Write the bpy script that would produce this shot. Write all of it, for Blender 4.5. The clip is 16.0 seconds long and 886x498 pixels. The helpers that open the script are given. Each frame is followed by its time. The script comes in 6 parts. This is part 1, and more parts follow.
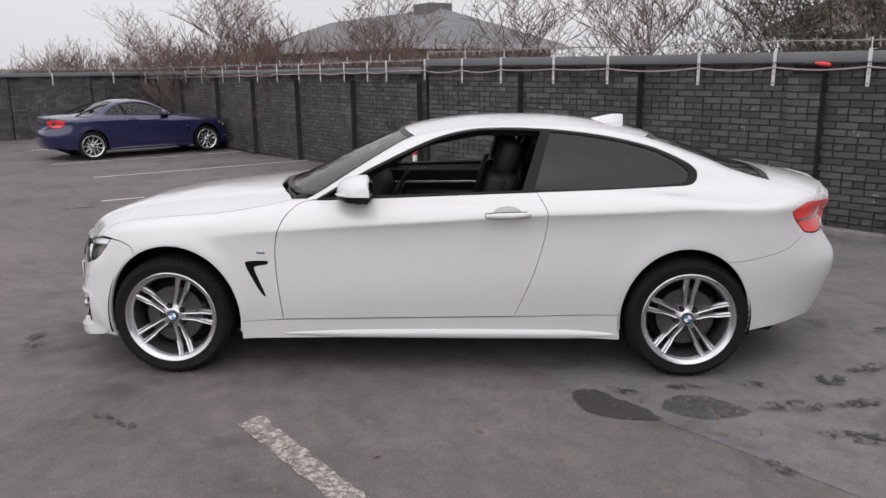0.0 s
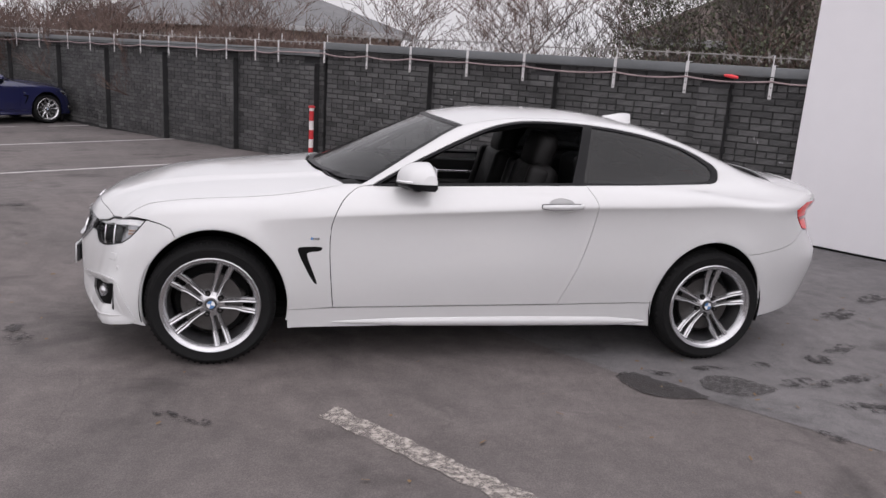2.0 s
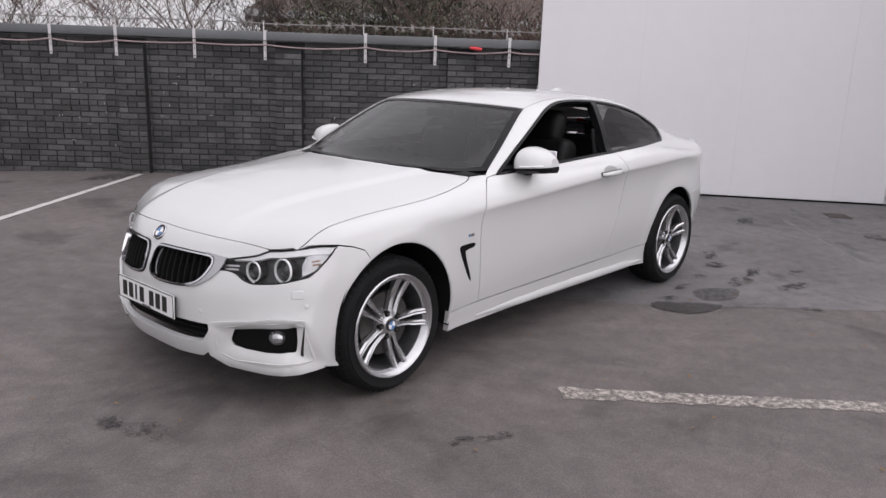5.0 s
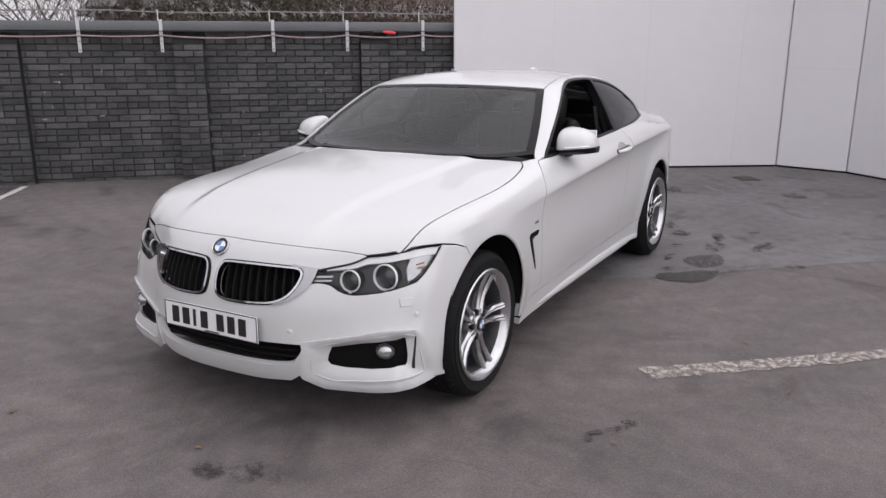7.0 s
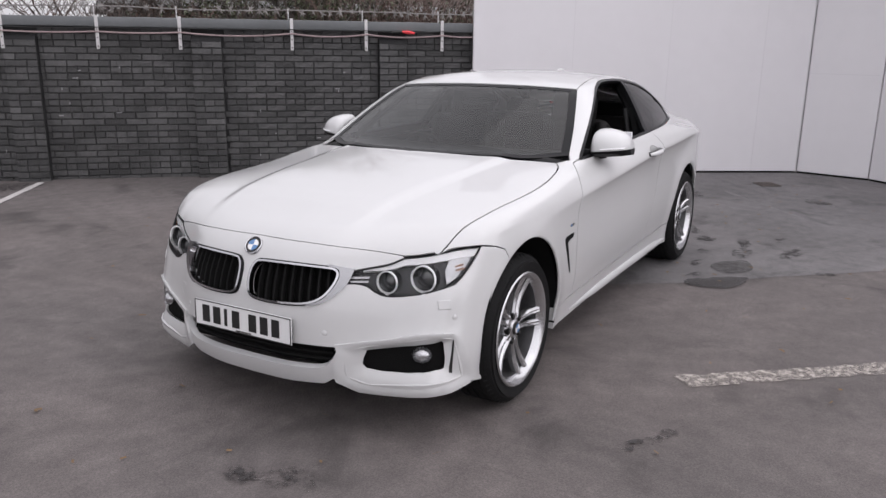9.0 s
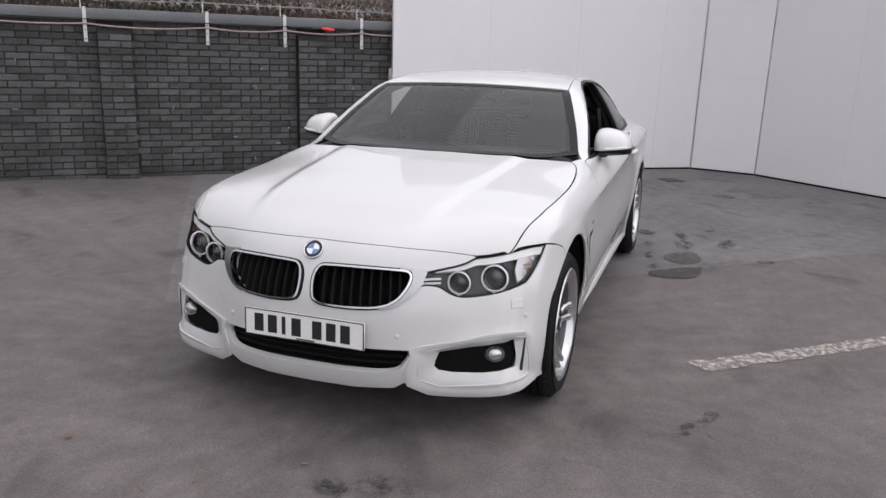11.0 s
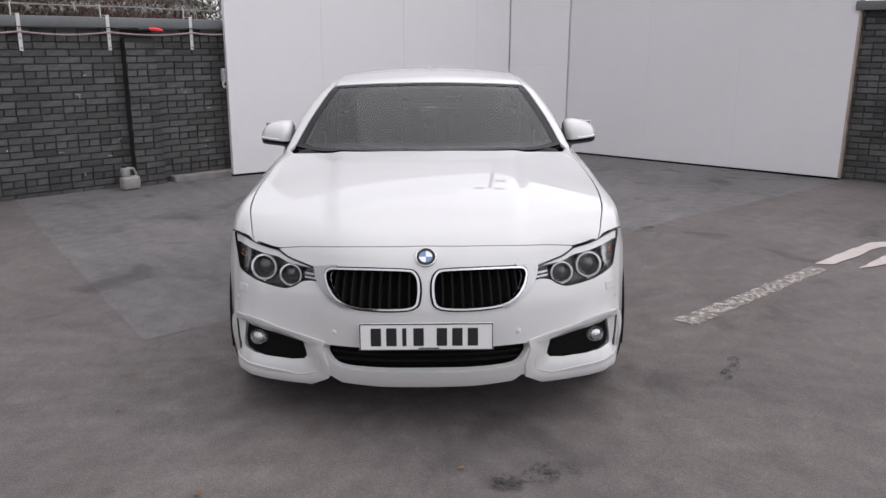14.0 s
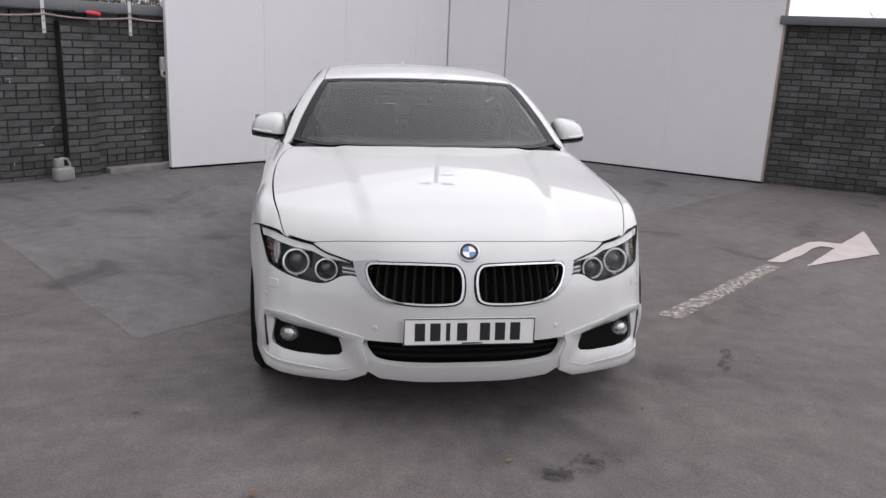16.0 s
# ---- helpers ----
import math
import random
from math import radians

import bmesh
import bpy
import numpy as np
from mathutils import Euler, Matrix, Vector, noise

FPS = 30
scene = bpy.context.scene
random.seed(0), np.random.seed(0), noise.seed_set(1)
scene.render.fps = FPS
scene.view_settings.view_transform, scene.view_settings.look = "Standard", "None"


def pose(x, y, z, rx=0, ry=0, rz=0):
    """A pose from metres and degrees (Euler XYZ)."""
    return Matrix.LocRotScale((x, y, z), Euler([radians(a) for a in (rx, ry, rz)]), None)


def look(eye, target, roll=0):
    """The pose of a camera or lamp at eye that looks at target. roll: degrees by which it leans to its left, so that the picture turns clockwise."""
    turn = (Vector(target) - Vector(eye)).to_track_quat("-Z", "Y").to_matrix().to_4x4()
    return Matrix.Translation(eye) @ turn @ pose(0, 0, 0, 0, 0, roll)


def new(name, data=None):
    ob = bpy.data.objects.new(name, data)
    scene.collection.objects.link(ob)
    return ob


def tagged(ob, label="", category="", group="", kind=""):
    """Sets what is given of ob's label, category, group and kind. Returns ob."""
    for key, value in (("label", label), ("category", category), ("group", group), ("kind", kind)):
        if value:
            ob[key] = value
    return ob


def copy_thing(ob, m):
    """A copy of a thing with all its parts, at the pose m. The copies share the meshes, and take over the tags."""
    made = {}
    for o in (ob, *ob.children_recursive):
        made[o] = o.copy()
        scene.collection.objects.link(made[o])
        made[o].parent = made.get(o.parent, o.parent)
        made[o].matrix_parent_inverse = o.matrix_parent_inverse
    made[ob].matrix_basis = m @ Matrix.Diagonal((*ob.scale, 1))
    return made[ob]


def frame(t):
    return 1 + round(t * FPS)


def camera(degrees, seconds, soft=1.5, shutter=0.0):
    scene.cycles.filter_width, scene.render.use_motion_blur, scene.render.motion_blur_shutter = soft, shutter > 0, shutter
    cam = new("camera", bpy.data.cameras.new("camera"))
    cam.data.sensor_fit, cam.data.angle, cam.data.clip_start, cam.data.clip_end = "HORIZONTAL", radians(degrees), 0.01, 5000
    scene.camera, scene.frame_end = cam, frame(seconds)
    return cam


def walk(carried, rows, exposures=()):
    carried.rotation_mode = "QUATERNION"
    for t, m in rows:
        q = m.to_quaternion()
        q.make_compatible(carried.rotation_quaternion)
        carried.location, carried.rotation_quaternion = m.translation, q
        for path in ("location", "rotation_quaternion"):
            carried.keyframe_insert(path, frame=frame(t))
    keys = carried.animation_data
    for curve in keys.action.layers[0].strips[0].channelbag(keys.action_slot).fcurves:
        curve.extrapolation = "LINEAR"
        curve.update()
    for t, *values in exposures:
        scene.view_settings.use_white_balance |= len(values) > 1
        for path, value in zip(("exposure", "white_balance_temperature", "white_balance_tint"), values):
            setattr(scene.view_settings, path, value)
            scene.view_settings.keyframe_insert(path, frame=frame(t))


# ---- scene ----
cam = camera(59.0, 16.0)
PATH = [
    (0, (1.608, -5.026, 1.700), (1.538, -3.045, 1.234), -0.4),
    (0.5, (1.537, -5.033, 1.689), (1.493, -3.051, 1.225), 0.1),
    (1, (1.258, -5.078, 1.674), (1.407, -3.098, 1.222), 1.5),
    (1.5, (0.840, -5.027, 1.651), (1.109, -3.063, 1.184), 3.1),
    (2, (0.283, -4.954, 1.673), (0.701, -3.020, 1.191), 3.9),
    (2.5, (-0.246, -4.920, 1.715), (0.386, -3.045, 1.235), 4),
    (3, (-0.751, -4.712, 1.696), (0.082, -2.929, 1.169), 2.8),
    (3.5, (-1.298, -4.491, 1.667), (-0.243, -2.827, 1.152), 2.5),
    (4, (-1.782, -4.211, 1.650), (-0.576, -2.656, 1.125), 2.4),
    (4.5, (-2.170, -3.851, 1.634), (-0.837, -2.414, 1.079), 3.4),
    (5, (-2.568, -3.450, 1.621), (-1.097, -2.130, 1.126), 2.1),
    (5.2, (-2.673, -3.330, 1.615), (-1.184, -2.033, 1.117), 2.2),
    (7.5, (-3.076, -2.316, 1.572), (-1.343, -1.380, 1.052), -0.2),
    (8, (-3.064, -2.316, 1.577), (-1.365, -1.326, 1.052), 0.4),
    (8.5, (-3.044, -2.298, 1.566), (-1.356, -1.286, 1.043), 0.9),
    (10.8, (-3.377, -1.582, 1.505), (-1.520, -0.909, 1.011), 1.8),
    (11, (-3.423, -1.468, 1.535), (-1.558, -0.825, 1.026), 2.1),
    (11.5, (-3.571, -1.098, 1.552), (-1.659, -0.611, 1.044), 1.5),
    (12, (-3.698, -0.700, 1.555), (-1.749, -0.395, 1.052), 2.2),
    (12.5, (-3.696, -0.398, 1.559), (-1.732, -0.208, 1.054), 1.7),
    (13, (-3.760, -0.112, 1.554), (-1.785, -0.060, 1.056), 1.4),
    (13.5, (-3.759, -0.058, 1.560), (-1.786, -0.080, 1.051), 0.8),
    (14, (-3.754, -0.044, 1.564), (-1.784, -0.067, 1.046), 0.4),
    (14.5, (-3.755, -0.020, 1.561), (-1.786, -0.023, 1.040), 0.3),
    (15, (-3.738, 0.014, 1.560), (-1.769, -0.010, 1.037), 1.2),
    (15.5, (-3.745, 0.218, 1.550), (-1.781, 0.057, 1.035), 2.4),
    (16, (-3.730, 0.532, 1.540), (-1.780, 0.244, 1.025), 2.7),
]
walk(cam, [(t, look(eye, target, roll)) for t, eye, target, roll in PATH], [(0, -0.19, 6380, 15), (3, -0.25, 6390, 19), (5, -0.26, 6360, 17), (8, -0.26, 6330, 17), (11, -0.22, 6310, 16), (16, -0.27, 6310, 15)])

# ---------------- world, sun ----------------
world = bpy.data.worlds.new("overcast_sky")
scene.world = world
world.use_nodes = True
wn, wl = world.node_tree.nodes, world.node_tree.links
sky = wn.new("ShaderNodeTexSky")
sky.sky_type = 'NISHITA'
sky.sun_disc = False
sky.sun_elevation, sky.sun_rotation = radians(50), radians(168)
sky.air_density, sky.dust_density = 1.2, 4.0
hsv = wn.new("ShaderNodeHueSaturation")
hsv.inputs["Saturation"].default_value = 0.16
wl.new(sky.outputs[0], hsv.inputs["Color"])
cloud = wn.new("ShaderNodeTexNoise")
cloud.inputs["Scale"].default_value, cloud.inputs["Detail"].default_value = 2.6, 5.0
veil = wn.new("ShaderNodeMapRange")
veil.inputs["To Min"].default_value, veil.inputs["To Max"].default_value = 6.2, 8.6
wl.new(cloud.outputs["Fac"], veil.inputs["Value"])
mixs = wn.new("ShaderNodeMix")
mixs.data_type = 'RGBA'
mixs.inputs[0].default_value = 0.85
wl.new(hsv.outputs[0], mixs.inputs[6])
# the overcast glows towards the hidden sun
wtc, toward, glow, lit = wn.new("ShaderNodeTexCoord"), wn.new("ShaderNodeVectorMath"), wn.new("ShaderNodeMapRange"), wn.new("ShaderNodeMath")
toward.operation, lit.operation = 'DOT_PRODUCT', 'MULTIPLY'
toward.inputs[1].default_value = (0.13, -0.63, 0.766)
glow.interpolation_type = 'SMOOTHSTEP'
glow.inputs["From Min"].default_value, glow.inputs["From Max"].default_value = -0.5, 1.0
glow.inputs["To Min"].default_value, glow.inputs["To Max"].default_value = 0.88, 1.75
wl.new(wtc.outputs["Generated"], toward.inputs[0])
wl.new(toward.outputs["Value"], glow.inputs["Value"])
wl.new(veil.outputs[0], lit.inputs[0])
wl.new(glow.outputs[0], lit.inputs[1])
wl.new(lit.outputs[0], mixs.inputs[7])
wl.new(mixs.outputs[2], wn["Background"].inputs["Color"])
wn["Background"].inputs["Strength"].default_value = 0.142
sun_data = bpy.data.lights.new("sun", 'SUN')
sun_data.energy, sun_data.angle, sun_data.color = 0.95, radians(120), (1.0, 0.97, 0.93)
sun = new("sun", sun_data)
sun.matrix_world = look((0, 0, 7.0), (-1.2, 5.75, 0))

# ---------------- materials ----------------
def mat(name, color, rough=0.6, metal=0.0, vary=0.0, scale=8.0, bump=0.0, bump_scale=60.0, coat=0.0, spec=0.5, stretch=(1, 1, 1), island=0.0, mottled=None):
    m = bpy.data.materials.new(name)
    m.use_nodes = True
    n, l = m.node_tree.nodes, m.node_tree.links
    b = n["Principled BSDF"]
    b.inputs["Base Color"].default_value = (*color, 1)
    b.inputs["Roughness"].default_value, b.inputs["Metallic"].default_value = rough, metal
    b.inputs["Coat Weight"].default_value, b.inputs["Coat Roughness"].default_value = coat, 0.03
    b.inputs["Specular IOR Level"].default_value = spec
    tc = n.new("ShaderNodeTexCoord")
    mp = n.new("ShaderNodeMapping")
    mp.inputs["Scale"].default_value = stretch
    l.new(tc.outputs["Object"], mp.inputs["Vector"])
    if vary or island:
        t1, t2 = n.new("ShaderNodeTexNoise"), n.new("ShaderNodeTexNoise")
        t1.inputs["Scale"].default_value, t1.inputs["Detail"].default_value = scale, 6
        t2.inputs["Scale"].default_value, t2.inputs["Detail"].default_value = scale * 9, 4
        l.new(mp.outputs[0], t1.inputs["Vector"])
        l.new(mp.outputs[0], t2.inputs["Vector"])
        mx = n.new("ShaderNodeMath")
        mx.operation = 'MULTIPLY_ADD'
        mx.inputs[1].default_value = 0.5
        l.new(t2.outputs["Fac"], mx.inputs[0])
        l.new(t1.outputs["Fac"], mx.inputs[2])
        mr = n.new("ShaderNodeMapRange")
        mr.inputs["From Min"].default_value, mr.inputs["From Max"].default_value = 0.45, 1.05
        mr.inputs["To Min"].default_value, mr.inputs["To Max"].default_value = 1 - vary, 1 + vary
        l.new(mx.outputs[0], mr.inputs["Value"])
        last = mr.outputs[0]
        if island:
            oi, ge = n.new("ShaderNodeObjectInfo"), n.new("ShaderNodeNewGeometry")
            ad = n.new("ShaderNodeMath")
            ad.operation = 'ADD'
            l.new(oi.outputs["Random"], ad.inputs[0])
            l.new(ge.outputs["Random Per Island"], ad.inputs[1])
            fr = n.new("ShaderNodeMath")
            fr.operation = 'FRACT'
            l.new(ad.outputs[0], fr.inputs[0])
            mr2 = n.new("ShaderNodeMapRange")
            mr2.inputs["To Min"].default_value, mr2.inputs["To Max"].default_value = 1 - island, 1 + island
            l.new(fr.outputs[0], mr2.inputs["Value"])
            mu = n.new("ShaderNodeMath")
            mu.operation = 'MULTIPLY'
            l.new(last, mu.inputs[0])
            l.new(mr2.outputs[0], mu.inputs[1])
            last = mu.outputs[0]
        vm = n.new("ShaderNodeVectorMath")
        vm.operation = 'SCALE'
        vm.inputs[0].default_value = color
        l.new(last, vm.inputs["Scale"])
        l.new(vm.outputs[0], b.inputs["Base Color"])
    if bump:
        t3 = n.new("ShaderNodeTexNoise")
        t3.inputs["Scale"].default_value, t3.inputs["Detail"].default_value = bump_scale, 5
        l.new(mp.outputs[0], t3.inputs["Vector"])
        bp = n.new("ShaderNodeBump")
        bp.inputs["Strength"].default_value, bp.inputs["Distance"].default_value = bump, 0.01
        l.new(t3.outputs["Fac"], bp.inputs["Height"])
        l.new(bp.outputs[0], b.inputs["Normal"])
    return m


def glass_mat(name, tint, rough=0.0, ior=1.5):
    """Thin pane: clear tinted see-through with a Fresnel gloss."""
    m = bpy.data.materials.new(name)
    m.use_nodes = True
    n, l = m.node_tree.nodes, m.node_tree.links
    tr, gl, mx, fr = n.new("ShaderNodeBsdfTransparent"), n.new("ShaderNodeBsdfGlossy"), n.new("ShaderNodeMixShader"), n.new("ShaderNodeFresnel")
    tr.inputs["Color"].default_value = (*tint, 1)
    gl.inputs["Roughness"].default_value = rough
    fr.inputs["IOR"].default_value = ior
    l.new(fr.outputs[0], mx.inputs[0])
    l.new(tr.outputs[0], mx.inputs[1])
    l.new(gl.outputs[0], mx.inputs[2])
    l.new(mx.outputs[0], n["Material Output"].inputs["Surface"])
    return m


PAINT = mat("white_paint", (0.56, 0.56, 0.56), 0.42, coat=1.0, vary=0.015, scale=3)
PAINT.node_tree.nodes["Principled BSDF"].inputs["Coat IOR"].default_value = 1.58
PAINT.node_tree.nodes["Principled BSDF"].inputs["Coat Roughness"].default_value = 0.012
BLUE = mat("blue_paint", (0.007, 0.009, 0.056), 0.3, metal=0.2, coat=1.0)
BLACK = mat("gloss_black_trim", (0.007, 0.007, 0.008), 0.35, spec=0.15)
RUBBER = mat("tyre_rubber", (0.0075, 0.0075, 0.0078), 0.75, spec=0.2, vary=0.25, scale=20, bump=0.2, bump_scale=150)
PLASTIC = mat("black_plastic", (0.015, 0.015, 0.016), 0.55, bump=0.1, bump_scale=300)
DARK = mat("underbody_dark", (0.007, 0.007, 0.007), 0.9, vary=0.3, spec=0.2)
RECESS = mat("black_mesh_recess", (0.005, 0.005, 0.005), 0.9, spec=0.12, bump=0.4, bump_scale=180)
ALLOY = mat("silver_alloy", (0.50, 0.50, 0.51), 0.24, metal=0.88, vary=0.08, scale=15)
# darker copy of the alloy for the rim's depth behind the spokes
BARREL = mat("wheel_barrel_grey", (0.16, 0.16, 0.165), 0.35, metal=0.75, vary=0.2, scale=20)
CHROME = mat("chrome", (0.62, 0.62, 0.64), 0.1, metal=1.0)
SATIN = mat("satin_silver", (0.40, 0.40, 0.41), 0.25, metal=0.9)
DISC = mat("brake_disc", (0.085, 0.08, 0.078), 0.45, metal=0.8, vary=0.15, scale=30)
LEATHER = mat("black_leather", (0.0065, 0.006, 0.006), 0.55, spec=0.22, bump=0.25, bump_scale=220, vary=0.2)
TRIM = mat("interior_trim", (0.007, 0.007, 0.0075), 0.65, vary=0.2, spec=0.25)
GLASS = glass_mat("windscreen_glass", (0.38, 0.41, 0.405), ior=1.56)
PRIVACY = glass_mat("tinted_privacy_glass", (0.055, 0.058, 0.06), ior=1.5)
LENS = glass_mat("clear_lamp_lens", (0.95, 0.95, 0.95), ior=1.32)
LAMPBOWL = mat("lamp_reflector", (0.42, 0.42, 0.43), 0.18, metal=0.9, bump=0.5, bump_scale=45)
LAMPGREY = mat("lamp_housing_dark", (0.035, 0.036, 0.038), 0.22, metal=0.5, vary=0.3, scale=30)
LENSDARK = mat("projector_lens", (0.03, 0.032, 0.035), 0.05, coat=1.0)
RINGWHITE = mat("lamp_ring_white", (0.90, 0.90, 0.91), 0.18)
FOGGLASS = mat("fog_lamp_glass", (0.50, 0.50, 0.51), 0.1, metal=0.85, bump=0.5, bump_scale=70)
TAILRED = mat("tail_lamp_red", (0.72, 0.035, 0.03), 0.25, coat=0.25)
TAILDARK = mat("tail_lamp_dark_red", (0.16, 0.006, 0.008), 0.15, coat=1.0)
PLATE = mat("plate_white", (0.75, 0.75, 0.75), 0.35, vary=0.03)
INK = mat("plate_black", (0.012, 0.012, 0.012), 0.5)
LOGOBLUE = mat("badge_blue", (0.10, 0.22, 0.44), 0.2, coat=1.0)
LOGOWHITE = mat("badge_white", (0.78, 0.78, 0.78), 0.2, coat=1.0)
ORANGE = mat("amber", (0.32, 0.15, 0.08), 0.2)

# ---------------- mesh helpers ----------------
def part(name, bm, material, parent=None, label="", smooth=None):
    me = bpy.data.meshes.new(name)
    if isinstance(bm, tuple):
        me.from_pydata(*bm)
    else:
        bm.to_mesh(me)
        bm.free()
    me.materials.append(material)
    ob = new(name, me)
    ob.parent = parent
    if smooth is None:
        smooth = 40
    if smooth:
        me.shade_smooth()
        me.set_sharp_from_angle(angle=radians(smooth))
    if label:
        tagged(ob, label)
    return ob


def thing(name, label, category, m=None, group="", kind=""):
    e = new(name)
    e.empty_display_size = 0.1
    if m is not None:
        e.matrix_world = m
    return tagged(e, label, category, group, kind)


def add_box(bm, c, s, bevel=0.0, m=None, seg=1):
    r = bmesh.ops.create_cube(bm, size=1.0)
    vs = r["verts"]
    bmesh.ops.scale(bm, vec=s, verts=vs)
    if bevel:
        es = list({e for v in vs for e in v.link_edges})
        rb = bmesh.ops.bevel(bm, geom=es, offset=bevel, segments=seg, affect='EDGES', profile=0.5)
        vs = list({v for f in rb["faces"] for v in f.verts} | {v for v in vs if v.is_valid})
    t = Matrix.Translation(c)
    bmesh.ops.transform(bm, matrix=(m @ t) if m is not None else t, verts=vs)
    return vs


def box(c, s, bevel=0.0, m=None, seg=1):
    bm = bmesh.new()
    add_box(bm, c, s, bevel, m, seg)
    return bm


def lathe(profile, seg=48, axis='Y', closed=False):
    """Revolve (radius, along) pairs about an axis."""
    vs, fs, k = [], [], len(profile)
    for i in range(seg):
        c, s = math.cos(2 * math.pi * i / seg), math.sin(2 * math.pi * i / seg)
        for r, h in profile:
            vs.append({'Y': (r * c, h, r * s), 'Z': (r * c, r * s, h), 'X': (h, r * c, r * s)}[axis])
    for i in range(seg):
        j = (i + 1) % seg
        for a in range(k if closed else k - 1):
            b = (a + 1) % k
            fs.append((i * k + a, i * k + b, j * k + b, j * k + a))
    return (vs, [], fs)


def tube(points, radius, seg=8, radii=None, cap=True):
    pts = [Vector(p) for p in points]
    vs, fs = [], []
    up = Vector((0.13, 0.21, 0.97))
    for i, p in enumerate(pts):
        d = (pts[min(i + 1, len(pts) - 1)] - pts[max(i - 1, 0)]).normalized()
        u = d.cross(up)
        u = u.normalized() if u.length > 1e-4 else Vector((1, 0, 0))
        w = d.cross(u)
        r = radii[i] if radii else radius
        for k in range(seg):
            a = 2 * math.pi * k / seg
            vs.append(p + r * (math.cos(a) * u + math.sin(a) * w))
    for i in range(len(pts) - 1):
        for k in range(seg):
            q = (k + 1) % seg
            fs.append((i * seg + k, i * seg + q, (i + 1) * seg + q, (i + 1) * seg + k))
    if cap:
        fs.append(tuple(range(seg))[::-1])
        fs.append(tuple((len(pts) - 1) * seg + k for k in range(seg)))
    return (vs, [], fs)


def merge(*geos):
    vs, fs = [], []
    for v, _, f in geos:
        o = len(vs)
        vs += list(v)
        fs += [tuple(i + o for i in face) for face in f]
    return (vs, [], fs)


def moved(geo, m):
    return ([m @ Vector(v) for v in geo[0]], [], geo[2])


def curve(xs, ys):
    """Smooth interpolation through control values, as a function of arrays."""
    xs, ys = np.array(xs, float), np.array(ys, float)
    d = np.gradient(ys, xs)
    fine = np.linspace(xs[0], xs[-1], 600)
    i = np.clip(np.searchsorted(xs, fine, side="right") - 1, 0, len(xs) - 2)
    h = xs[i + 1] - xs[i]
    t = (fine - xs[i]) / h
    val = (2 * t**3 - 3 * t**2 + 1) * ys[i] + (t**3 - 2 * t**2 + t) * h * d[i] + (3 * t**2 - 2 * t**3) * ys[i + 1] + (t**3 - t**2) * h * d[i + 1]
    return lambda x: np.interp(x, fine, val)


def spline(pts, n=10, closed=False):
    """Catmull-Rom through 2D points."""
    p = [np.array(q, float) for q in pts]
    if closed:
        p = [p[-1]] + p + [p[0], p[1]]
    else:
        p = [2 * p[0] - p[1]] + p + [2 * p[-1] - p[-2]]
    out = []
    for i in range(1, len(p) - 2):
        for k in range(n):
            t = k / n
            out.append(0.5 * (2 * p[i] + (p[i + 1] - p[i - 1]) * t + (2 * p[i - 1] - 5 * p[i] + 4 * p[i + 1] - p[i + 2]) * t * t + (3 * p[i] - p[i - 1] - 3 * p[i + 1] + p[i + 2]) * t**3))
    if not closed:
        out.append(p[-2])
    return [tuple(q) for q in out]


def inside_poly(pts, poly):
    x, y = pts[:, 0], pts[:, 1]
    c = np.zeros(len(pts), bool)
    q = np.array(poly)
    for (x1, y1), (x2, y2) in zip(q, np.roll(q, -1, 0)):
        if y1 != y2:
            c ^= ((y1 > y) != (y2 > y)) & (x < (x2 - x1) * (y - y1) / (y2 - y1) + x1)
    return c


def edge_distance(pts, poly):
    best = np.full(len(pts), 1e9)
    q = np.array(poly)
    for a, b in zip(q, np.roll(q, -1, 0)):
        d = b - a
        t = np.clip(((pts - a) @ d) / max(d @ d, 1e-12), 0, 1)
        best = np.minimum(best, np.linalg.norm(pts - a - t[:, None] * d, axis=1))
    return best


def resample(poly, h):
    out = []
    for a, b in zip(poly, list(poly[1:]) + [poly[0]]):
        a, b = np.array(a, float), np.array(b, float)
        k = max(1, int(round(np.linalg.norm(b - a) / h)))
        if np.linalg.norm(b - a) < 1e-6:
            continue
        out += [a + (b - a) * i / k for i in range(k)]
    return np.array(out)


from mathutils.geometry import delaunay_2d_cdt


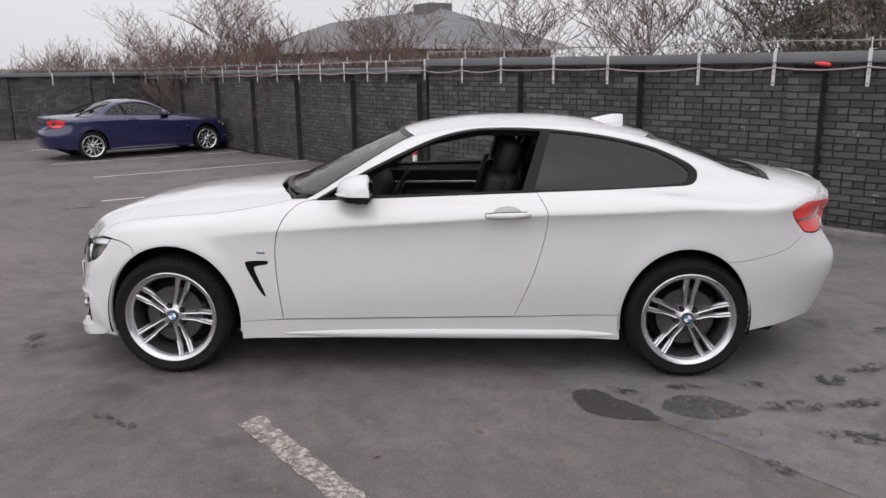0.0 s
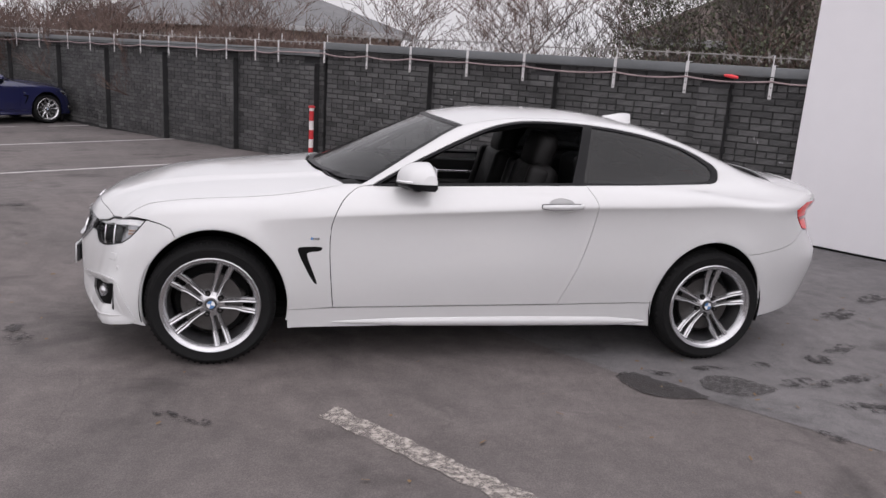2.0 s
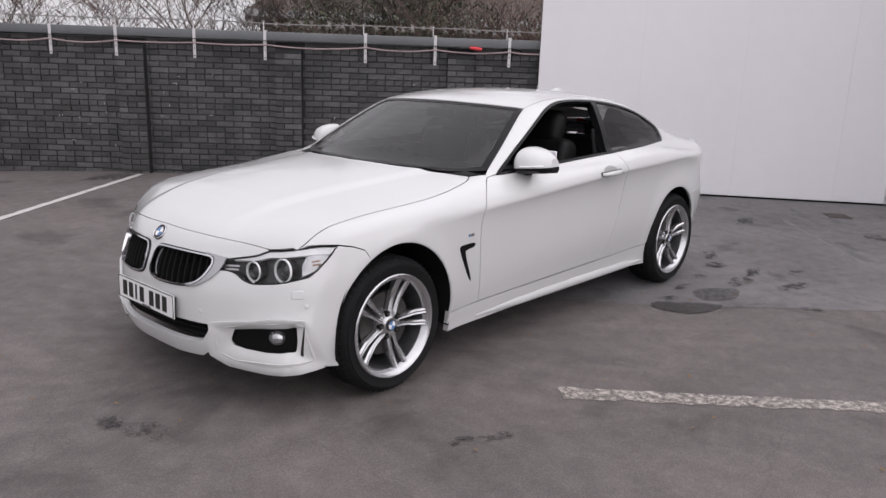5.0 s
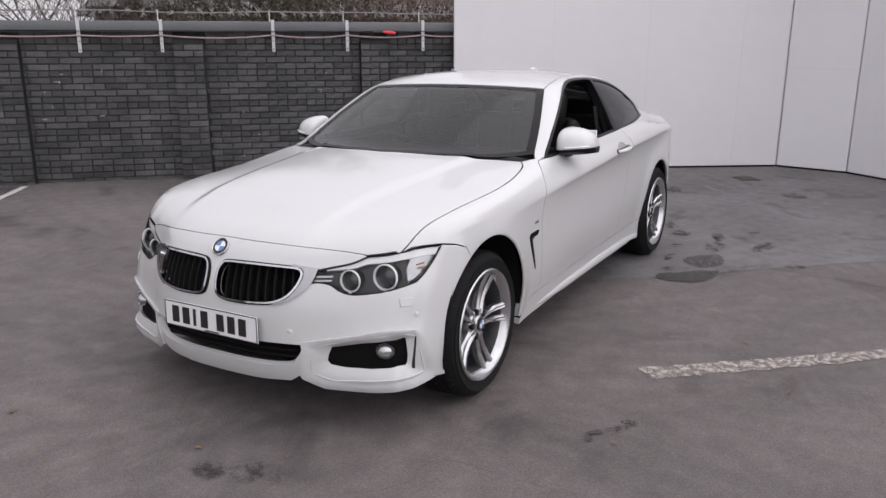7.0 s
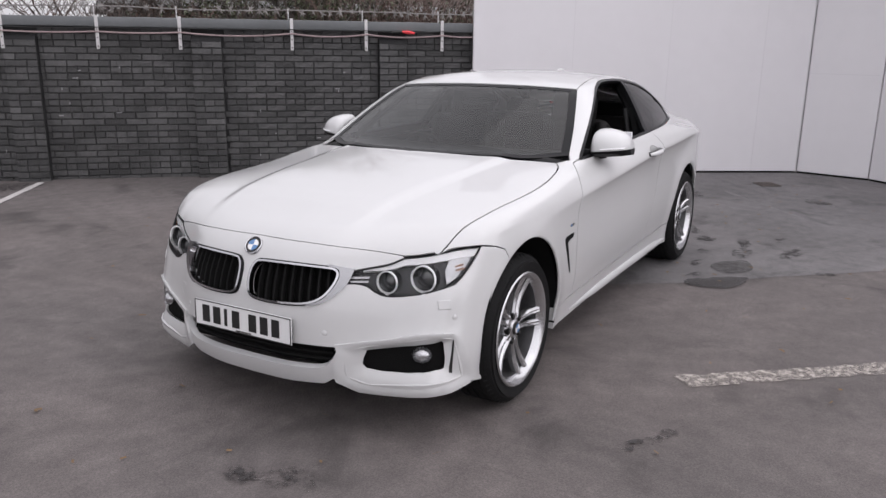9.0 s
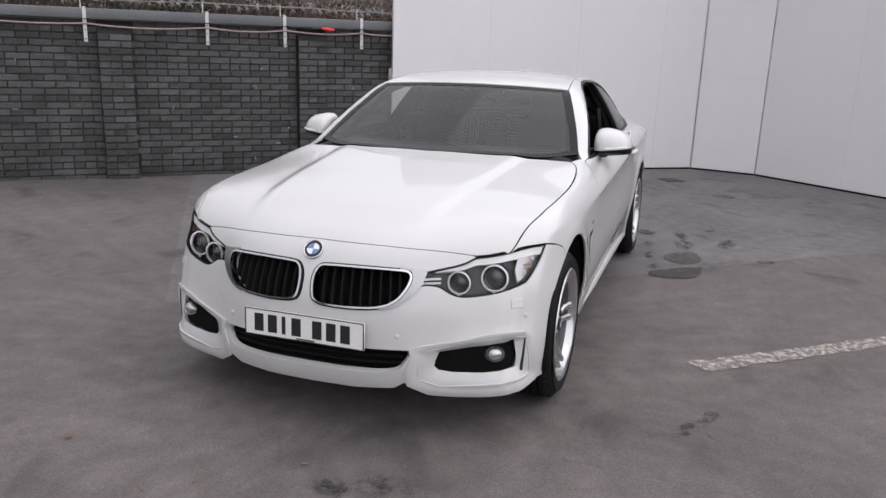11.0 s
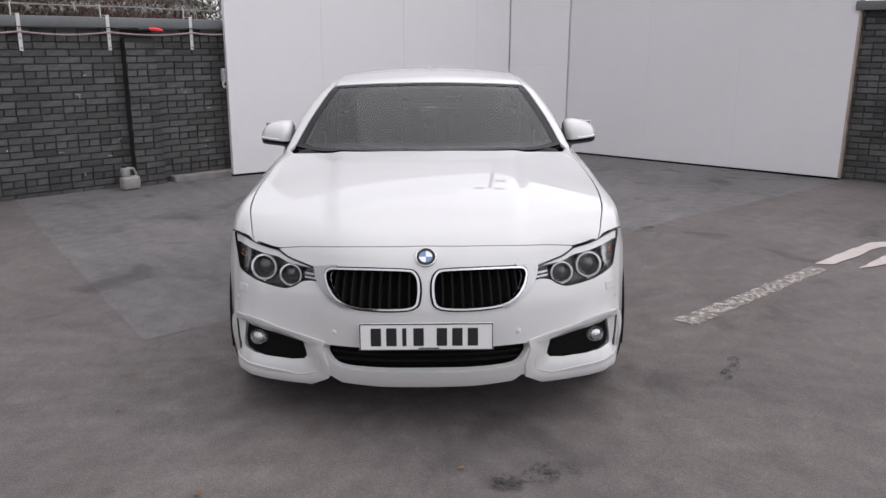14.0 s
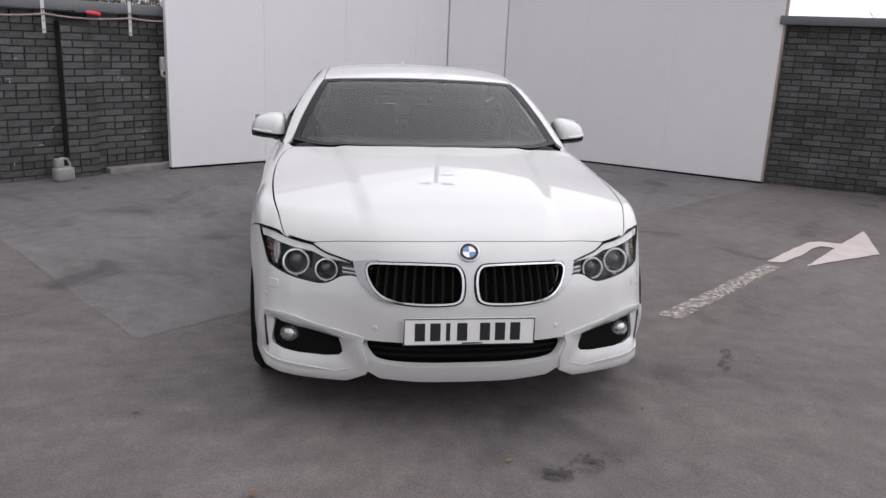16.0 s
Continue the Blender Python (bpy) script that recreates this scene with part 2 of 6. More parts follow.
def fill(outline, holes, h, rows=None):
    """A triangle mesh of a flat outline with holes: points, triangles, boundary loops."""
    loops = [resample(o, h) for o in [outline] + list(holes)]
    pts, edges, base = [], [], 0
    rings = []
    for lp in loops:
        k = len(lp)
        pts += [tuple(p) for p in lp]
        edges += [(base + i, base + (i + 1) % k) for i in range(k)]
        base += k
    lo, hi = loops[0].min(0), loops[0].max(0)
    gx, gy = np.meshgrid(np.arange(lo[0], hi[0], h), np.arange(lo[1], hi[1], h * 0.87))
    gx = gx + (np.arange(gx.shape[0]) % 2)[:, None] * h / 2
    g = np.stack([gx.ravel(), gy.ravel()], 1)
    ok = inside_poly(g, loops[0])
    for lp in loops[1:]:
        ok &= ~inside_poly(g, lp)
    g = g[ok]
    if rows is not None and len(rows):
        q = np.array(rows)
        q = q[inside_poly(q, loops[0])]
        for lp in loops[1:]:
            q = q[~inside_poly(q, lp)]
        for lp in loops:
            q = q[edge_distance(q, lp) > 0.006] if len(q) else q
        if len(q):
            near = np.concatenate([np.min(np.sum((q[None] - c[:, None]) ** 2, 2), 1) for c in np.array_split(g, 1 + len(g) // 200)])
            g = g[near > 0.012 ** 2]
            pts += [tuple(p) for p in q]
    far = np.ones(len(g), bool)
    for lp in loops:
        far &= edge_distance(g, lp) > 0.45 * h
    pts += [tuple(p) for p in g[far]]
    v, e, f, _, _, _ = delaunay_2d_cdt([Vector(p) for p in pts], edges, [], 0, 1e-6)
    v = np.array([(q.x, q.y) for q in v])
    f = np.array([t for t in f if len(t) == 3])
    c = v[f].mean(1)
    ok = inside_poly(c, loops[0])
    for lp in loops[1:]:
        ok &= ~inside_poly(c, lp)
    f = f[ok]
    count = {}
    for t in f:
        for a, b in ((t[0], t[1]), (t[1], t[2]), (t[2], t[0])):
            count[(a, b)] = 1
    border = [(a, b) for a, b in count if (b, a) not in count]
    return v, f, border


def smax(a, b, k):
    h = np.clip(0.5 + 0.5 * (a - b) / k, 0, 1)
    return b + (a - b) * h + k * h * (1 - h)


def smin(a, b, k):
    return -smax(-a, -b, k)

# ---------------- car bodies ----------------
class Shape:
    """A car body as one smooth implicit surface: x runs from nose to tail with the front axle at 0, y across, z up."""

    def __init__(self, wheelbase=2.81, cabin=None, belt=None, deck=None, tail=3.78):
        self.wb = wheelbase
        self.bow = curve([0, 0.22, 0.39, 0.56, 0.73, 0.84, 0.92, 0.97, 1.0, 1.03, 1.3], [0, 0.012, 0.06, 0.150, 0.240, 0.302, 0.385, 0.52, 0.78, 1.3, 8.0])
        self.width = curve([-0.9, -0.3, 0.0, 0.5, 1.5, 2.4, 2.9, 3.3, 3.8], [0.866, 0.876, 0.894, 0.900, 0.902, 0.908, 0.908, 0.892, 0.86])
        self.nose = curve([0.15, 0.22, 0.30, 0.42, 0.54, 0.63, 0.70, 0.75, 0.79, 0.84, 0.95], [-0.74, -0.80, -0.835, -0.85, -0.85, -0.825, -0.79, -0.76, -0.725, -0.66, -0.5])
        self.tail = curve([0.15, 0.25, 0.45, 0.62, 0.75, 0.88, 0.96, 1.1], [tail - 0.20, tail - 0.11, tail - 0.005, tail + 0.012, tail - 0.075, tail - 0.12, tail - 0.07, tail - 0.075])
        d = deck or ([-0.95, -0.80, -0.72, -0.5, -0.2, 0.2, 0.7, 1.2, 2.0, 2.8, 3.25, 3.5, 3.7, 3.85], [0.66, 0.75, 0.79, 0.853, 0.908, 0.955, 0.992, 1.0, 1.02, 1.035, 1.045, 1.035, 1.005, 0.98])
        self.deck = curve(*d)
        self.crown = curve([-0.9, -0.6, -0.25, 0.33, 0.8, 2.6, 3.2, 3.8], [0.09, 0.075, 0.05, 0.05, 0.02, 0.02, 0.07, 0.06])
        self.crease = curve([-0.9, 0.2, 0.6, 1.0, 1.43, 2.0, 2.42, 3.0, 3.3, 3.8], [0.77, 0.785, 0.813, 0.839, 0.864, 0.897, 0.911, 0.931, 0.927, 0.905])
        self.sharp = curve([-0.9, 0.2, 0.7, 3.0, 3.4, 3.8], [0.0, 0.05, 1.0, 1.0, 0.6, 0.4])
        self.under = curve([-1.0, -0.60, -0.50, -0.42, -0.34, -0.25, -0.16, -0.11, -0.075, -0.048, -0.026, -0.011, -0.004, 0.002, 0.010, 0.022, 0.05, 0.09, 0.14, 0.25], [0.06, 0.050, 0.036, 0.023, 0.0155, 0.0130, 0.0127, 0.0122, 0.0109, 0.0087, 0.0057, 0.0026, 0.0008, 0.0, 0.0010, 0.0042, 0.017, 0.045, 0.09, 0.21])
        self.soft = curve([-1.0, -0.60, -0.50, -0.42, -0.25, -0.08, 0.0, 0.05, 0.1, 0.25], [0.05, 0.04, 0.03, 0.016, 0.003, 0.004, 0.010, 0.022, 0.045, 0.17])
        c = cabin or ([0.2, 0.40, 0.52, 0.75, 1.0, 1.24, 1.5, 1.85, 2.2, 2.5, 2.7, 3.0, 3.32, 3.5, 3.7, 3.9], [0.86, 0.93, 0.99, 1.10, 1.215, 1.315, 1.363, 1.383, 1.373, 1.332, 1.284, 1.19, 1.062, 0.99, 0.92, 0.85])
        self.roof = curve(*c)
        b = belt or ([0.4, 0.8, 1.5, 2.2, 2.8, 3.2, 3.6], [0.79, 0.81, 0.825, 0.81, 0.74, 0.66, 0.58])
        self.beltw = curve(*b)
        self.sweep = curve([0.3, 0.6, 0.8, 1.05, 1.35, 1.6, 2.4, 2.7, 3.4], [0.22, 0.22, 0.20, 0.15, 0.09, 0.04, 0.03, -0.05, -0.10])
        self.camber = curve([0.4, 0.8, 1.1, 1.5, 1.9, 2.6, 3.4], [0.015, 0.02, 0.028, 0.038, 0.043, 0.045, 0.055])
        self.squash = curve([0.15, 0.25, 0.40, 0.50, 0.62, 0.9], [0.60, 0.62, 0.80, 0.94, 1.0, 1.0])
        self.fillet = curve([0.2, 0.8, 2.2, 2.9, 3.5], [0.03, 0.03, 0.05, 0.10, 0.14])

    def half_width(self, x, z):
        u = z - self.crease(x)
        s = self.sharp(x)
        w = self.width(x) - s * self.under(u) - (1 - s) * self.soft(u)
        for ax in (0.02, self.wb - 0.02):
            r = np.hypot((x - ax) / 0.36, (z - 0.335) / 0.395) * 0.37
            w = w + 0.009 * np.exp(-((r - 0.375) / 0.065) ** 2) * (z > 0.1)
        return w

    def f(self, x, y, z):
        a = np.abs(y)
        w = self.half_width(x, z)
        x1, x2 = -0.05, self.wb + 0.2
        re = np.clip((x - x2) / (self.tail(z) - x2), 0, 3)
        r = np.clip(a / w, 0, 1.3)
        slope = (self.bow(r + 0.01) - self.bow(r - 0.01)) / 0.02 / w
        k = self.squash(z)
        g1 = (k * self.bow(r) - (x - self.nose(z))) / np.sqrt(1 + (k * slope) ** 2)
        t = np.clip((x + 0.40) / 0.32, 0, 1)
        t = t * t * (3 - 2 * t)
        g2 = ((a / w) ** 3 + re ** 2.1) ** (1 / 2.5)
        ring = np.where(x < x1, g1 * (1 - t) + (a - w) * t, np.where(x > x2, (g2 - 1) * 0.8, a - w))
        ridge = np.clip((0.50 - 0.10 * (0.6 - x) - a) / 0.075 + 0.5, 0, 1)
        ridge = 0.014 * ridge * ridge * (3 - 2 * ridge) * np.clip((x + 0.72) / 0.3, 0, 1) * (x < 0.9)
        top = z - ridge - (self.deck(x) - self.crown(x) * (a / 0.75) ** 2.4)
        low = smax(ring, top, 0.05)
        xe = x - self.sweep(x) * (a / 0.72) ** 2
        v = z - 1.0
        side = a - (self.beltw(x) - 0.50 * np.maximum(v, -0.03) - 0.45 * np.clip(v, 0, 1) ** 2 - 1.2 * np.maximum(-0.03 - v, 0))
        cap = z - (self.roof(xe) - self.camber(x) * (a / 0.6) ** 2.2)
        cab = smax(side * 0.88, cap * 0.9, 0.045)
        cab = np.maximum(cab, np.maximum(np.maximum(0.30 - x, x - 3.6), 0.84 - z))
        return smin(low, cab, self.fillet(x))

    def normal(self, p):
        e = 0.003
        g = np.stack([self.f(*(p + d).T) - self.f(*(p - d).T) for d in np.eye(3) * e], 1)
        return g / np.linalg.norm(g, axis=1)[:, None]

    def solve(self, o, d, lo, hi):
        """Outermost crossing along o + t d, between t = lo (inside) and hi (outside)."""
        n = len(o)
        lo, hi = np.full(n, float(lo)), np.full(n, float(hi))
        for _ in range(34):
            mid = (lo + hi) / 2
            out = self.f(*(o + mid[:, None] * d).T) > 0
            hi, lo = np.where(out, mid, hi), np.where(out, lo, mid)
        return o + lo[:, None] * d

    Z0 = 0.35

    def on_barrel(self, q):
        """(x, angle about the long axis) to the surface; the angle is 0 to the side and pi/2 straight up, times 0.8."""
        q = np.atleast_2d(q)
        o = np.stack([q[:, 0], 0 * q[:, 0], 0 * q[:, 0] + self.Z0], 1)
        d = np.stack([0 * q[:, 0], -np.cos(q[:, 1] / 0.8), np.sin(q[:, 1] / 0.8)], 1)
        return self.solve(o, d, 0.05, 1.4)

    def on_ring(self, q, cx):
        """(angle round an upright axis times 0.9, z) to the surface."""
        q = np.atleast_2d(q)
        o = np.stack([0 * q[:, 0] + cx, 0 * q[:, 0], q[:, 1]], 1)
        th = q[:, 0] / 0.9
        s = -1.0 if cx < 1.5 else 1.0
        d = np.stack([s * np.cos(th), -np.sin(th), 0 * th], 1)
        return self.solve(o, d, 0.05, 2.0)

    def barrel(self, p):
        return (p[0], 0.8 * math.atan2(p[2] - self.Z0, -p[1]))

    def ring(self, p, cx):
        s = -1.0 if cx < 1.5 else 1.0
        return (0.9 * math.atan2(-p[1], s * (p[0] - cx)), p[2])

    def side_pt(self, x, z):
        return self.solve(np.array([[x, 0, z]], float), np.array([[0, -1.0, 0]]), 0.05, 1.3)[0]

    def top_pt(self, x, a):
        return self.solve(np.array([[x, -a, 0.5]], float), np.array([[0, 0, 1.0]]), 0.05, 1.2)[0]

    def front_pt(self, a, z):
        return self.solve(np.array([[0.2, -a, z]], float), np.array([[-1.0, 0, 0]]), 0.0, 1.4)[0]

    def back_pt(self, a, z):
        return self.solve(np.array([[2.6, -a, z]], float), np.array([[1.0, 0, 0]]), 0.0, 1.6)[0]

    # outlines in barrel coordinates from side points (x, z) and top points (x, y)
    def bs(self, pts):
        q = np.array(pts, float)
        o = np.stack([q[:, 0], 0 * q[:, 0], q[:, 1]], 1)
        return [self.barrel(p) for p in self.solve(o, np.array([[0, -1.0, 0]]), 0.05, 1.3)]

    def bt(self, pts):
        q = np.array(pts, float)
        o = np.stack([q[:, 0], -q[:, 1], 0 * q[:, 0] + 0.5], 1)
        return [self.barrel(p) for p in self.solve(o, np.array([[0, 0, 1.0]]), 0.05, 1.2)]

    def rf(self, pts, cx):
        q = np.array(pts, float)
        o = np.stack([0 * q[:, 0] + 0.2, -q[:, 0], q[:, 1]], 1)
        return [self.ring(p, cx) for p in self.solve(o, np.array([[-1.0, 0, 0]]), 0.0, 1.4)]

    def skin(self, name, outline, material, parent, holes=(), h=0.03, kind='barrel', cx=0.35, lift=0.0, depth=0.014, side=-1, label="", rows=None, split=""):
        """A panel of the body's surface inside an outline, with an edge turned inwards; side 1 mirrors it."""
        v, f, border = fill(outline, holes, h, rows)
        p = self.on_barrel(v) if kind == 'barrel' else self.on_ring(v, cx)
        n = self.normal(p)
        p = p + n * (lift(v)[:, None] if callable(lift) else lift)
        if callable(lift):
            a = p[f]
            c = np.cross(a[:, 1] - a[:, 0], a[:, 2] - a[:, 0])
            c = c * np.sign(np.einsum('ij,ij->i', c, n[f[:, 0]]))[:, None]
            n = n * 1e-9
            for k in range(3):
                np.add.at(n, f[:, k], c)
            n = n / np.maximum(np.linalg.norm(n, axis=1), 1e-12)[:, None]
        if side > 0:
            p, n = p * (1, -1, 1), n * (1, -1, 1)
        a = p[f]
        flip = np.einsum('ij,ij->i', np.cross(a[:, 1] - a[:, 0], a[:, 2] - a[:, 0]), n[f[:, 0]]) < 0
        f = f.copy()
        f[flip] = f[flip][:, ::-1]
        if split:
            # each connected piece becomes a part of its own, the largest first
            group = list(range(len(f)))

            def root_of(i):
                while group[i] != i:
                    group[i] = group[group[i]]
                    i = group[i]
                return i

            owner = {}
            for i, t in enumerate(f):
                for j, k in ((t[0], t[1]), (t[1], t[2]), (t[2], t[0])):
                    other = owner.setdefault((min(j, k), max(j, k)), i)
                    group[root_of(i)] = root_of(other)
            tag = np.array([root_of(i) for i in range(len(f))])
            ids, sizes = np.unique(tag, return_counts=True)
            obs = [self.piece(split if i else name, p, n, f[tag == ids[q]], depth, material, parent, label) for i, q in enumerate(np.argsort(-sizes)) if sizes[q] > 3]
            return obs[0]
        return self.piece(name, p, n, f, depth, material, parent, label)

    def piece(self, name, p, n, f, depth, material, parent, label):
        used, f = np.unique(f, return_inverse=True)
        p, n, f = p[used], n[used], f.reshape(-1, 3)
        edges = {}
        for t in f:
            for i, j in ((t[0], t[1]), (t[1], t[2]), (t[2], t[0])):
                edges[(i, j)] = 1
        border = [e for e in edges if (e[1], e[0]) not in edges]
        verts, norms, faces = [tuple(q) for q in p], [tuple(q) for q in n], [tuple(int(i) for i in t) for t in f]
        for i, j in border:
            e = p[j] - p[i]
            s = np.cross(e, n[i])
            s = s / max(np.linalg.norm(s), 1e-9)
            k = len(verts)
            verts += [tuple(p[i]), tuple(p[j]), tuple(p[j] - n[j] * depth), tuple(p[i] - n[i] * depth)]
            norms += [tuple(s)] * 4
            faces.append((k + 3, k + 2, k + 1, k))
        me = bpy.data.meshes.new(name)
        me.from_pydata(verts, [], faces)
        me.materials.append(material)
        me.shade_smooth()
        me.normals_split_custom_set_from_vertices(norms)
        ob = new(name, me)
        ob.parent = parent
        if label:
            tagged(ob, label)
        return ob


def arc(cx, cz, r, a0, a1, n=24):
    return [(cx + r * math.cos(radians(a0 + (a1 - a0) * i / n)), cz + r * math.sin(radians(a0 + (a1 - a0) * i / n))) for i in range(n + 1)]


def shrink(poly, d):
    """Move an outline inwards by d."""
    q = np.array(resample(poly, 0.02))
    area = 0.5 * np.sum(q[:, 0] * np.roll(q[:, 1], -1) - np.roll(q[:, 0], -1) * q[:, 1])
    t = np.roll(q, -1, 0) - np.roll(q, 1, 0)
    t = t / np.maximum(np.linalg.norm(t, axis=1), 1e-9)[:, None]
    nrm = np.stack([-t[:, 1], t[:, 0]], 1) * (1 if area > 0 else -1)
    return [tuple(r) for r in q + nrm * d]


def wheel(parent, x, y, side, turn, spokes="double", rim=0.25, radius=0.33, width=0.225):
    """A wheel whose outer face looks along -y for side -1."""
    w = new("wheel")
    w.parent = parent
    w.matrix_local = Matrix.Translation((x, y, radius)) @ (Matrix.Identity(4) if side < 0 else Matrix.Rotation(math.pi, 4, 'Z')) @ Matrix.Rotation(radians(turn), 4, 'Y')
    h = width / 2
    tread = [(rim - 0.012, -h + 0.012), (rim + 0.012, -h + 0.002), (rim + 0.045, -h - 0.006), (radius - 0.036, -h - 0.004), (radius - 0.034, -h + 0.001), (radius - 0.026, -h + 0.003), (radius - 0.010, -h + 0.020), (radius - 0.002, -h + 0.042)]
    for g in (-0.055, -0.018, 0.018, 0.055):
        tread += [(radius, g - 0.006), (radius - 0.007, g - 0.004), (radius - 0.007, g + 0.004), (radius, g + 0.006)]
    tread += [(radius - 0.002, h - 0.042), (radius - 0.010, h - 0.02), (radius - 0.028, h - 0.004), (rim + 0.03, h), (rim - 0.012, h - 0.012)]
    part("tyre", lathe(tread, 72), RUBBER, w, "black low-profile rubber tyre", smooth=30)
    lip = [(rim - 0.004, -h + 0.008), (rim + 0.004, -h - 0.001), (rim - 0.001, -h - 0.006), (rim - 0.012, -h - 0.002), (rim - 0.022, -h + 0.008), (rim - 0.032, -h + 0.030)]
    part("rim", lathe(lip, 72), ALLOY, w, "silver alloy wheel rim")
    part("barrel", lathe([(rim - 0.032, -h + 0.030), (rim - 0.034, -h + 0.05), (rim - 0.04, 0.0), (rim - 0.03, h - 0.02), (rim, h - 0.01)], 56), BARREL, w)
    n_sp, pairs = (5, (-1, 1)) if spokes == "double" else (11, (0,))
    for k in range(n_sp):
        for s in pairs:
            vs, fs = [], []
            r0, r1 = 0.045, rim - 0.010
            for i, t in enumerate((0.0, 0.12, 0.28, 0.42, 0.50, 0.56, 0.70, 0.85, 0.95, 1.0)):
                r = r0 + (r1 - r0) * t
                if s:
                    # slim from the hub, stepping out on its outer flank half way to the rim
                    wide = min(1.0, max(0.0, (t - 0.44) / 0.13))
                    inner = 0.0050 + 0.0105 * t
                    outer = inner + 0.0205 + 0.002 * t + 0.0085 * wide + 0.006 * max(0.0, t - 0.85) / 0.15
                    lo, hi = (inner, outer) if s > 0 else (-outer, -inner)
                else:
                    lo, hi = -0.016 + 0.003 * t, 0.016 - 0.003 * t
                yf = -h + 0.036 - 0.030 * t ** 1.3 + 0.012 * math.sin(math.pi * t)
                e = (hi - lo) * 0.26
                mid = (lo + hi) / 2
                for x_, dy in ((lo, 0.034), (lo, 0.009), (lo + e, 0.0), (mid, 0.0025), (hi - e, 0.0), (hi, 0.009), (hi, 0.034)):
                    vs.append((x_, yf + dy, r))
                if i:
                    b = 7 * i
                    fs += [(b - 7 + j, b - 7 + (j + 1) % 7, b + (j + 1) % 7, b + j) for j in range(7)]
            rot = Matrix.Rotation(2 * math.pi * k / n_sp, 4, 'Y')
            part("spoke", moved((vs, [], fs), rot), ALLOY, w, smooth=25)
    part("hub", lathe([(0.0, -h + 0.030), (0.034, -h + 0.030), (0.040, -h + 0.036), (0.066, -h + 0.040), (0.075, -h + 0.055), (0.075, h - 0.08)], 40), ALLOY, w)
    cap = part("centre_cap", lathe([(0.0, -h + 0.022), (0.022, -h + 0.0225), (0.029, -h + 0.025), (0.030, -h + 0.035)], 32), INK, w, "round centre cap with blue and white quarters")
    badge_quarters(cap, 0.021, Matrix.Translation((0, -h + 0.0205, 0)) @ Matrix.Rotation(radians(90), 4, 'X'))
    for k in range(5):
        a = 2 * math.pi * (k + 0.5) / 5
        # dark discs on the hub stand for the shade in its bolt holes
        part("bolt_recess", moved(lathe([(0.0, -h + 0.0325), (0.0135, -h + 0.0325), (0.0150, -h + 0.036), (0.0150, -h + 0.06)], 16), Matrix.Translation((0.058 * math.sin(a), 0, 0.058 * math.cos(a)))), DARK, w)
        part("wheel_bolt", moved(lathe([(0.0, -h + 0.029), (0.006, -h + 0.029), (0.008, -h + 0.034)], 6), Matrix.Translation((0.058 * math.sin(a), 0, 0.058 * math.cos(a)))), DISC, w)
    part("brake_disc", lathe([(0.05, -0.035), (0.155, -0.035), (0.157, -0.01), (0.05, -0.01)], 48), DISC, w)
    part("brake_caliper", box((0.125, 0.0, 0.03), (0.06, 0.05, 0.15), 0.015), DISC, w)
    # dark disc added behind the spokes to darken the gaps between them
    part("wheel_back", lathe([(0.0, 0.03), (0.19, 0.03), (0.205, 0.06)], 40), DARK, w)
    # sipes round the tyre's shoulder
    vs, fs = [], []
    for k in range(64):
        a = 2 * math.pi * k / 64
        m = Matrix.Rotation(a, 4, 'Y') @ Matrix.Translation((0, -h + 0.020, radius - 0.0125)) @ Matrix.Rotation(radians(48), 4, 'X')
        o = len(vs)
        vs += [m @ Vector(q) for q in ((-0.0045, -0.017, 0), (0.0045, -0.017, 0), (0.0045, 0.017, 0), (-0.0045, 0.017, 0), (-0.003, -0.015, 0.0022), (0.003, -0.015, 0.0022), (0.003, 0.015, 0.0022), (-0.003, 0.015, 0.0022))]
        fs += [tuple(o + i for i in f) for f in ((4, 5, 6, 7), (0, 1, 5, 4), (1, 2, 6, 5), (2, 3, 7, 6), (3, 0, 4, 7))]
    part("shoulder_tread", (vs, [], fs), RUBBER, w, smooth=0)["kind"] = "stuff"
    return w


def badge_quarters(parent, r, m):
    for k in range(4):
        vs = [(0, 0, 0)] + [(r * math.cos(radians(90 * k + 90 * i / 8)), r * math.sin(radians(90 * k + 90 * i / 8)), 0) for i in range(9)]
        fs = [(0, i, i + 1) for i in range(1, 9)]
        part("badge_quarter", moved((vs, [], fs), m), LOGOBLUE if k % 2 else LOGOWHITE, parent, smooth=0)


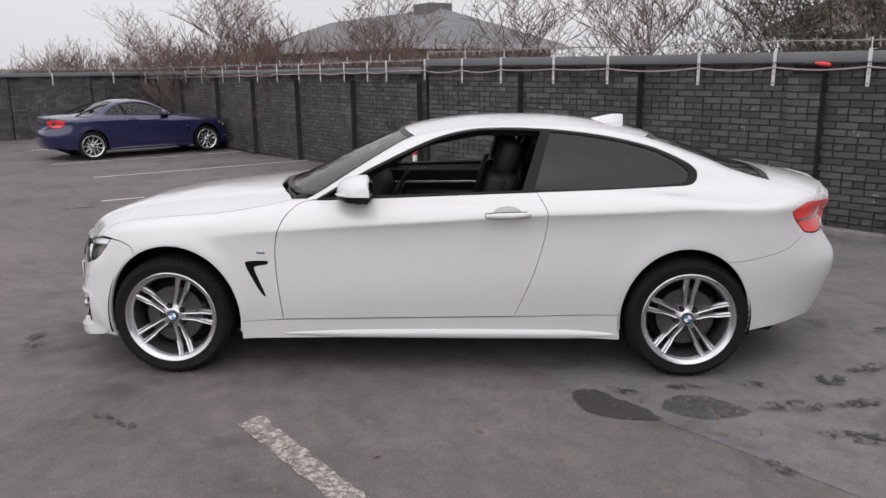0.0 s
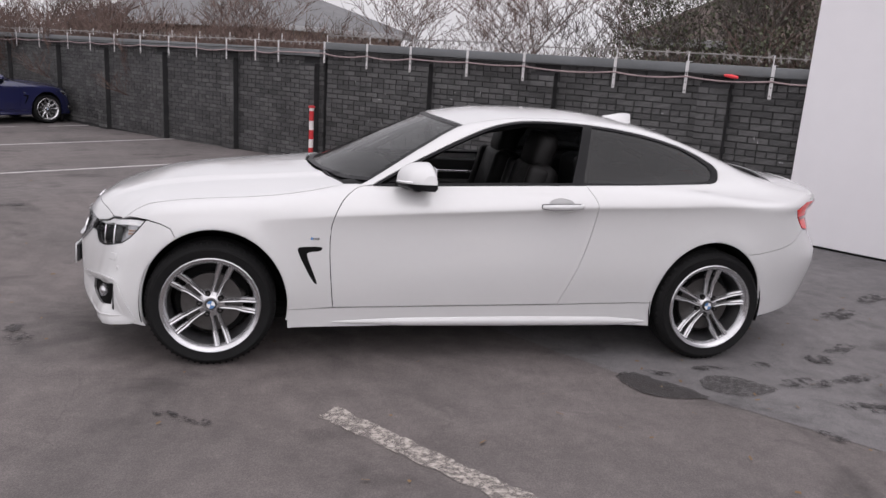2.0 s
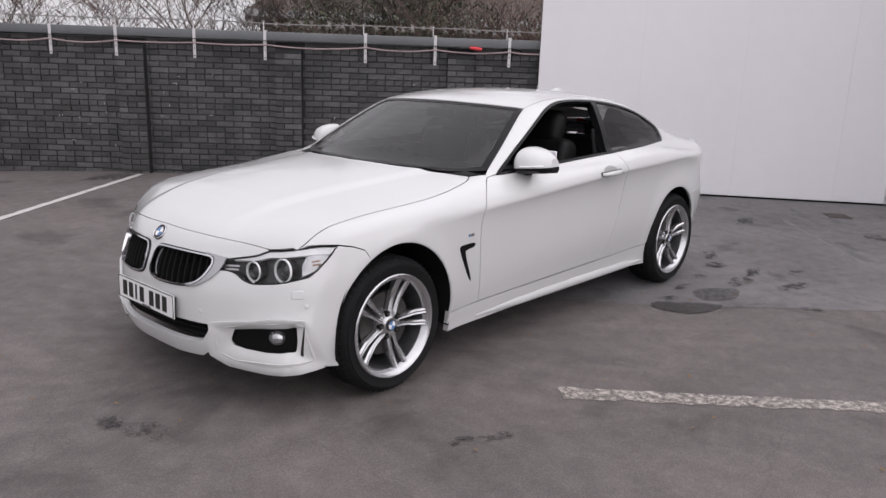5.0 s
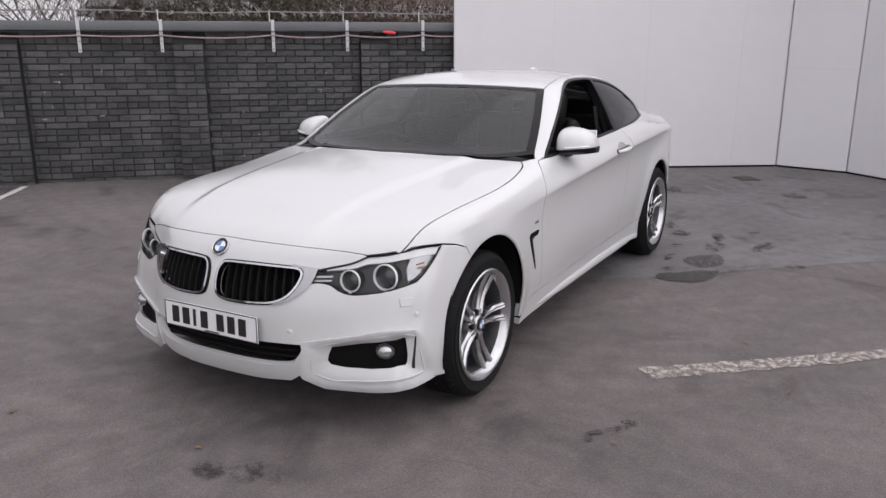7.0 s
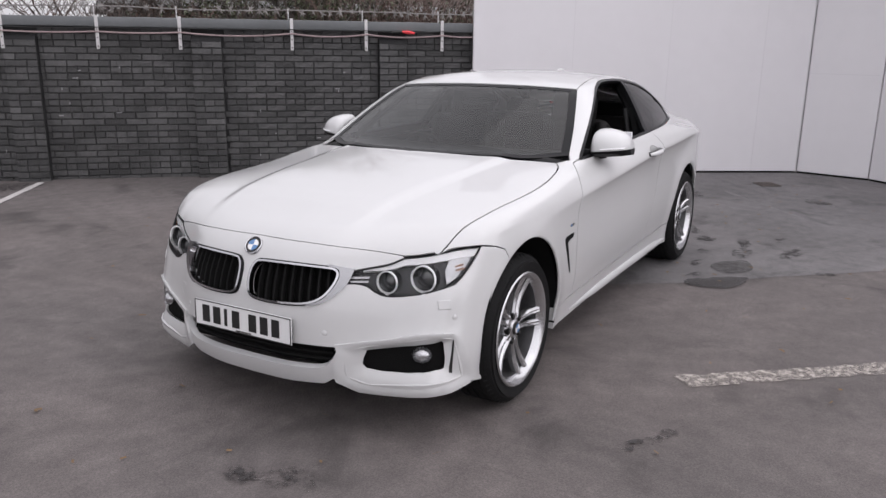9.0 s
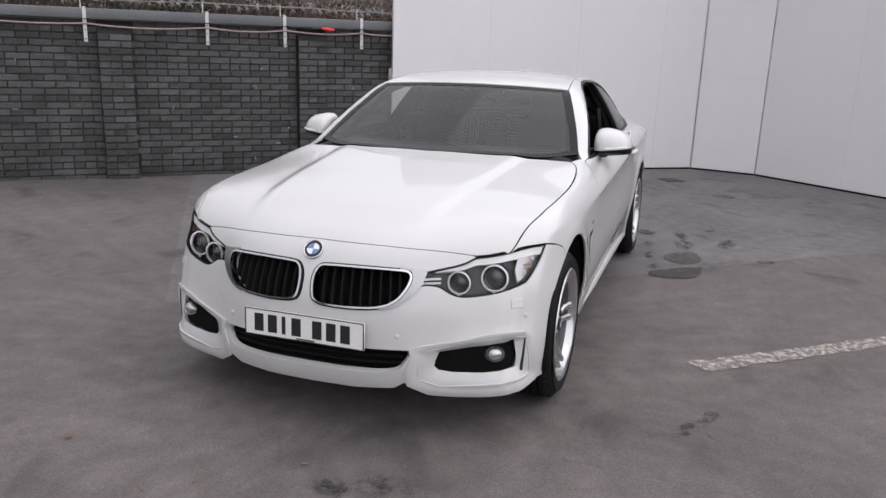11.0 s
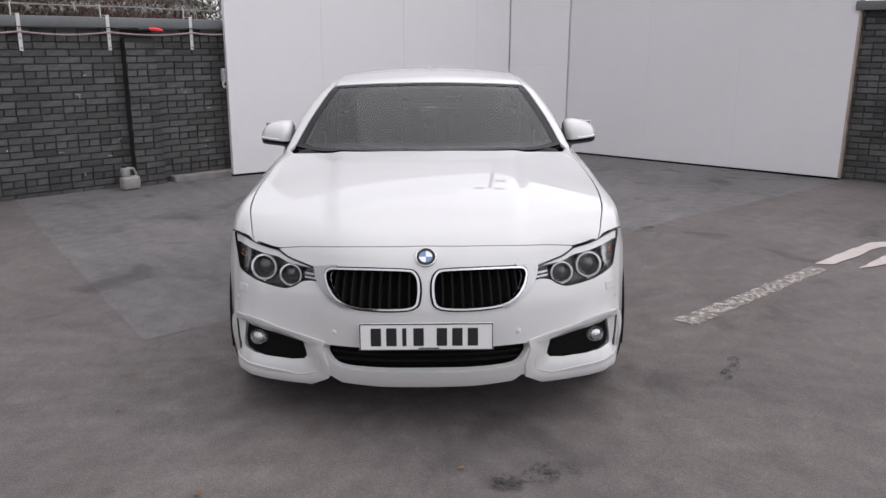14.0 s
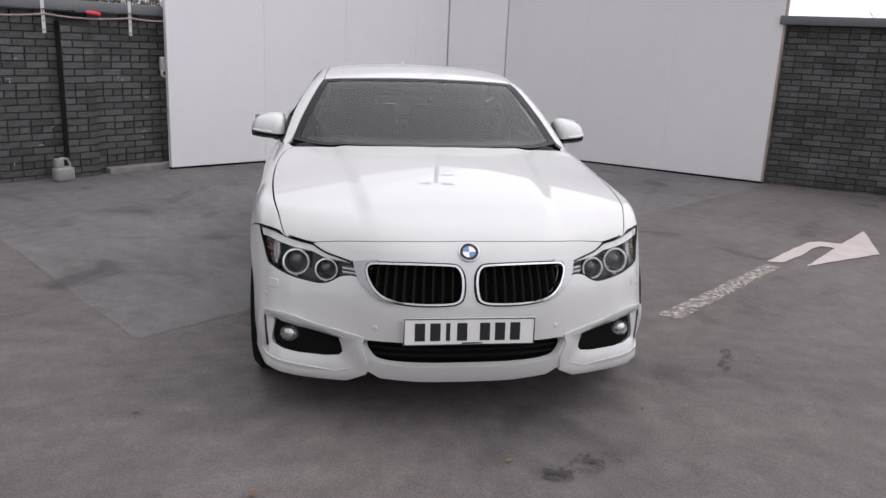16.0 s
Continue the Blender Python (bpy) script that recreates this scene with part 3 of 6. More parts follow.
def build_car(shape, paint, root, spokes="double", detailed=True, style=None, open_windows=True):
    style = style or {}
    S, wb = shape, shape.wb
    R, AZ = 0.365, 0.335
    AX, BX = 0.02, wb - 0.02
    front_arch = lambda a0, a1, n=24: [(AX + (x - AX) * 0.372 / R, AZ + (z - AZ) * 0.403 / R) for x, z in arc(AX, AZ, R, a0, a1, n)]
    rear_arch = lambda a0, a1, n=24: [(BX + (x - BX) * 0.347 / R, AZ + (z - AZ) * 0.390 / R) for x, z in arc(BX, AZ, R, a0, a1, n)]
    hq = 0.03 if detailed else 0.045
    g = 0.0022
    # hood
    seam = spline([(-0.39, 0.742), (-0.25, 0.772), (-0.12, 0.788), (0.06, 0.802), (0.28, 0.808), (0.46, 0.800), (0.60, 0.775), (0.67, 0.735)], 8)
    cut3 = [S.front_pt(*q) for q in spline([(0.0, 0.786), (0.27, 0.780), (0.47, 0.761), (0.605, 0.741)], 8) + spline([(0.605, 0.741), (0.65, 0.745), (0.70, 0.753)], 4)[1:]]
    seam = [(-0.468, 0.716)] + seam
    back = spline([(0.67, 0.735), (0.625, 0.60), (0.528, 0.35), (0.488, 0.0)], 8)
    hb = [S.barrel(q) for q in cut3] + S.bt(seam[:-1] + back)
    full = hb + [(x, 2 * 0.8 * math.pi / 2 - q) for x, q in hb[::-1][1:-1]]
    S.skin("bonnet", shrink(full, g), paint, root, h=hq)
    # windscreen and roof
    ws_side = spline([(0.80, 0.750), (0.98, 0.700), (1.16, 0.640), (1.33, 0.580)], 8)
    ws_top = spline([(1.33, 0.58), (1.28, 0.40), (1.245, 0.2), (1.235, 0.0)], 6)
    ws_bot = spline([(0.50, 0.0), (0.545, 0.3), (0.66, 0.58), (0.80, 0.750)], 8)
    wsb = S.bt(ws_bot[:-1] + ws_side[:-1] + ws_top)
    mirror = lambda o: o + [(x, 2 * 0.8 * math.pi / 2 - q) for x, q in o[::-1][1:-1]]
    ws_full = mirror(wsb)
    inner = shrink(ws_full, 0.030)
    S.skin("windscreen_surround", shrink(ws_full, 0.001), BLACK, root, holes=[inner], h=hq, lift=-0.004)
    S.skin("windscreen", shrink(inner, -0.004), GLASS, root, h=0.05, lift=-0.006, depth=0.003, label="tinted windscreen glass").visible_shadow = False
    rx, sx = style.get('roof_end', 2.62), style.get('screen_end', 3.30)
    rail = spline([(1.33, 0.58), (1.7, 0.548), (0.5 * (1.7 + rx), 0.53), (rx - 0.2, 0.50), (rx, 0.485)], 6)
    roof_back = spline([(rx, 0.485), (rx + 0.055, 0.3), (rx + 0.075, 0.0)], 6)
    rf = S.bt([p for p in ws_top[::-1]][:-1] + rail[:-1] + roof_back)
    S.skin("roof", shrink(mirror(rf), g), paint, root, h=hq)
    rs_side = spline([(rx, 0.485), (rx + 0.23, 0.50), (sx - 0.2, 0.53), (sx, 0.555)], 6)
    rs_bot = spline([(sx, 0.555), (sx + 0.045, 0.3), (sx + 0.055, 0.0)], 6)
    rs = mirror(S.bt(roof_back[::-1][:-1] + rs_side[:-1] + rs_bot))
    rin = shrink(rs, 0.04)
    S.skin("rear_screen_surround", shrink(rs, 0.001), BLACK, root, holes=[rin], h=hq, lift=-0.004)
    S.skin("rear_screen", shrink(rin, -0.004), GLASS, root, h=0.05, lift=-0.006, depth=0.003).visible_shadow = False
    bl_side = spline([(sx, 0.555), (0.35 * sx + 0.65 * 3.5, 0.64), (3.48, 0.69)], 5)
    bl_end = spline([(3.48, 0.69), (3.565, 0.60), (3.65, 0.35), (3.675, 0.0)], 6)
    S.skin("boot_lid", shrink(mirror(S.bt(rs_bot[::-1][:-1] + bl_side[:-1] + bl_end)), g), paint, root, h=hq)

    # outlines of the side
    dlo_top = spline(style.get('glass_top') or [(0.815, 0.975), (1.056, 1.108), (1.36, 1.25), (1.55, 1.312), (1.75, 1.335), (2.06, 1.328), (2.35, 1.295), (2.60, 1.240), (2.74, 1.187), (2.83, 1.140)], 6)
    dlo_tip = spline(style.get('glass_tip') or [(2.83, 1.140), (2.862, 1.105), (2.858, 1.065), (2.83, 1.042), (2.79, 1.034)], 4)
    belt = spline(style.get('glass_base') or [(2.79, 1.034), (2.44, 1.025), (1.98, 1.012), (1.54, 0.997), (0.95, 0.975), (0.815, 0.970)], 5)
    dlo = S.bs(dlo_top[:-1] + dlo_tip[:-1] + belt[:-1])
    door_front = spline([(0.622, 0.321), (0.602, 0.55), (0.598, 0.70), (0.613, 0.80), (0.66, 0.895), (0.735, 0.955), (0.815, 0.970)], 6)
    door_rear = spline([(1.99, 1.012), (2.04, 0.93), (2.044, 0.84), (2.01, 0.68), (1.955, 0.52), (1.878, 0.338)], 6)
    sill_line = [(1.878, 0.338), (1.3, 0.329), (0.622, 0.321)]
    belt_f = [p for p in belt if p[0] < 1.99]
    crease_rows = []
    for dz in (0.026, 0.017, 0.010, 0.005, 0.0005, -0.004, -0.009, -0.015, -0.022, -0.030, -0.040, -0.052, -0.066, -0.085, -0.11, -0.14):
        crease_rows += S.bs([(x, float(S.crease(np.array([x]))[0]) + dz) for x in np.arange(0.16, 3.46, 0.0125)])
    for side in (-1, 1):
        kw = dict(side=side, h=0.024 if detailed else 0.045, rows=crease_rows if detailed else None)
        # door
        cup = S.bs(spline([(1.755, 0.902), (1.775, 0.932), (1.835, 0.947), (1.895, 0.932), (1.915, 0.904), (1.895, 0.878), (1.835, 0.866), (1.775, 0.878)], 4, True))
        S.skin("door", shrink(S.bs(door_front[:-1] + belt_f[::-1] + door_rear[:-1] + sill_line[:-1]), g), paint, root, holes=[cup], **kw)
        S.skin("handle_cup", shrink(cup, -0.001), paint, root, side=side, h=0.01, lift=lambda v: -0.022 * np.clip(edge_distance(v, cup) / 0.028, 0, 1) ** 0.7, depth=0.002)
        # front wing
        fl = S.bt(seam)
        arch_f = front_arch(-14, 120)
        wing = fl[:-1] + [S.barrel(S.top_pt(0.67, 0.735))] + S.bt([(0.735, 0.76)]) + S.bs([p for p in door_front[::-1]]) + S.bs([(0.5, 0.312), (0.385, 0.308)]) + S.bs([p for p in arch_f if p[1] > 0.312]) + S.bs([(-0.19, 0.730), (-0.24, 0.750), (-0.31, 0.7645), (-0.37, 0.7665), (-0.42, 0.7645)]) + [S.barrel(S.front_pt(0.745, 0.762))]
        vent = S.bs(spline([(0.436, 0.646), (0.475, 0.654), (0.553, 0.653), (0.548, 0.632), (0.497, 0.624), (0.484, 0.600), (0.535, 0.462), (0.513, 0.470), (0.47, 0.55), (0.44, 0.615)], 4, True))
        S.skin("front_wing", shrink(wing, g), paint, root, holes=[vent], **kw)
        S.skin("wing_vent", shrink(vent, -0.001), RECESS, root, lift=-0.002, side=side, h=0.02, label="black boomerang air vent")
        # side frame with rear quarter
        seam_b = spline([(2.994, 0.651), (3.10, 0.660), (3.272, 0.694), (3.36, 0.730), (3.43, 0.785)], 5)
        arch_r = rear_arch(54, 196)
        upper = S.bt([(0.74, 0.785), (0.80, 0.752)] + ws_side[1:-1] + rail[:-1] + rs_side[:-1] + bl_side)
        tail_edge = S.bs([(3.50, 0.945), (3.44, 0.945), (3.38, 0.925), (3.335, 0.905), (3.36, 0.86), (3.43, 0.785)])
        quarter = upper[:-1] + tail_edge[:-1] + S.bs(seam_b[::-1]) + S.bs([p for p in arch_r if p[1] > 0.345]) + S.bs([(2.44, 0.352), (2.2, 0.346), (1.878, 0.338)]) + S.bs(door_rear[::-1][1:]) + S.bs([p for p in belt[::-1] if p[0] > 2.0]) + S.bs(dlo_tip[::-1][1:]) + S.bs(dlo_top[::-1][1:])
        S.skin("side_frame", shrink(quarter, 0.001), paint, root, **kw)
        # window trim, pillar, glass
        inner_all = shrink(dlo, 0.013)
        pillar_x0, pillar_x1 = style.get('pillar', (1.921, 1.960))
        lean = lambda q: (q[1] - 0.52) * 0.40
        front_win = [q for q in inner_all if q[0] - lean(q) < pillar_x0 - 0.0]
        rear_win = [q for q in inner_all if q[0] - lean(q) > pillar_x1]
        rear_win = [(x - 0.034 * min(1, max(0, (x - 2.55) / 0.28)), q) for x, q in rear_win]
        S.skin("window_trim", shrink(dlo, 0.001), BLACK, root, holes=[front_win, rear_win], lift=-0.003, side=side, h=hq, depth=0.02)
        S.skin("quarter_window", shrink(rear_win, -0.003), PRIVACY if detailed else GLASS, root, lift=-0.007, side=side, h=0.05, depth=0.003, label="dark tinted rear quarter glass").visible_shadow = False
        if not open_windows:
            S.skin("door_window", shrink(front_win, -0.003), GLASS, root, lift=-0.007, side=side, h=0.05, depth=0.003)
        # sill
        skirt = S.bs([(0.39, 0.206), (0.388, 0.306)] + [(0.622, 0.315), (1.3, 0.322), (1.878, 0.331), (2.2, 0.341), (2.445, 0.348), (2.45, 0.208), (1.4, 0.215)])
        sk = S.skin("side_skirt", skirt, paint, root, side=side, h=hq, lift=0.0, depth=0.03)
        blade = tube([(0.62, 0, 0), (1.0, 0, 0), (1.6, 0, 0), (2.2, 0, 0), (2.42, 0, 0)], 0.02, 10, radii=[0.006, 0.022, 0.026, 0.024, 0.006])
        bl = [(x, side * (S.half_width(np.array([x]), np.array([0.235]))[0] - 0.002 + (y * 0.8)), 0.235 + z * 1.1) for x, y, z in blade[0]]
        part("skirt_blade", (bl, [], blade[2]), paint, root)
        # rear lamp
        ta = [S.ring(S.side_pt(*p), 2.6) for p in [(3.335, 0.905), (3.38, 0.928), (3.44, 0.948), (3.50, 0.948)]] + [S.ring(S.back_pt(a, z), 2.6) for a, z in [(0.60, 0.945), (0.45, 0.935), (0.42, 0.88), (0.50, 0.80), (0.62, 0.772)]] + [S.ring(S.side_pt(*p), 2.6) for p in [(3.50, 0.772), (3.43, 0.788), (3.365, 0.86)]]
        S.skin("tail_lamp", shrink(ta, 0.002), TAILRED, root, kind='ring', cx=2.6, side=side, h=0.025, lift=0.002, label="red tail lamp")
        tb = [S.ring(S.side_pt(*p), 2.6) for p in [(3.37, 0.862), (3.52, 0.868), (3.53, 0.845), (3.385, 0.845)]]
        S.skin("lamp_band", tb, TAILDARK, root, kind='ring', cx=2.6, side=side, h=0.02, lift=0.004)
        # wheel housings
        for ax in (AX, BX):
            liner = lathe([(0.02, 0.42), (R + 0.02, 0.42), (R + 0.012, 0.60), (R + 0.006, 0.872)], 48)
            kx, kz = (0.372 / R, 0.403 / R) if ax == AX else (0.347 / R, 0.390 / R)
            vs = [(x * kx + ax, side * y, max(z * kz, -0.095) + AZ) for x, y, z in liner[0]]
            keep = [f for f in liner[2] if max(vs[i][2] for i in f) > AZ - 0.094]
            part("wheel_housing", (vs, [], keep), DARK, root)
            lip = front_arch(-12, 192, 40) if ax == AX else rear_arch(0, 190, 40)
            pts = []
            for x, z in lip:
                if z > 0.22:
                    q = S.side_pt(x, z)
                    pts.append((x, side * -(q[1] + 0.006), z))
            part("arch_lip", tube(pts, 0.006, 6), paint, root)
    # front bumper
    C = 0.35
    rf_ = lambda pts: S.rf(pts, C)
    rs_ = lambda pts: [S.ring(S.side_pt(*p), C) for p in pts]
    top = [S.ring(q, C) for q in cut3[:9 * 3 - 2]]
    lamp_up = rf_(spline([(0.605, 0.737), (0.56, 0.715), (0.505, 0.703), (0.437, 0.690)], 4))
    lamp_lo = rf_(spline([(0.437, 0.690), (0.427, 0.645), (0.458, 0.642), (0.497, 0.633), (0.53, 0.612), (0.565, 0.598), (0.61, 0.596), (0.68, 0.604), (0.735, 0.617), (0.79, 0.636)], 4)) + rs_(spline([(-0.41, 0.665), (-0.365, 0.705), (-0.31, 0.762)], 4))
    lamp_top = rs_([(-0.37, 0.764), (-0.42, 0.762)]) + rf_([(0.745, 0.758), (0.70, 0.749), (0.65, 0.741)])
    arch_b = front_arch(120, 200, 20)
    bottom = rs_([(-0.325, 0.215)]) + rf_([(0.83, 0.225), (0.74, 0.225), (0.62, 0.225), (0.52, 0.225), (0.43, 0.252), (0.385, 0.258), (0.345, 0.232), (0.2, 0.222), (0.0, 0.22)])
    hb_ = top[:-1] + lamp_up[:-1] + lamp_lo + rs_([(-0.24, 0.7485), (-0.19, 0.7285)]) + rs_([p for p in arch_b if p[1] > 0.225]) + bottom
    whole = hb_ + [(-s, z) for s, z in hb_[::-1][1:-1]]
    kid = spline([(0.030, 0.60), (0.028, 0.66), (0.045, 0.694), (0.08, 0.703), (0.20, 0.705), (0.34, 0.699), (0.382, 0.690), (0.392, 0.665), (0.378, 0.625), (0.350, 0.591), (0.31, 0.571), (0.25, 0.562), (0.12, 0.561), (0.05, 0.570)], 5, True)
    intake = spline([(0.0, 0.402), (0.2, 0.403), (0.40, 0.398), (0.412, 0.390), (0.392, 0.346), (0.355, 0.312), (0.25, 0.300), (0.0, 0.298)], 4)
    fogp = [(0.502, 0.325), (0.506, 0.352), (0.518, 0.386), (0.655, 0.410), (0.784, 0.426), (0.792, 0.420), (0.801, 0.318), (0.794, 0.310), (0.68, 0.297), (0.57, 0.296), (0.515, 0.306)]
    kl, fo, it = rf_(kid), rf_(fogp), rf_(intake)
    sl = rf_([(0.804, 0.430), (0.808, 0.424), (0.813, 0.290), (0.809, 0.294)])
    flip = lambda o: [(-s, z) for s, z in o[::-1]]
    it_full = it + [(-s, z) for s, z in it[::-1][1:-1]]
    pocket = rf_([(0.44, 0.385), (0.6, 0.422), (0.76, 0.445), (0.805, 0.430), (0.822, 0.27), (0.52, 0.245), (0.44, 0.275)])
    bumper = S.skin("front_bumper", shrink(whole, 0.001), paint, root, holes=[kl, flip(kl), pocket, flip(pocket), it_full], h=0.026, kind='ring', cx=C, depth=0.03, split="bumper_lip")
    for o, f_ in ((kl, fo), (flip(kl), flip(fo))):
        fr = S.skin("kidney_grille", shrink(o, -0.003), CHROME, root, holes=[shrink(o, 0.004)], h=0.012, kind='ring', cx=C, lift=0.012, depth=0.03, label="black slatted kidney grille in a chrome frame")
        # thin black ring that outlines the chrome frame
        S.skin("grille_gasket", shrink(o, -0.009), BLACK, fr, holes=[shrink(o, -0.003)], h=0.012, kind='ring', cx=C, lift=0.003, depth=0.01)
        S.skin("grille_back", shrink(o, -0.003), RECESS, fr, h=0.04, kind='ring', cx=C, lift=-0.06)
        ys = np.array(o)[:, 0]
        for k in range(1, 10):
            s = ys.min() + (ys.max() - ys.min()) * k / 10
            zs = [q[1] for q in o if abs(q[0] - s) < 0.02]
            if len(zs) > 1:
                S.skin("slat", [(s - 0.003, min(zs)), (s + 0.003, min(zs)), (s + 0.003, max(zs)), (s - 0.003, max(zs))], DARK, fr, h=0.03, kind='ring', cx=C, lift=-0.014, depth=0.03)
        wing_ = rf_(spline([(0.350, 0.712), (0.40, 0.702), (0.444, 0.695)], 3)[:-1] + spline([(0.444, 0.695), (0.434, 0.650), (0.416, 0.622), (0.385, 0.592), (0.345, 0.568), (0.29, 0.553)], 4)[:-1] + spline([(0.29, 0.560), (0.345, 0.580), (0.372, 0.606), (0.392, 0.640), (0.398, 0.668), (0.388, 0.694), (0.350, 0.704)], 4))
        S.skin("grille_wing", wing_ if o is kl else flip(wing_), SATIN, fr, h=0.012, kind='ring', cx=C, lift=0.010, depth=0.015)
        frame_ = rf_(spline([(0.403, 0.408), (0.50, 0.424), (0.60, 0.438), (0.70, 0.458), (0.77, 0.460)], 5)[:-1] + spline([(0.77, 0.460), (0.805, 0.450), (0.824, 0.42), (0.836, 0.34), (0.842, 0.25)], 4)[:-1] + spline([(0.842, 0.25), (0.82, 0.222), (0.70, 0.206), (0.58, 0.202), (0.47, 0.208)], 4)[:-1] + [(0.47, 0.208), (0.395, 0.252), (0.392, 0.31), (0.412, 0.37)])
        frame_ = frame_ if o is kl else flip(frame_)
        slot = sl if o is kl else flip(sl)
        rim_ = resample(frame_, 0.01)

        def ridge_lift(v, rim_=rim_, f_=f_, slot=slot):
            d0, d1 = edge_distance(v, rim_), edge_distance(v, resample(f_, 0.01))
            t = np.clip((d0 - 0.010) / np.maximum(d0 - 0.010 + d1, 1e-6), 0, 1)
            return 0.009 - 0.040 * t ** 1.2

        S.skin("fog_surround", frame_, paint, root, holes=[f_], h=0.011, kind='ring', cx=C, lift=ridge_lift, depth=0.05)
        # no opening is cut: a dark strip stands for the shade inside the slit
        S.skin("air_slit", slot, INK, root, h=0.01, kind='ring', cx=C, lift=lambda v: ridge_lift(v) + 0.002, depth=0.004)
        S.skin("fog_panel", shrink(f_, -0.003), RECESS, root, h=0.03, kind='ring', cx=C, lift=-0.045, label="black mesh fog lamp recess")
        ctr = S.ring(S.front_pt(0.722, 0.378), C)
        sg = 1 if o is kl else -1
        p = S.on_ring([(sg * ctr[0], ctr[1])], C)[0]
        n = S.normal(np.array([p]))[0]
        m = Matrix.Translation(Vector(p) - Vector(n) * 0.024) @ Vector(n).to_track_quat('Z', 'Y').to_matrix().to_4x4()
        fl_ = part("fog_lamp", moved(lathe([(0.0, -0.02), (0.030, -0.015), (0.038, 0.002), (0.040, -0.002), (0.040, -0.03)], 24, 'Z'), m @ Matrix.Diagonal((1, 0.8, 1, 1))), SATIN, root, "round clear fog lamp")
        part("lens", moved(lathe([(0.0, 0.016), (0.016, 0.013), (0.028, 0.006), (0.034, -0.002)], 24, 'Z'), m @ Matrix.Diagonal((0.85, 0.68, 0.8, 1))), FOGGLASS, fl_)
    S.skin("lower_intake", shrink(it_full, -0.004), RECESS, root, h=0.04, kind='ring', cx=C, lift=-0.06, label="black lower air intake")
    for z in (0.33, 0.36, 0.385):
        S.skin("intake_bar", [(-0.30, z), (0.30, z), (0.30, z + 0.007), (-0.30, z + 0.007)], DARK, root, h=0.05, kind='ring', cx=C, lift=-0.03)
    lamp = lamp_lo + lamp_top + lamp_up[:-1]
    for sg in (1, -1):
        o = lamp if sg > 0 else flip(lamp)
        hl = S.skin("headlamp", shrink(o, 0.002), BLACK, root, holes=[shrink(o, 0.0055)], h=0.015, kind='ring', cx=C, depth=0.02, label="clear twin-ring headlamp unit")
        S.skin("lens", shrink(o, 0.005), LENS, hl, h=0.04, kind='ring', cx=C, lift=-0.001, depth=0.003).visible_shadow = False
        S.skin("housing", shrink(o, -0.004), LAMPGREY, hl, h=0.03, kind='ring', cx=C, lift=-0.055)
        edge = lamp_lo[-1:] + lamp_top + lamp_up[:-2]
        k = len(edge) - 1
        brow = edge + [(q[0], q[1] - 0.036 * (1 - 0.70 * (i / k) ** 1.3)) for i, q in list(enumerate(edge))[::-1]]
        S.skin("brow", shrink(brow if sg > 0 else flip(brow), 0.002), RINGWHITE, hl, h=0.02, kind='ring', cx=C, lift=-0.008, depth=0.03)
        for z0 in (0.667, 0.652):
            fin = rf_([(0.437, z0 - 0.004), (0.50, z0 - 0.003), (0.50, z0 + 0.005), (0.437, z0 + 0.004)])
            S.skin("finger", fin if sg > 0 else flip(fin), SATIN, hl, h=0.02, kind='ring', cx=C, lift=-0.02, depth=0.01)
        mark = rs_([(-0.404, 0.669), (-0.355, 0.716), (-0.335, 0.748), (-0.38, 0.752), (-0.42, 0.750)]) + rf_([(0.758, 0.742), (0.752, 0.690), (0.768, 0.641)])
        S.skin("side_marker", mark if sg > 0 else flip(mark), LAMPBOWL, hl, h=0.02, kind='ring', cx=C, lift=-0.02, depth=0.01)
        for z0 in (0.686, 0.700):
            am = rs_([(-0.395, z0), (-0.43, z0 - 0.002), (-0.43, z0 + 0.004), (-0.393, z0 + 0.006)])
            S.skin("amber_rib", am if sg > 0 else flip(am), ORANGE, hl, h=0.02, kind='ring', cx=C, lift=-0.014, depth=0.008)
        for a, z, r in ((0.690, 0.668, 0.052), (0.568, 0.655, 0.044)):
            ctr = S.ring(S.front_pt(a, z), C)
            p = S.on_ring([(sg * ctr[0], ctr[1])], C)[0]
            n = Vector(S.normal(np.array([p]))[0])
            ax = (Vector((-1, 0, 0)) * 0.75 + n * 0.25).normalized()
            m = Matrix.Translation(Vector(p) - n * 0.034) @ ax.to_track_quat('Z', 'Y').to_matrix().to_4x4()
            bowl = part("lamp_bowl", moved(lathe([(0.0, -0.03), (0.6 * r, -0.022), (0.95 * r, 0.008), (1.1 * r, 0.012), (1.1 * r, -0.03)], 32, 'Z'), m), LAMPGREY, hl)
            part("lamp_ring", moved(lathe([(0.90 * r, 0.008), (0.925 * r, 0.018), (1.03 * r, 0.018), (1.06 * r, 0.008)], 32, 'Z'), m), RINGWHITE, bowl)
            part("projector", moved(lathe([(0.0, 0.010), (0.35 * r, 0.006), (0.62 * r, -0.004), (0.80 * r, -0.012)], 24, 'Z'), m), LENSDARK, bowl)
            part("ring_foot", box((0, -1.06 * r, 0.012), (0.012, 0.014, 0.012), 0.002, m), RINGWHITE, bowl)
    # rear bumper and tail
    seam_r = spline([(2.994, 0.6505), (3.10, 0.6595), (3.272, 0.6935), (3.36, 0.7295), (3.43, 0.7845)], 5)
    r2 = lambda pts: [S.ring(S.side_pt(*p), 2.6) for p in pts]
    b2 = lambda pts: [S.ring(S.back_pt(*p), 2.6) for p in pts]
    arch_rb = rear_arch(-12, 54, 14)
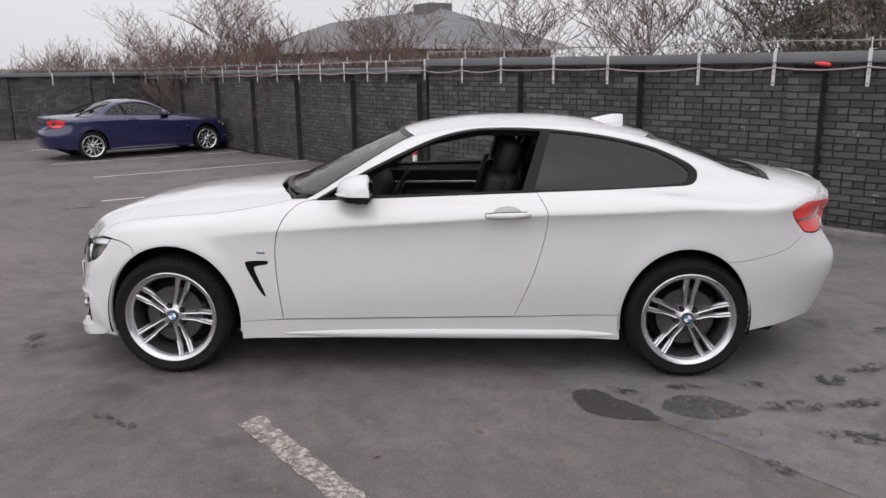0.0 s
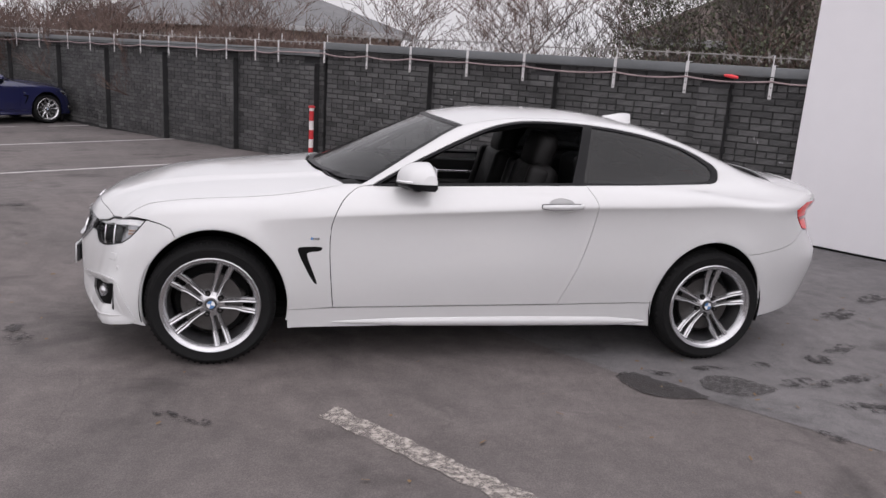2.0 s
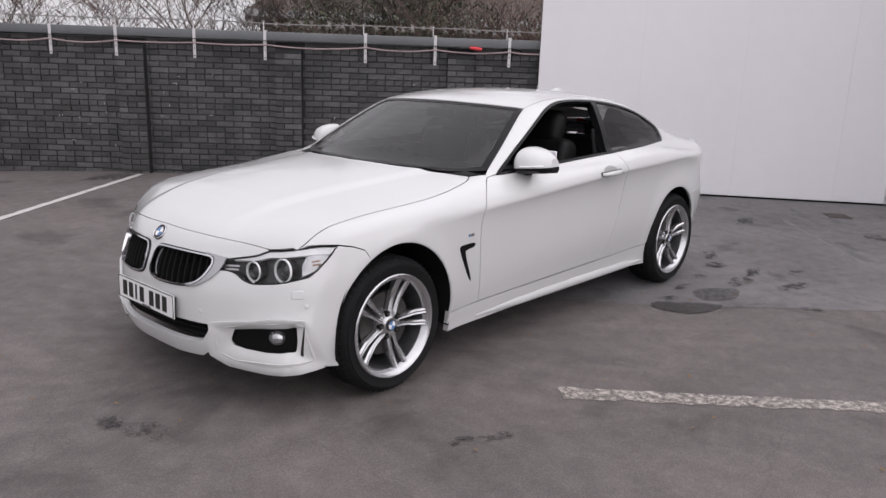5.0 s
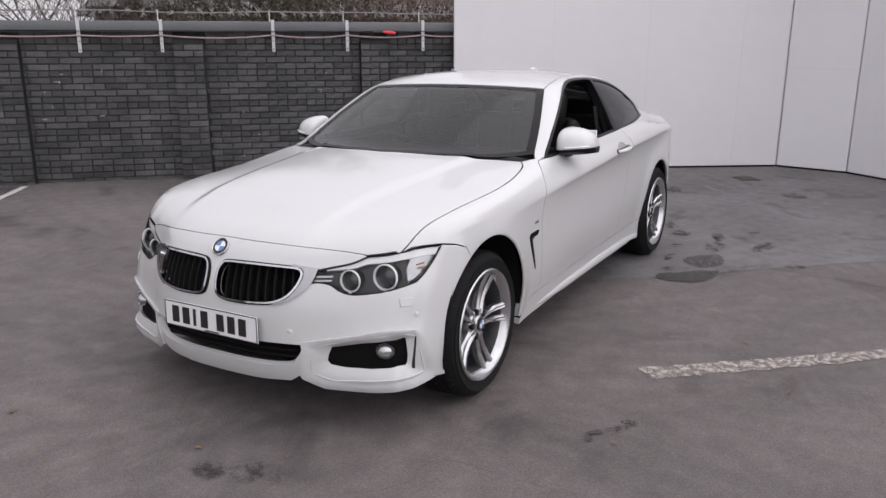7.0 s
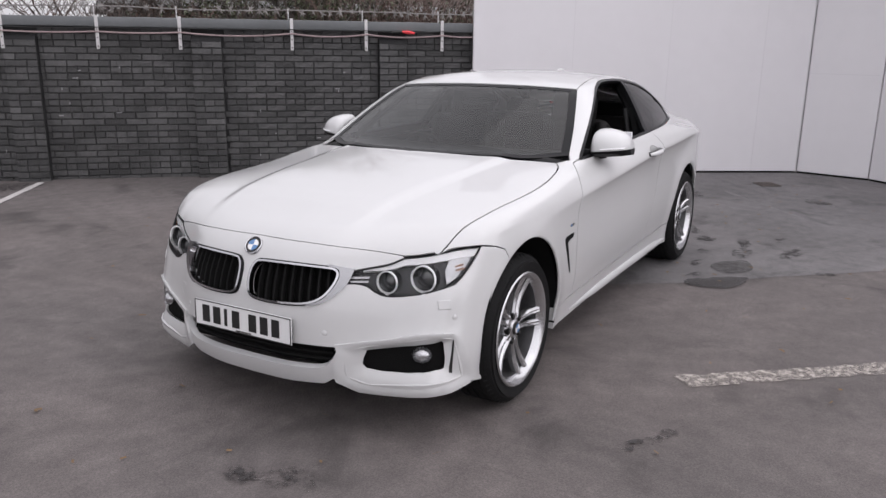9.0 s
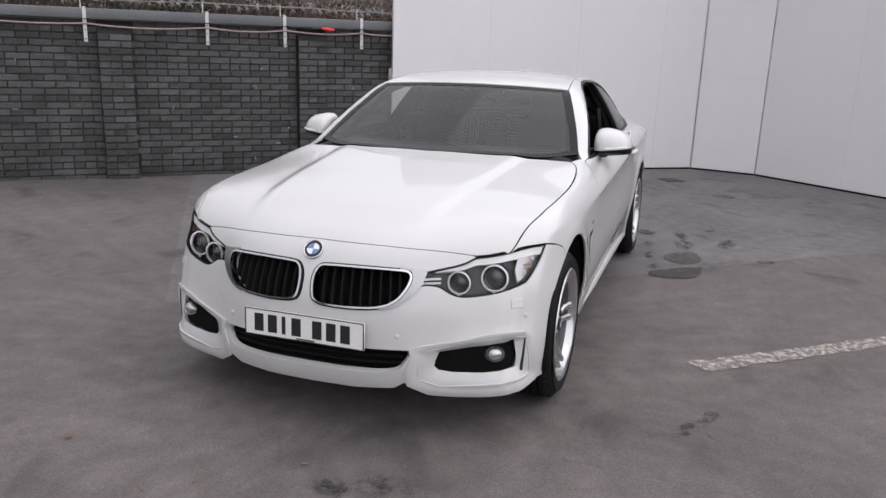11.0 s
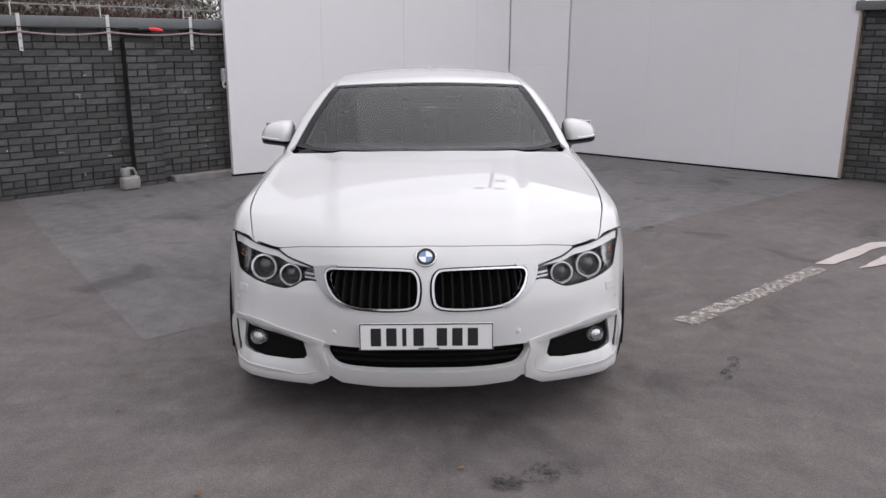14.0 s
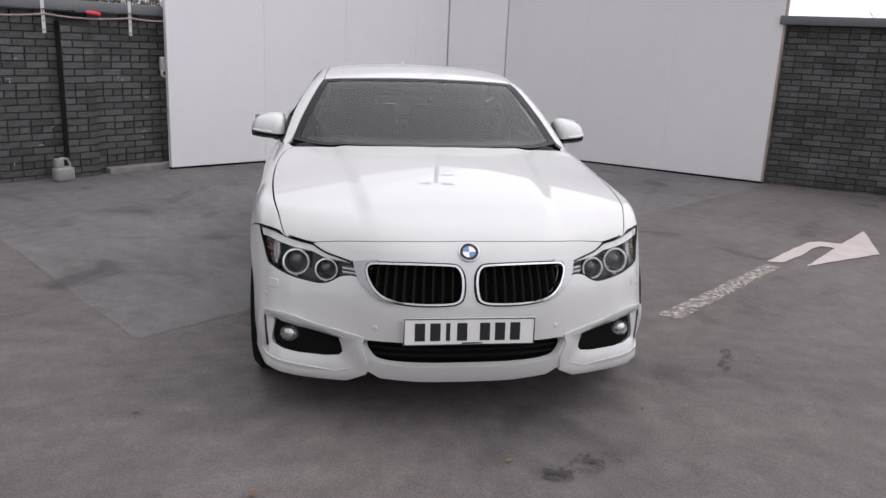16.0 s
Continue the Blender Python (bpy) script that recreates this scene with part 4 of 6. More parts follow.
    hr = b2([(0.0, 0.72), (0.35, 0.72)]) + b2([(0.5, 0.765), (0.62, 0.766)]) + r2([(3.50, 0.768)] + seam_r[::-1]) + r2(arch_rb[::-1]) + r2([(3.165, 0.262), (3.3, 0.275)]) + b2([(0.70, 0.30), (0.5, 0.28), (0.0, 0.27)])
    S.skin("rear_bumper", shrink(hr + flip(hr)[1:-1], 0.0015), paint, root, h=hq, kind='ring', cx=2.6, depth=0.02)
    tl = b2([(0.0, 0.965), (0.35, 0.955), (0.46, 0.938), (0.425, 0.88), (0.50, 0.80), (0.48, 0.77), (0.35, 0.725), (0.0, 0.725)])
    S.skin("boot_face", shrink(tl + flip(tl)[1:-1], g), paint, root, h=hq, kind='ring', cx=2.6, depth=0.02)
    spo = [S.ring(S.top_pt(x, a), 2.6) for x, a in bl_end[::-1]] + r2([(3.50, 0.950)]) + b2([(0.60, 0.949), (0.46, 0.942), (0.35, 0.958), (0.0, 0.968)])
    S.skin("boot_edge", shrink(spo + flip(spo)[1:-1], 0.0005), paint, root, h=hq, kind='ring', cx=2.6, depth=0.02)
    lipb = [(3.685 - 0.16 * (a / 0.66) ** 2, a * s, 1.0 - 0.03 * (a / 0.66) ** 2) for s, a in [(-1, 0.66), (-1, 0.5), (-1, 0.33), (-1, 0.15), (1, 0.0), (1, 0.15), (1, 0.33), (1, 0.5), (1, 0.66)]]
    part("boot_lip", tube(lipb, 0.02, 8), paint, root)
    # shell beneath the panels
    under = box((1.42, 0, 0.24), (3.9, 1.30, 0.10), 0.03)
    part("underbody", under, DARK, root)
    part("sill_box", box((1.42, 0, 0.26), (1.9, 1.62, 0.12), 0.03), DARK, root)
    part("bulkhead", box((0.55, 0, 0.60), (0.06, 1.6, 0.62), 0.02), DARK, root)
    part("engine_block", box((-0.05, 0, 0.52), (0.9, 0.75, 0.5), 0.05), DARK, root)
    part("boot_floor", box((3.15, 0, 0.55), (0.7, 0.9, 0.5), 0.05), DARK, root)
    return bumper


def car_extras(S, paint, root, plate=True, sharkfin=True):
    """Mirrors, handles, badges, plate, wipers and the cabin's inside."""
    for side in (-1, 1):
        # door mirror: a rounded shell on a short black arm
        stations = curve([0, 0.12, 0.4, 0.7, 0.9, 1.0], [0.150, 0.178, 0.182, 0.160, 0.125, 0.085])
        heights = curve([0, 0.12, 0.3, 0.6, 0.85, 1.0], [0.094, 0.106, 0.109, 0.100, 0.082, 0.058])
        steps = [0.0, 0.03, 0.08, 0.16, 0.25, 0.35, 0.45, 0.55, 0.65, 0.74, 0.82, 0.89, 0.94, 0.975, 1.0]
        n, k = len(steps) - 1, 18
        vs, fs, low = [], [], []
        for i, t in enumerate(steps):
            end = (0.80, 0.94)[i] if i < 2 else (0.96 if i == n - 2 else 0.86 if i == n - 1 else 0.60 if i == n else 1.0)
            D, H = float(stations(t)) * (0.5 + 0.5 * end), float(heights(t)) * (0.4 + 0.6 * end)
            y = side * (0.800 + 0.192 * t)
            z0 = 0.996 + 0.014 * t
            x1 = 1.118 + 0.006 * t
            for j in range(k + 1):
                a = math.pi * j / k
                c, q = math.cos(a), math.sin(a)
                x = x1 - 0.035 - (D - 0.035) * c ** 0.80 if c > 0 else x1 - 0.035 + 0.035 * abs(c) ** 0.6
                z = z0 + H * max(q, 0) ** 0.72
                vs.append((x, y - side * 0.055 * ((z - z0) / 0.14) ** 1.5 * t, z))
            low += [(x1 - D * 1.02, y, z0 - 0.001), (x1 - D * 1.0, y, z0 - 0.014), (x1 - D * 0.80, y, z0 - 0.032), (x1 - 0.012, y, z0 - 0.036), (x1 + 0.003, y, z0 - 0.020), (x1 + 0.002, y, z0 - 0.001)]
        w_ = k + 1
        for i in range(n):
            fs += [(i * w_ + j, i * w_ + (j + 1) % w_, (i + 1) * w_ + (j + 1) % w_, (i + 1) * w_ + j) for j in range(w_)]
        fs += [tuple(range(w_)), tuple(n * w_ + j for j in range(w_))[::-1]]
        mr = part("mirror", (vs, [], fs if side > 0 else [f[::-1] for f in fs]), paint, root, "white door mirror on a black arm", smooth=45)
        lf = [(i * 6 + j, i * 6 + (j + 1) % 6, (i + 1) * 6 + (j + 1) % 6, (i + 1) * 6 + j) for i in range(n) for j in range(6)] + [tuple(range(6)), tuple(n * 6 + j for j in range(6))[::-1]]
        part("lower_shell", (low, [], lf if side < 0 else [f[::-1] for f in lf]), BLACK, mr, smooth=40)
        strip = [(1.118 - float(stations(t)) * 1.0 - 0.002, side * (0.800 + 0.192 * t), 1.006 + 0.014 * t) for t in (0.35, 0.5, 0.65, 0.8, 0.92)]
        part("signal_strip", tube(strip, 0.004, 6), RINGWHITE, mr)
        part("mirror_glass", box((1.119, side * 0.90, 1.052), (0.006, 0.15, 0.078), 0.002), CHROME, mr)
        part("arm", tube([(1.06, side * 0.86, 0.972), (1.02, side * 0.81, 0.974), (0.94, side * 0.765, 0.985), (0.86, side * 0.76, 0.982)], 0.02, 8, radii=[0.020, 0.026, 0.026, 0.012]), BLACK, mr)
        # door handle with its cup
        y = float(S.half_width(np.array([1.84]), np.array([0.905]))[0])
        pts = [(1.725, side * (y + 0.002), 0.900), (1.76, side * (y + 0.026), 0.903), (1.84, side * (y + 0.032), 0.906), (1.92, side * (y + 0.024), 0.908), (1.955, side * (y - 0.004), 0.908)]
        geo = tube(pts, 0.016, 12, radii=[0.010, 0.0145, 0.016, 0.0145, 0.010])
        dh = part("door_handle", geo, paint, root, "body-coloured door handle")
        # black tube stands for the shaded gap round the handle
        part("gasket", tube([(x, q - side * 0.012, z - 0.001) for x, q, z in pts], 0.016, 12, radii=[0.014, 0.0175, 0.0185, 0.0175, 0.014]), BLACK, dh)
        part("keyhole_cover", box((1.945, side * (y + 0.004), 0.908), (0.028, 0.03, 0.030), 0.01), paint, dh)
        # small side badge
        b0 = S.side_pt(0.52, 0.698)
        bd = part("side_badge", box((0.52, side * (-b0[1] + 0.001), 0.698), (0.046, 0.004, 0.014), 0.002), SATIN, root, "small metal wing badge")
        part("badge_stripe", box((0.505, side * (-b0[1] + 0.002), 0.698), (0.010, 0.005, 0.012)), LOGOBLUE, bd)
        for a, z in ((0.365, 0.452), (0.80, 0.512)):
            q = S.front_pt(a, z)
            n = Vector(S.normal(np.array([q]))[0])
            if side > 0:
                q, n = q * (1, -1, 1), n * Vector((1, -1, 1))
            m = Matrix.Translation(Vector(q)) @ n.to_track_quat('Z', 'Y').to_matrix().to_4x4()
            part("parking_sensor", moved(lathe([(0.0, 0.002), (0.009, 0.002), (0.0115, 0.0), (0.0125, 0.001), (0.0135, 0.0)], 20, 'Z'), m), paint, root)
        q = S.front_pt(0.77, 0.565)
        n = Vector(S.normal(np.array([q]))[0])
        if side > 0:
            q, n = q * (1, -1, 1), n * Vector((1, -1, 1))
        m = Matrix.Translation(Vector(q) - n * 0.004) @ n.to_track_quat('Z', 'Y').to_matrix().to_4x4()
        part("washer_cover", box((0, 0, 0), (0.058, 0.036, 0.011), 0.002, m), paint, root)
    # roundel on the nose
    q = S.front_pt(0.0, 0.750)
    n = Vector(S.normal(np.array([q]))[0])
    m = Matrix.Translation(Vector(q) + n * 0.001) @ n.to_track_quat('Z', 'Y').to_matrix().to_4x4()
    rd = part("bonnet_badge", moved(lathe([(0.0, 0.004), (0.026, 0.004), (0.027, 0.003), (0.036, 0.003), (0.037, 0.005), (0.041, 0.004), (0.042, -0.004)], 36, 'Z'), m), INK, root, "round badge with blue and white quarters")
    part("badge_rim", moved(lathe([(0.0365, 0.0045), (0.039, 0.0065), (0.0415, 0.005), (0.042, -0.002)], 36, 'Z'), m), CHROME, rd)
    badge_quarters(rd, 0.026, m @ Matrix.Translation((0, 0, 0.0052)) @ Matrix.Rotation(radians(0), 4, 'Z'))
    if plate:
        pm = Matrix.Translation((-0.862, 0, 0.457)) @ Matrix.Rotation(radians(2), 4, 'Y')
        pl = part("number_plate", box((0, 0, 0), (0.008, 0.52, 0.111), 0.003, pm), PLATE, root, "white front number plate with dark bars")
        part("plate_holder", box((0.012, 0, 0), (0.018, 0.50, 0.095), 0.003, pm), PLASTIC, pl)
        for (cy, cz, sy, sz) in ((0, 0.0525, 0.514, 0.004), (0, -0.0525, 0.514, 0.004), (0.2565, 0, 0.004, 0.105), (-0.2565, 0, 0.004, 0.105)):
            part("plate_border", box((-0.0048, cy, cz), (0.002, sy, sz), 0, pm), INK, pl, smooth=0)
        for k, cy in enumerate((0.195, 0.135, 0.085, 0.030, -0.060, -0.120, -0.180)):
            part("bar", box((-0.0048, cy, 0.0), (0.002, 0.040 if k != 2 else 0.016, 0.072), 0, pm), INK, pl, smooth=0)
        part("maker_strip", box((-0.0048, -0.01, -0.046), (0.002, 0.08, 0.005), 0, pm), DISC, pl, smooth=0)
        part("tow_cover", moved(lathe([(0.030, 0.0005), (0.031, 0.0015), (0.033, 0.0005)], 28, 'Z'), Matrix.Translation(Vector(S.front_pt(-0.43 + 0.86, 0.50)) * Vector((1, -1, 1))) @ Vector((-1, 0.45, 0)).to_track_quat('Z', 'Y').to_matrix().to_4x4()), paint, root)
    if sharkfin:
        vs, fs, m = [], [], 9
        for i in range(m):
            t = i / (m - 1)
            x = 2.38 + 0.20 * t
            zb = float(S.roof(np.array([x]))[0]) - 0.006
            hgt = 0.012 + 0.050 * math.sin(min(1, t * 1.1) * math.pi / 2) ** 1.3
            wd = 0.035 * (1 - 0.35 * abs(2 * t - 0.9))
            for yy, zz in ((-wd, 0), (-wd * 0.55, hgt * 0.6), (-0.006, hgt), (0.006, hgt), (wd * 0.55, hgt * 0.6), (wd, 0)):
                vs.append((x + (0.02 * zz / hgt if t < 1 else 0.0), yy, zb + zz))
            if i:
                b = 6 * i
                fs += [(b - 6 + j, b - 5 + j, b + 1 + j, b + j) for j in range(5)]
        fs += [tuple(range(6))[::-1], tuple(6 * (m - 1) + k for k in range(6))]
        part("roof_aerial", (vs, [], fs), paint, root, "body-coloured shark-fin aerial", smooth=50)
    # wipers in the cowl
    part("cowl", tube([(0.68, -0.66, 0.935), (0.58, -0.4, 0.950), (0.54, 0, 0.952), (0.58, 0.4, 0.950), (0.68, 0.66, 0.935)], 0.024, 8), PLASTIC, root)
    for y0 in (-0.62, -0.02):
        pts = []
        for k in range(7):
            yy = y0 + 0.09 * k
            q = S.top_pt(0.50 + 0.008 * k + 0.38 * yy * yy, abs(yy))
            pts.append((q[0], yy, q[2] - 0.012))
        part("wiper", tube(pts, 0.006, 6), PLASTIC, root)
    # cabin inside
    part("cabin_floor", box((1.7, 0, 0.34), (2.1, 1.45, 0.04), 0.01), TRIM, root)
    dash = bmesh.new()
    add_box(dash, (0.86, 0, 0.80), (0.46, 1.52, 0.36), 0.09, seg=3)
    part("dashboard", dash, TRIM, root, smooth=60)
    part("parcel_shelf", box((2.85, 0, 0.96), (0.62, 1.15, 0.04), 0.015), TRIM, root)
    for side in (-1, 1):
        part("door_card", box((1.30, side * 0.775, 0.672), (1.36, 0.06, 0.56), 0.025, seg=2), TRIM, root)
        part("arm_rest", box((1.5, side * 0.71, 0.78), (0.7, 0.09, 0.05), 0.02), LEATHER, root)
        part("trim_strip", box((1.4, side * 0.728, 0.86), (0.8, 0.012, 0.02), 0.004), SATIN, root)
        part("quarter_card", box((2.35, side * 0.70, 0.72), (0.75, 0.08, 0.60), 0.03), TRIM, root)
        st = new("front_seat")
        st.parent = root
        st.matrix_local = Matrix.Translation((1.50, side * 0.37, 0.03))
        tagged(st, "black leather front seat")
        part("cushion", box((-0.02, 0, 0.50), (0.52, 0.50, 0.16), 0.06, seg=3), LEATHER, st, smooth=60)
        tilt = Matrix.Translation((0.22, 0, 0.55)) @ Matrix.Rotation(radians(15), 4, 'Y')
        part("backrest", box((0, 0, 0.25), (0.17, 0.50, 0.54), 0.07, tilt, 3), LEATHER, st, smooth=60)
        for s2 in (-1, 1):
            part("bolster", box((-0.05, s2 * 0.21, 0.27), (0.13, 0.09, 0.46), 0.04, tilt, 3), LEATHER, st, smooth=60)
        part("headrest", box((-0.015, 0, 0.585), (0.14, 0.29, 0.23), 0.06, tilt, 3), LEATHER, st, smooth=60)
        part("belt_post", tube([(2.0, side * 0.70, 0.9), (1.99, side * 0.66, 1.15)], 0.018, 6), PLASTIC, root)
        rsx = part("rear_seat", box((2.45, side * 0.34, 0.78), (0.22, 0.6, 0.56), 0.07, None, 3), LEATHER, root, smooth=60)
        part("rear_headrest", box((2.62, side * 0.34, 1.09), (0.10, 0.26, 0.13), 0.04, None, 2), LEATHER, root)
        # pillar and roof lining
        part("pillar_trim", tube([(0.93, side * 0.68, 0.99), (1.14, side * 0.63, 1.115), (1.38, side * 0.565, 1.25), (1.7, side * 0.52, 1.306), (2.1, side * 0.51, 1.294), (2.5, side * 0.52, 1.225), (2.85, side * 0.53, 1.09), (3.1, side * 0.53, 0.99)], 0.018, 8), TRIM, root)
        part("b_pillar_trim", tube([(1.98, side * 0.77, 0.95), (2.02, side * 0.70, 1.12), (2.08, side * 0.58, 1.29)], 0.035, 8), TRIM, root)
    lin = S.bt([(1.26, 0.0), (1.32, 0.3), (1.37, 0.5), (2.0, 0.5), (2.58, 0.46), (2.64, 0.0)])
    lin = lin + [(x, 2 * 0.8 * math.pi / 2 - q) for x, q in lin[::-1][1:-1]]
    S.skin("roof_lining", lin, TRIM, root, h=0.06, lift=-0.03)
    sw = part("steering_wheel", moved(lathe([(0.165, 0.0), (0.175, 0.013), (0.187, 0.013), (0.195, 0.0), (0.187, -0.013), (0.175, -0.013)], 40, 'Z', True), Matrix.Translation((1.14, 0.37, 0.83)) @ Matrix.Rotation(radians(-64), 4, 'Y')), LEATHER, root, "black leather steering wheel")
    for a in (0, 90, 180):
        part("wheel_spoke", box((0.1, 0, 0), (0.16, 0.05, 0.02), 0.006, Matrix.Translation((1.14, 0.37, 0.83)) @ Matrix.Rotation(radians(-64), 4, 'Y') @ Matrix.Rotation(radians(a - 90), 4, 'Z')), PLASTIC, sw)
    part("airbag_cover", moved(lathe([(0.0, 0.03), (0.06, 0.025), (0.08, 0.0), (0.075, -0.02)], 24, 'Z'), Matrix.Translation((1.14, 0.37, 0.83)) @ Matrix.Rotation(radians(-64), 4, 'Y')), PLASTIC, sw)
    part("rear_view_mirror", box((1.23, 0, 1.235), (0.03, 0.22, 0.06), 0.02, None, 2), PLASTIC, root)


def short_nose(ob):
    """Draw the overhang ahead of the front arch back and down to its true length."""
    for c in ob.children:
        if c.type == 'MESH':
            n = len(c.data.vertices)
            co = np.empty(3 * n)
            c.data.vertices.foreach_get("co", co)
            co = co.reshape(n, 3)
            d = np.clip(-0.30 - co[:, 0], 0, 1)
            co[:, 0] += 0.145 * d
            co[:, 2] -= 0.011 * np.clip(d / 0.42, 0, 1)
            c.data.vertices.foreach_set("co", co.ravel())
            short_nose(c)


coupe = thing("coupe", "white two-door sports coupe with its front side windows open", "car")
body = Shape()
build_car(body, PAINT, coupe)
car_extras(body, PAINT, coupe)
short_nose(coupe)
for x, y, s, turn in ((0.0, -0.765, -1, 20), (2.81, -0.775, -1, 4), (0.0, 0.765, 1, 30), (2.81, 0.775, 1, 50)):
    wheel(coupe, x, y, s, turn)
coupe.matrix_world = Matrix.Translation((3.35, 1.1, 0)) @ Matrix.Scale(1 / 0.982, 4) @ Matrix.Translation((-3.35, -1.1, 0)) @ Matrix.Translation((0, -0.8, 0)) @ Matrix.Rotation(radians(-0.7), 4, 'X') @ Matrix.Translation((0, 0.8, 0))

# ---------------- the yard ----------------
def ground_z(x, y):
    """The yard lies flat round the coupe and falls gently towards the far corner."""
    d = -0.55 * x + 0.83 * y
    return -0.03 * np.clip(d - 4.2, 0, 9.0)


def gz(x, y):
    return float(ground_z(np.array([x]), np.array([y]))[0])


def asphalt(name, base, spot, warm):
    """Worn tarmac: broad stains, fine aggregate, dark oily spots."""
    m = mat(name, base, 0.82, vary=0.30, scale=0.8, bump=0.5, bump_scale=110)
    n, l = m.node_tree.nodes, m.node_tree.links
    b = n["Principled BSDF"]
    old = b.inputs["Base Color"].links[0].from_socket
    tc = n.new("ShaderNodeTexCoord")
    st = n.new("ShaderNodeTexNoise")
    st.inputs["Scale"].default_value, st.inputs["Detail"].default_value, st.inputs["Distortion"].default_value = 1.7, 9.0, 0.6
    l.new(tc.outputs["Object"], st.inputs["Vector"])
    ra = n.new("ShaderNodeValToRGB")
    ra.color_ramp.elements[0].position, ra.color_ramp.elements[1].position = 0.30, 0.42
    ra.color_ramp.elements[0].color, ra.color_ramp.elements[1].color = (spot, spot, spot, 1), (1, 1, 1, 1)
    l.new(st.outputs["Fac"], ra.inputs["Fac"])
    gr = n.new("ShaderNodeTexVoronoi")
    gr.inputs["Scale"].default_value = 140
    l.new(tc.outputs["Object"], gr.inputs["Vector"])
    mr = n.new("ShaderNodeMapRange")
    mr.inputs["From Max"].default_value = 0.8
    mr.inputs["To Min"].default_value, mr.inputs["To Max"].default_value = 0.74, 1.24
    # hand-sized mottling, pale scuffs and hairline cracks
    mo = n.new("ShaderNodeTexNoise")
    mo.inputs["Scale"].default_value, mo.inputs["Detail"].default_value, mo.inputs["Roughness"].default_value = 7.5, 12, 0.72
    l.new(tc.outputs["Object"], mo.inputs["Vector"])
    mom = n.new("ShaderNodeMapRange")
    mom.inputs["From Min"].default_value, mom.inputs["From Max"].default_value = 0.28, 0.72
    mom.inputs["To Min"].default_value, mom.inputs["To Max"].default_value = 0.76, 1.24
    l.new(mo.outputs["Fac"], mom.inputs["Value"])
    warp = n.new("ShaderNodeVectorMath")
    warp.operation = 'MULTIPLY_ADD'
    warp.inputs[1].default_value = (0.5, 0.5, 0.5)
    l.new(st.outputs["Color"], warp.inputs[0])
    l.new(tc.outputs["Object"], warp.inputs[2])
    ck = n.new("ShaderNodeTexVoronoi")
    ck.feature = 'DISTANCE_TO_EDGE'
    ck.inputs["Scale"].default_value = 0.55
    l.new(warp.outputs[0], ck.inputs["Vector"])
    ckm = n.new("ShaderNodeMapRange")
    ckm.inputs["From Min"].default_value, ckm.inputs["From Max"].default_value = 0.0008, 0.0045
    ckm.inputs["To Min"].default_value, ckm.inputs["To Max"].default_value = 0.87, 1.0
    l.new(ck.outputs["Distance"], ckm.inputs["Value"])
    both = n.new("ShaderNodeMath")
    both.operation = 'MULTIPLY'
    l.new(mom.outputs[0], both.inputs[0])
    l.new(ckm.outputs[0], both.inputs[1])
    fine = n.new("ShaderNodeMath")
    fine.operation = 'MULTIPLY'
    l.new(both.outputs[0], fine.inputs[0])
    l.new(gr.outputs["Distance"], mr.inputs["Value"])
    tint = n.new("ShaderNodeTexNoise")
    tint.inputs["Scale"].default_value, tint.inputs["Detail"].default_value = 0.35, 3
    l.new(tc.outputs["Object"], tint.inputs["Vector"])
    tm = n.new("ShaderNodeMix")
    tm.data_type = 'RGBA'
    tm.inputs[6].default_value, tm.inputs[7].default_value = (1, 1, 1.01, 1), warm
    l.new(tint.outputs["Fac"], tm.inputs[0])
    v1, v2, v3 = (n.new("ShaderNodeVectorMath") for _ in range(3))
    v1.operation = v2.operation = 'MULTIPLY'
    v3.operation = 'SCALE'
    l.new(old, v1.inputs[0])
    l.new(ra.outputs["Color"], v1.inputs[1])
    l.new(v1.outputs[0], v2.inputs[0])
    l.new(tm.outputs[2], v2.inputs[1])
    l.new(v2.outputs[0], v3.inputs[0])
    l.new(mr.outputs[0], fine.inputs[1])
    l.new(fine.outputs[0], v3.inputs["Scale"])
    l.new(v3.outputs[0], b.inputs["Base Color"])
    return m


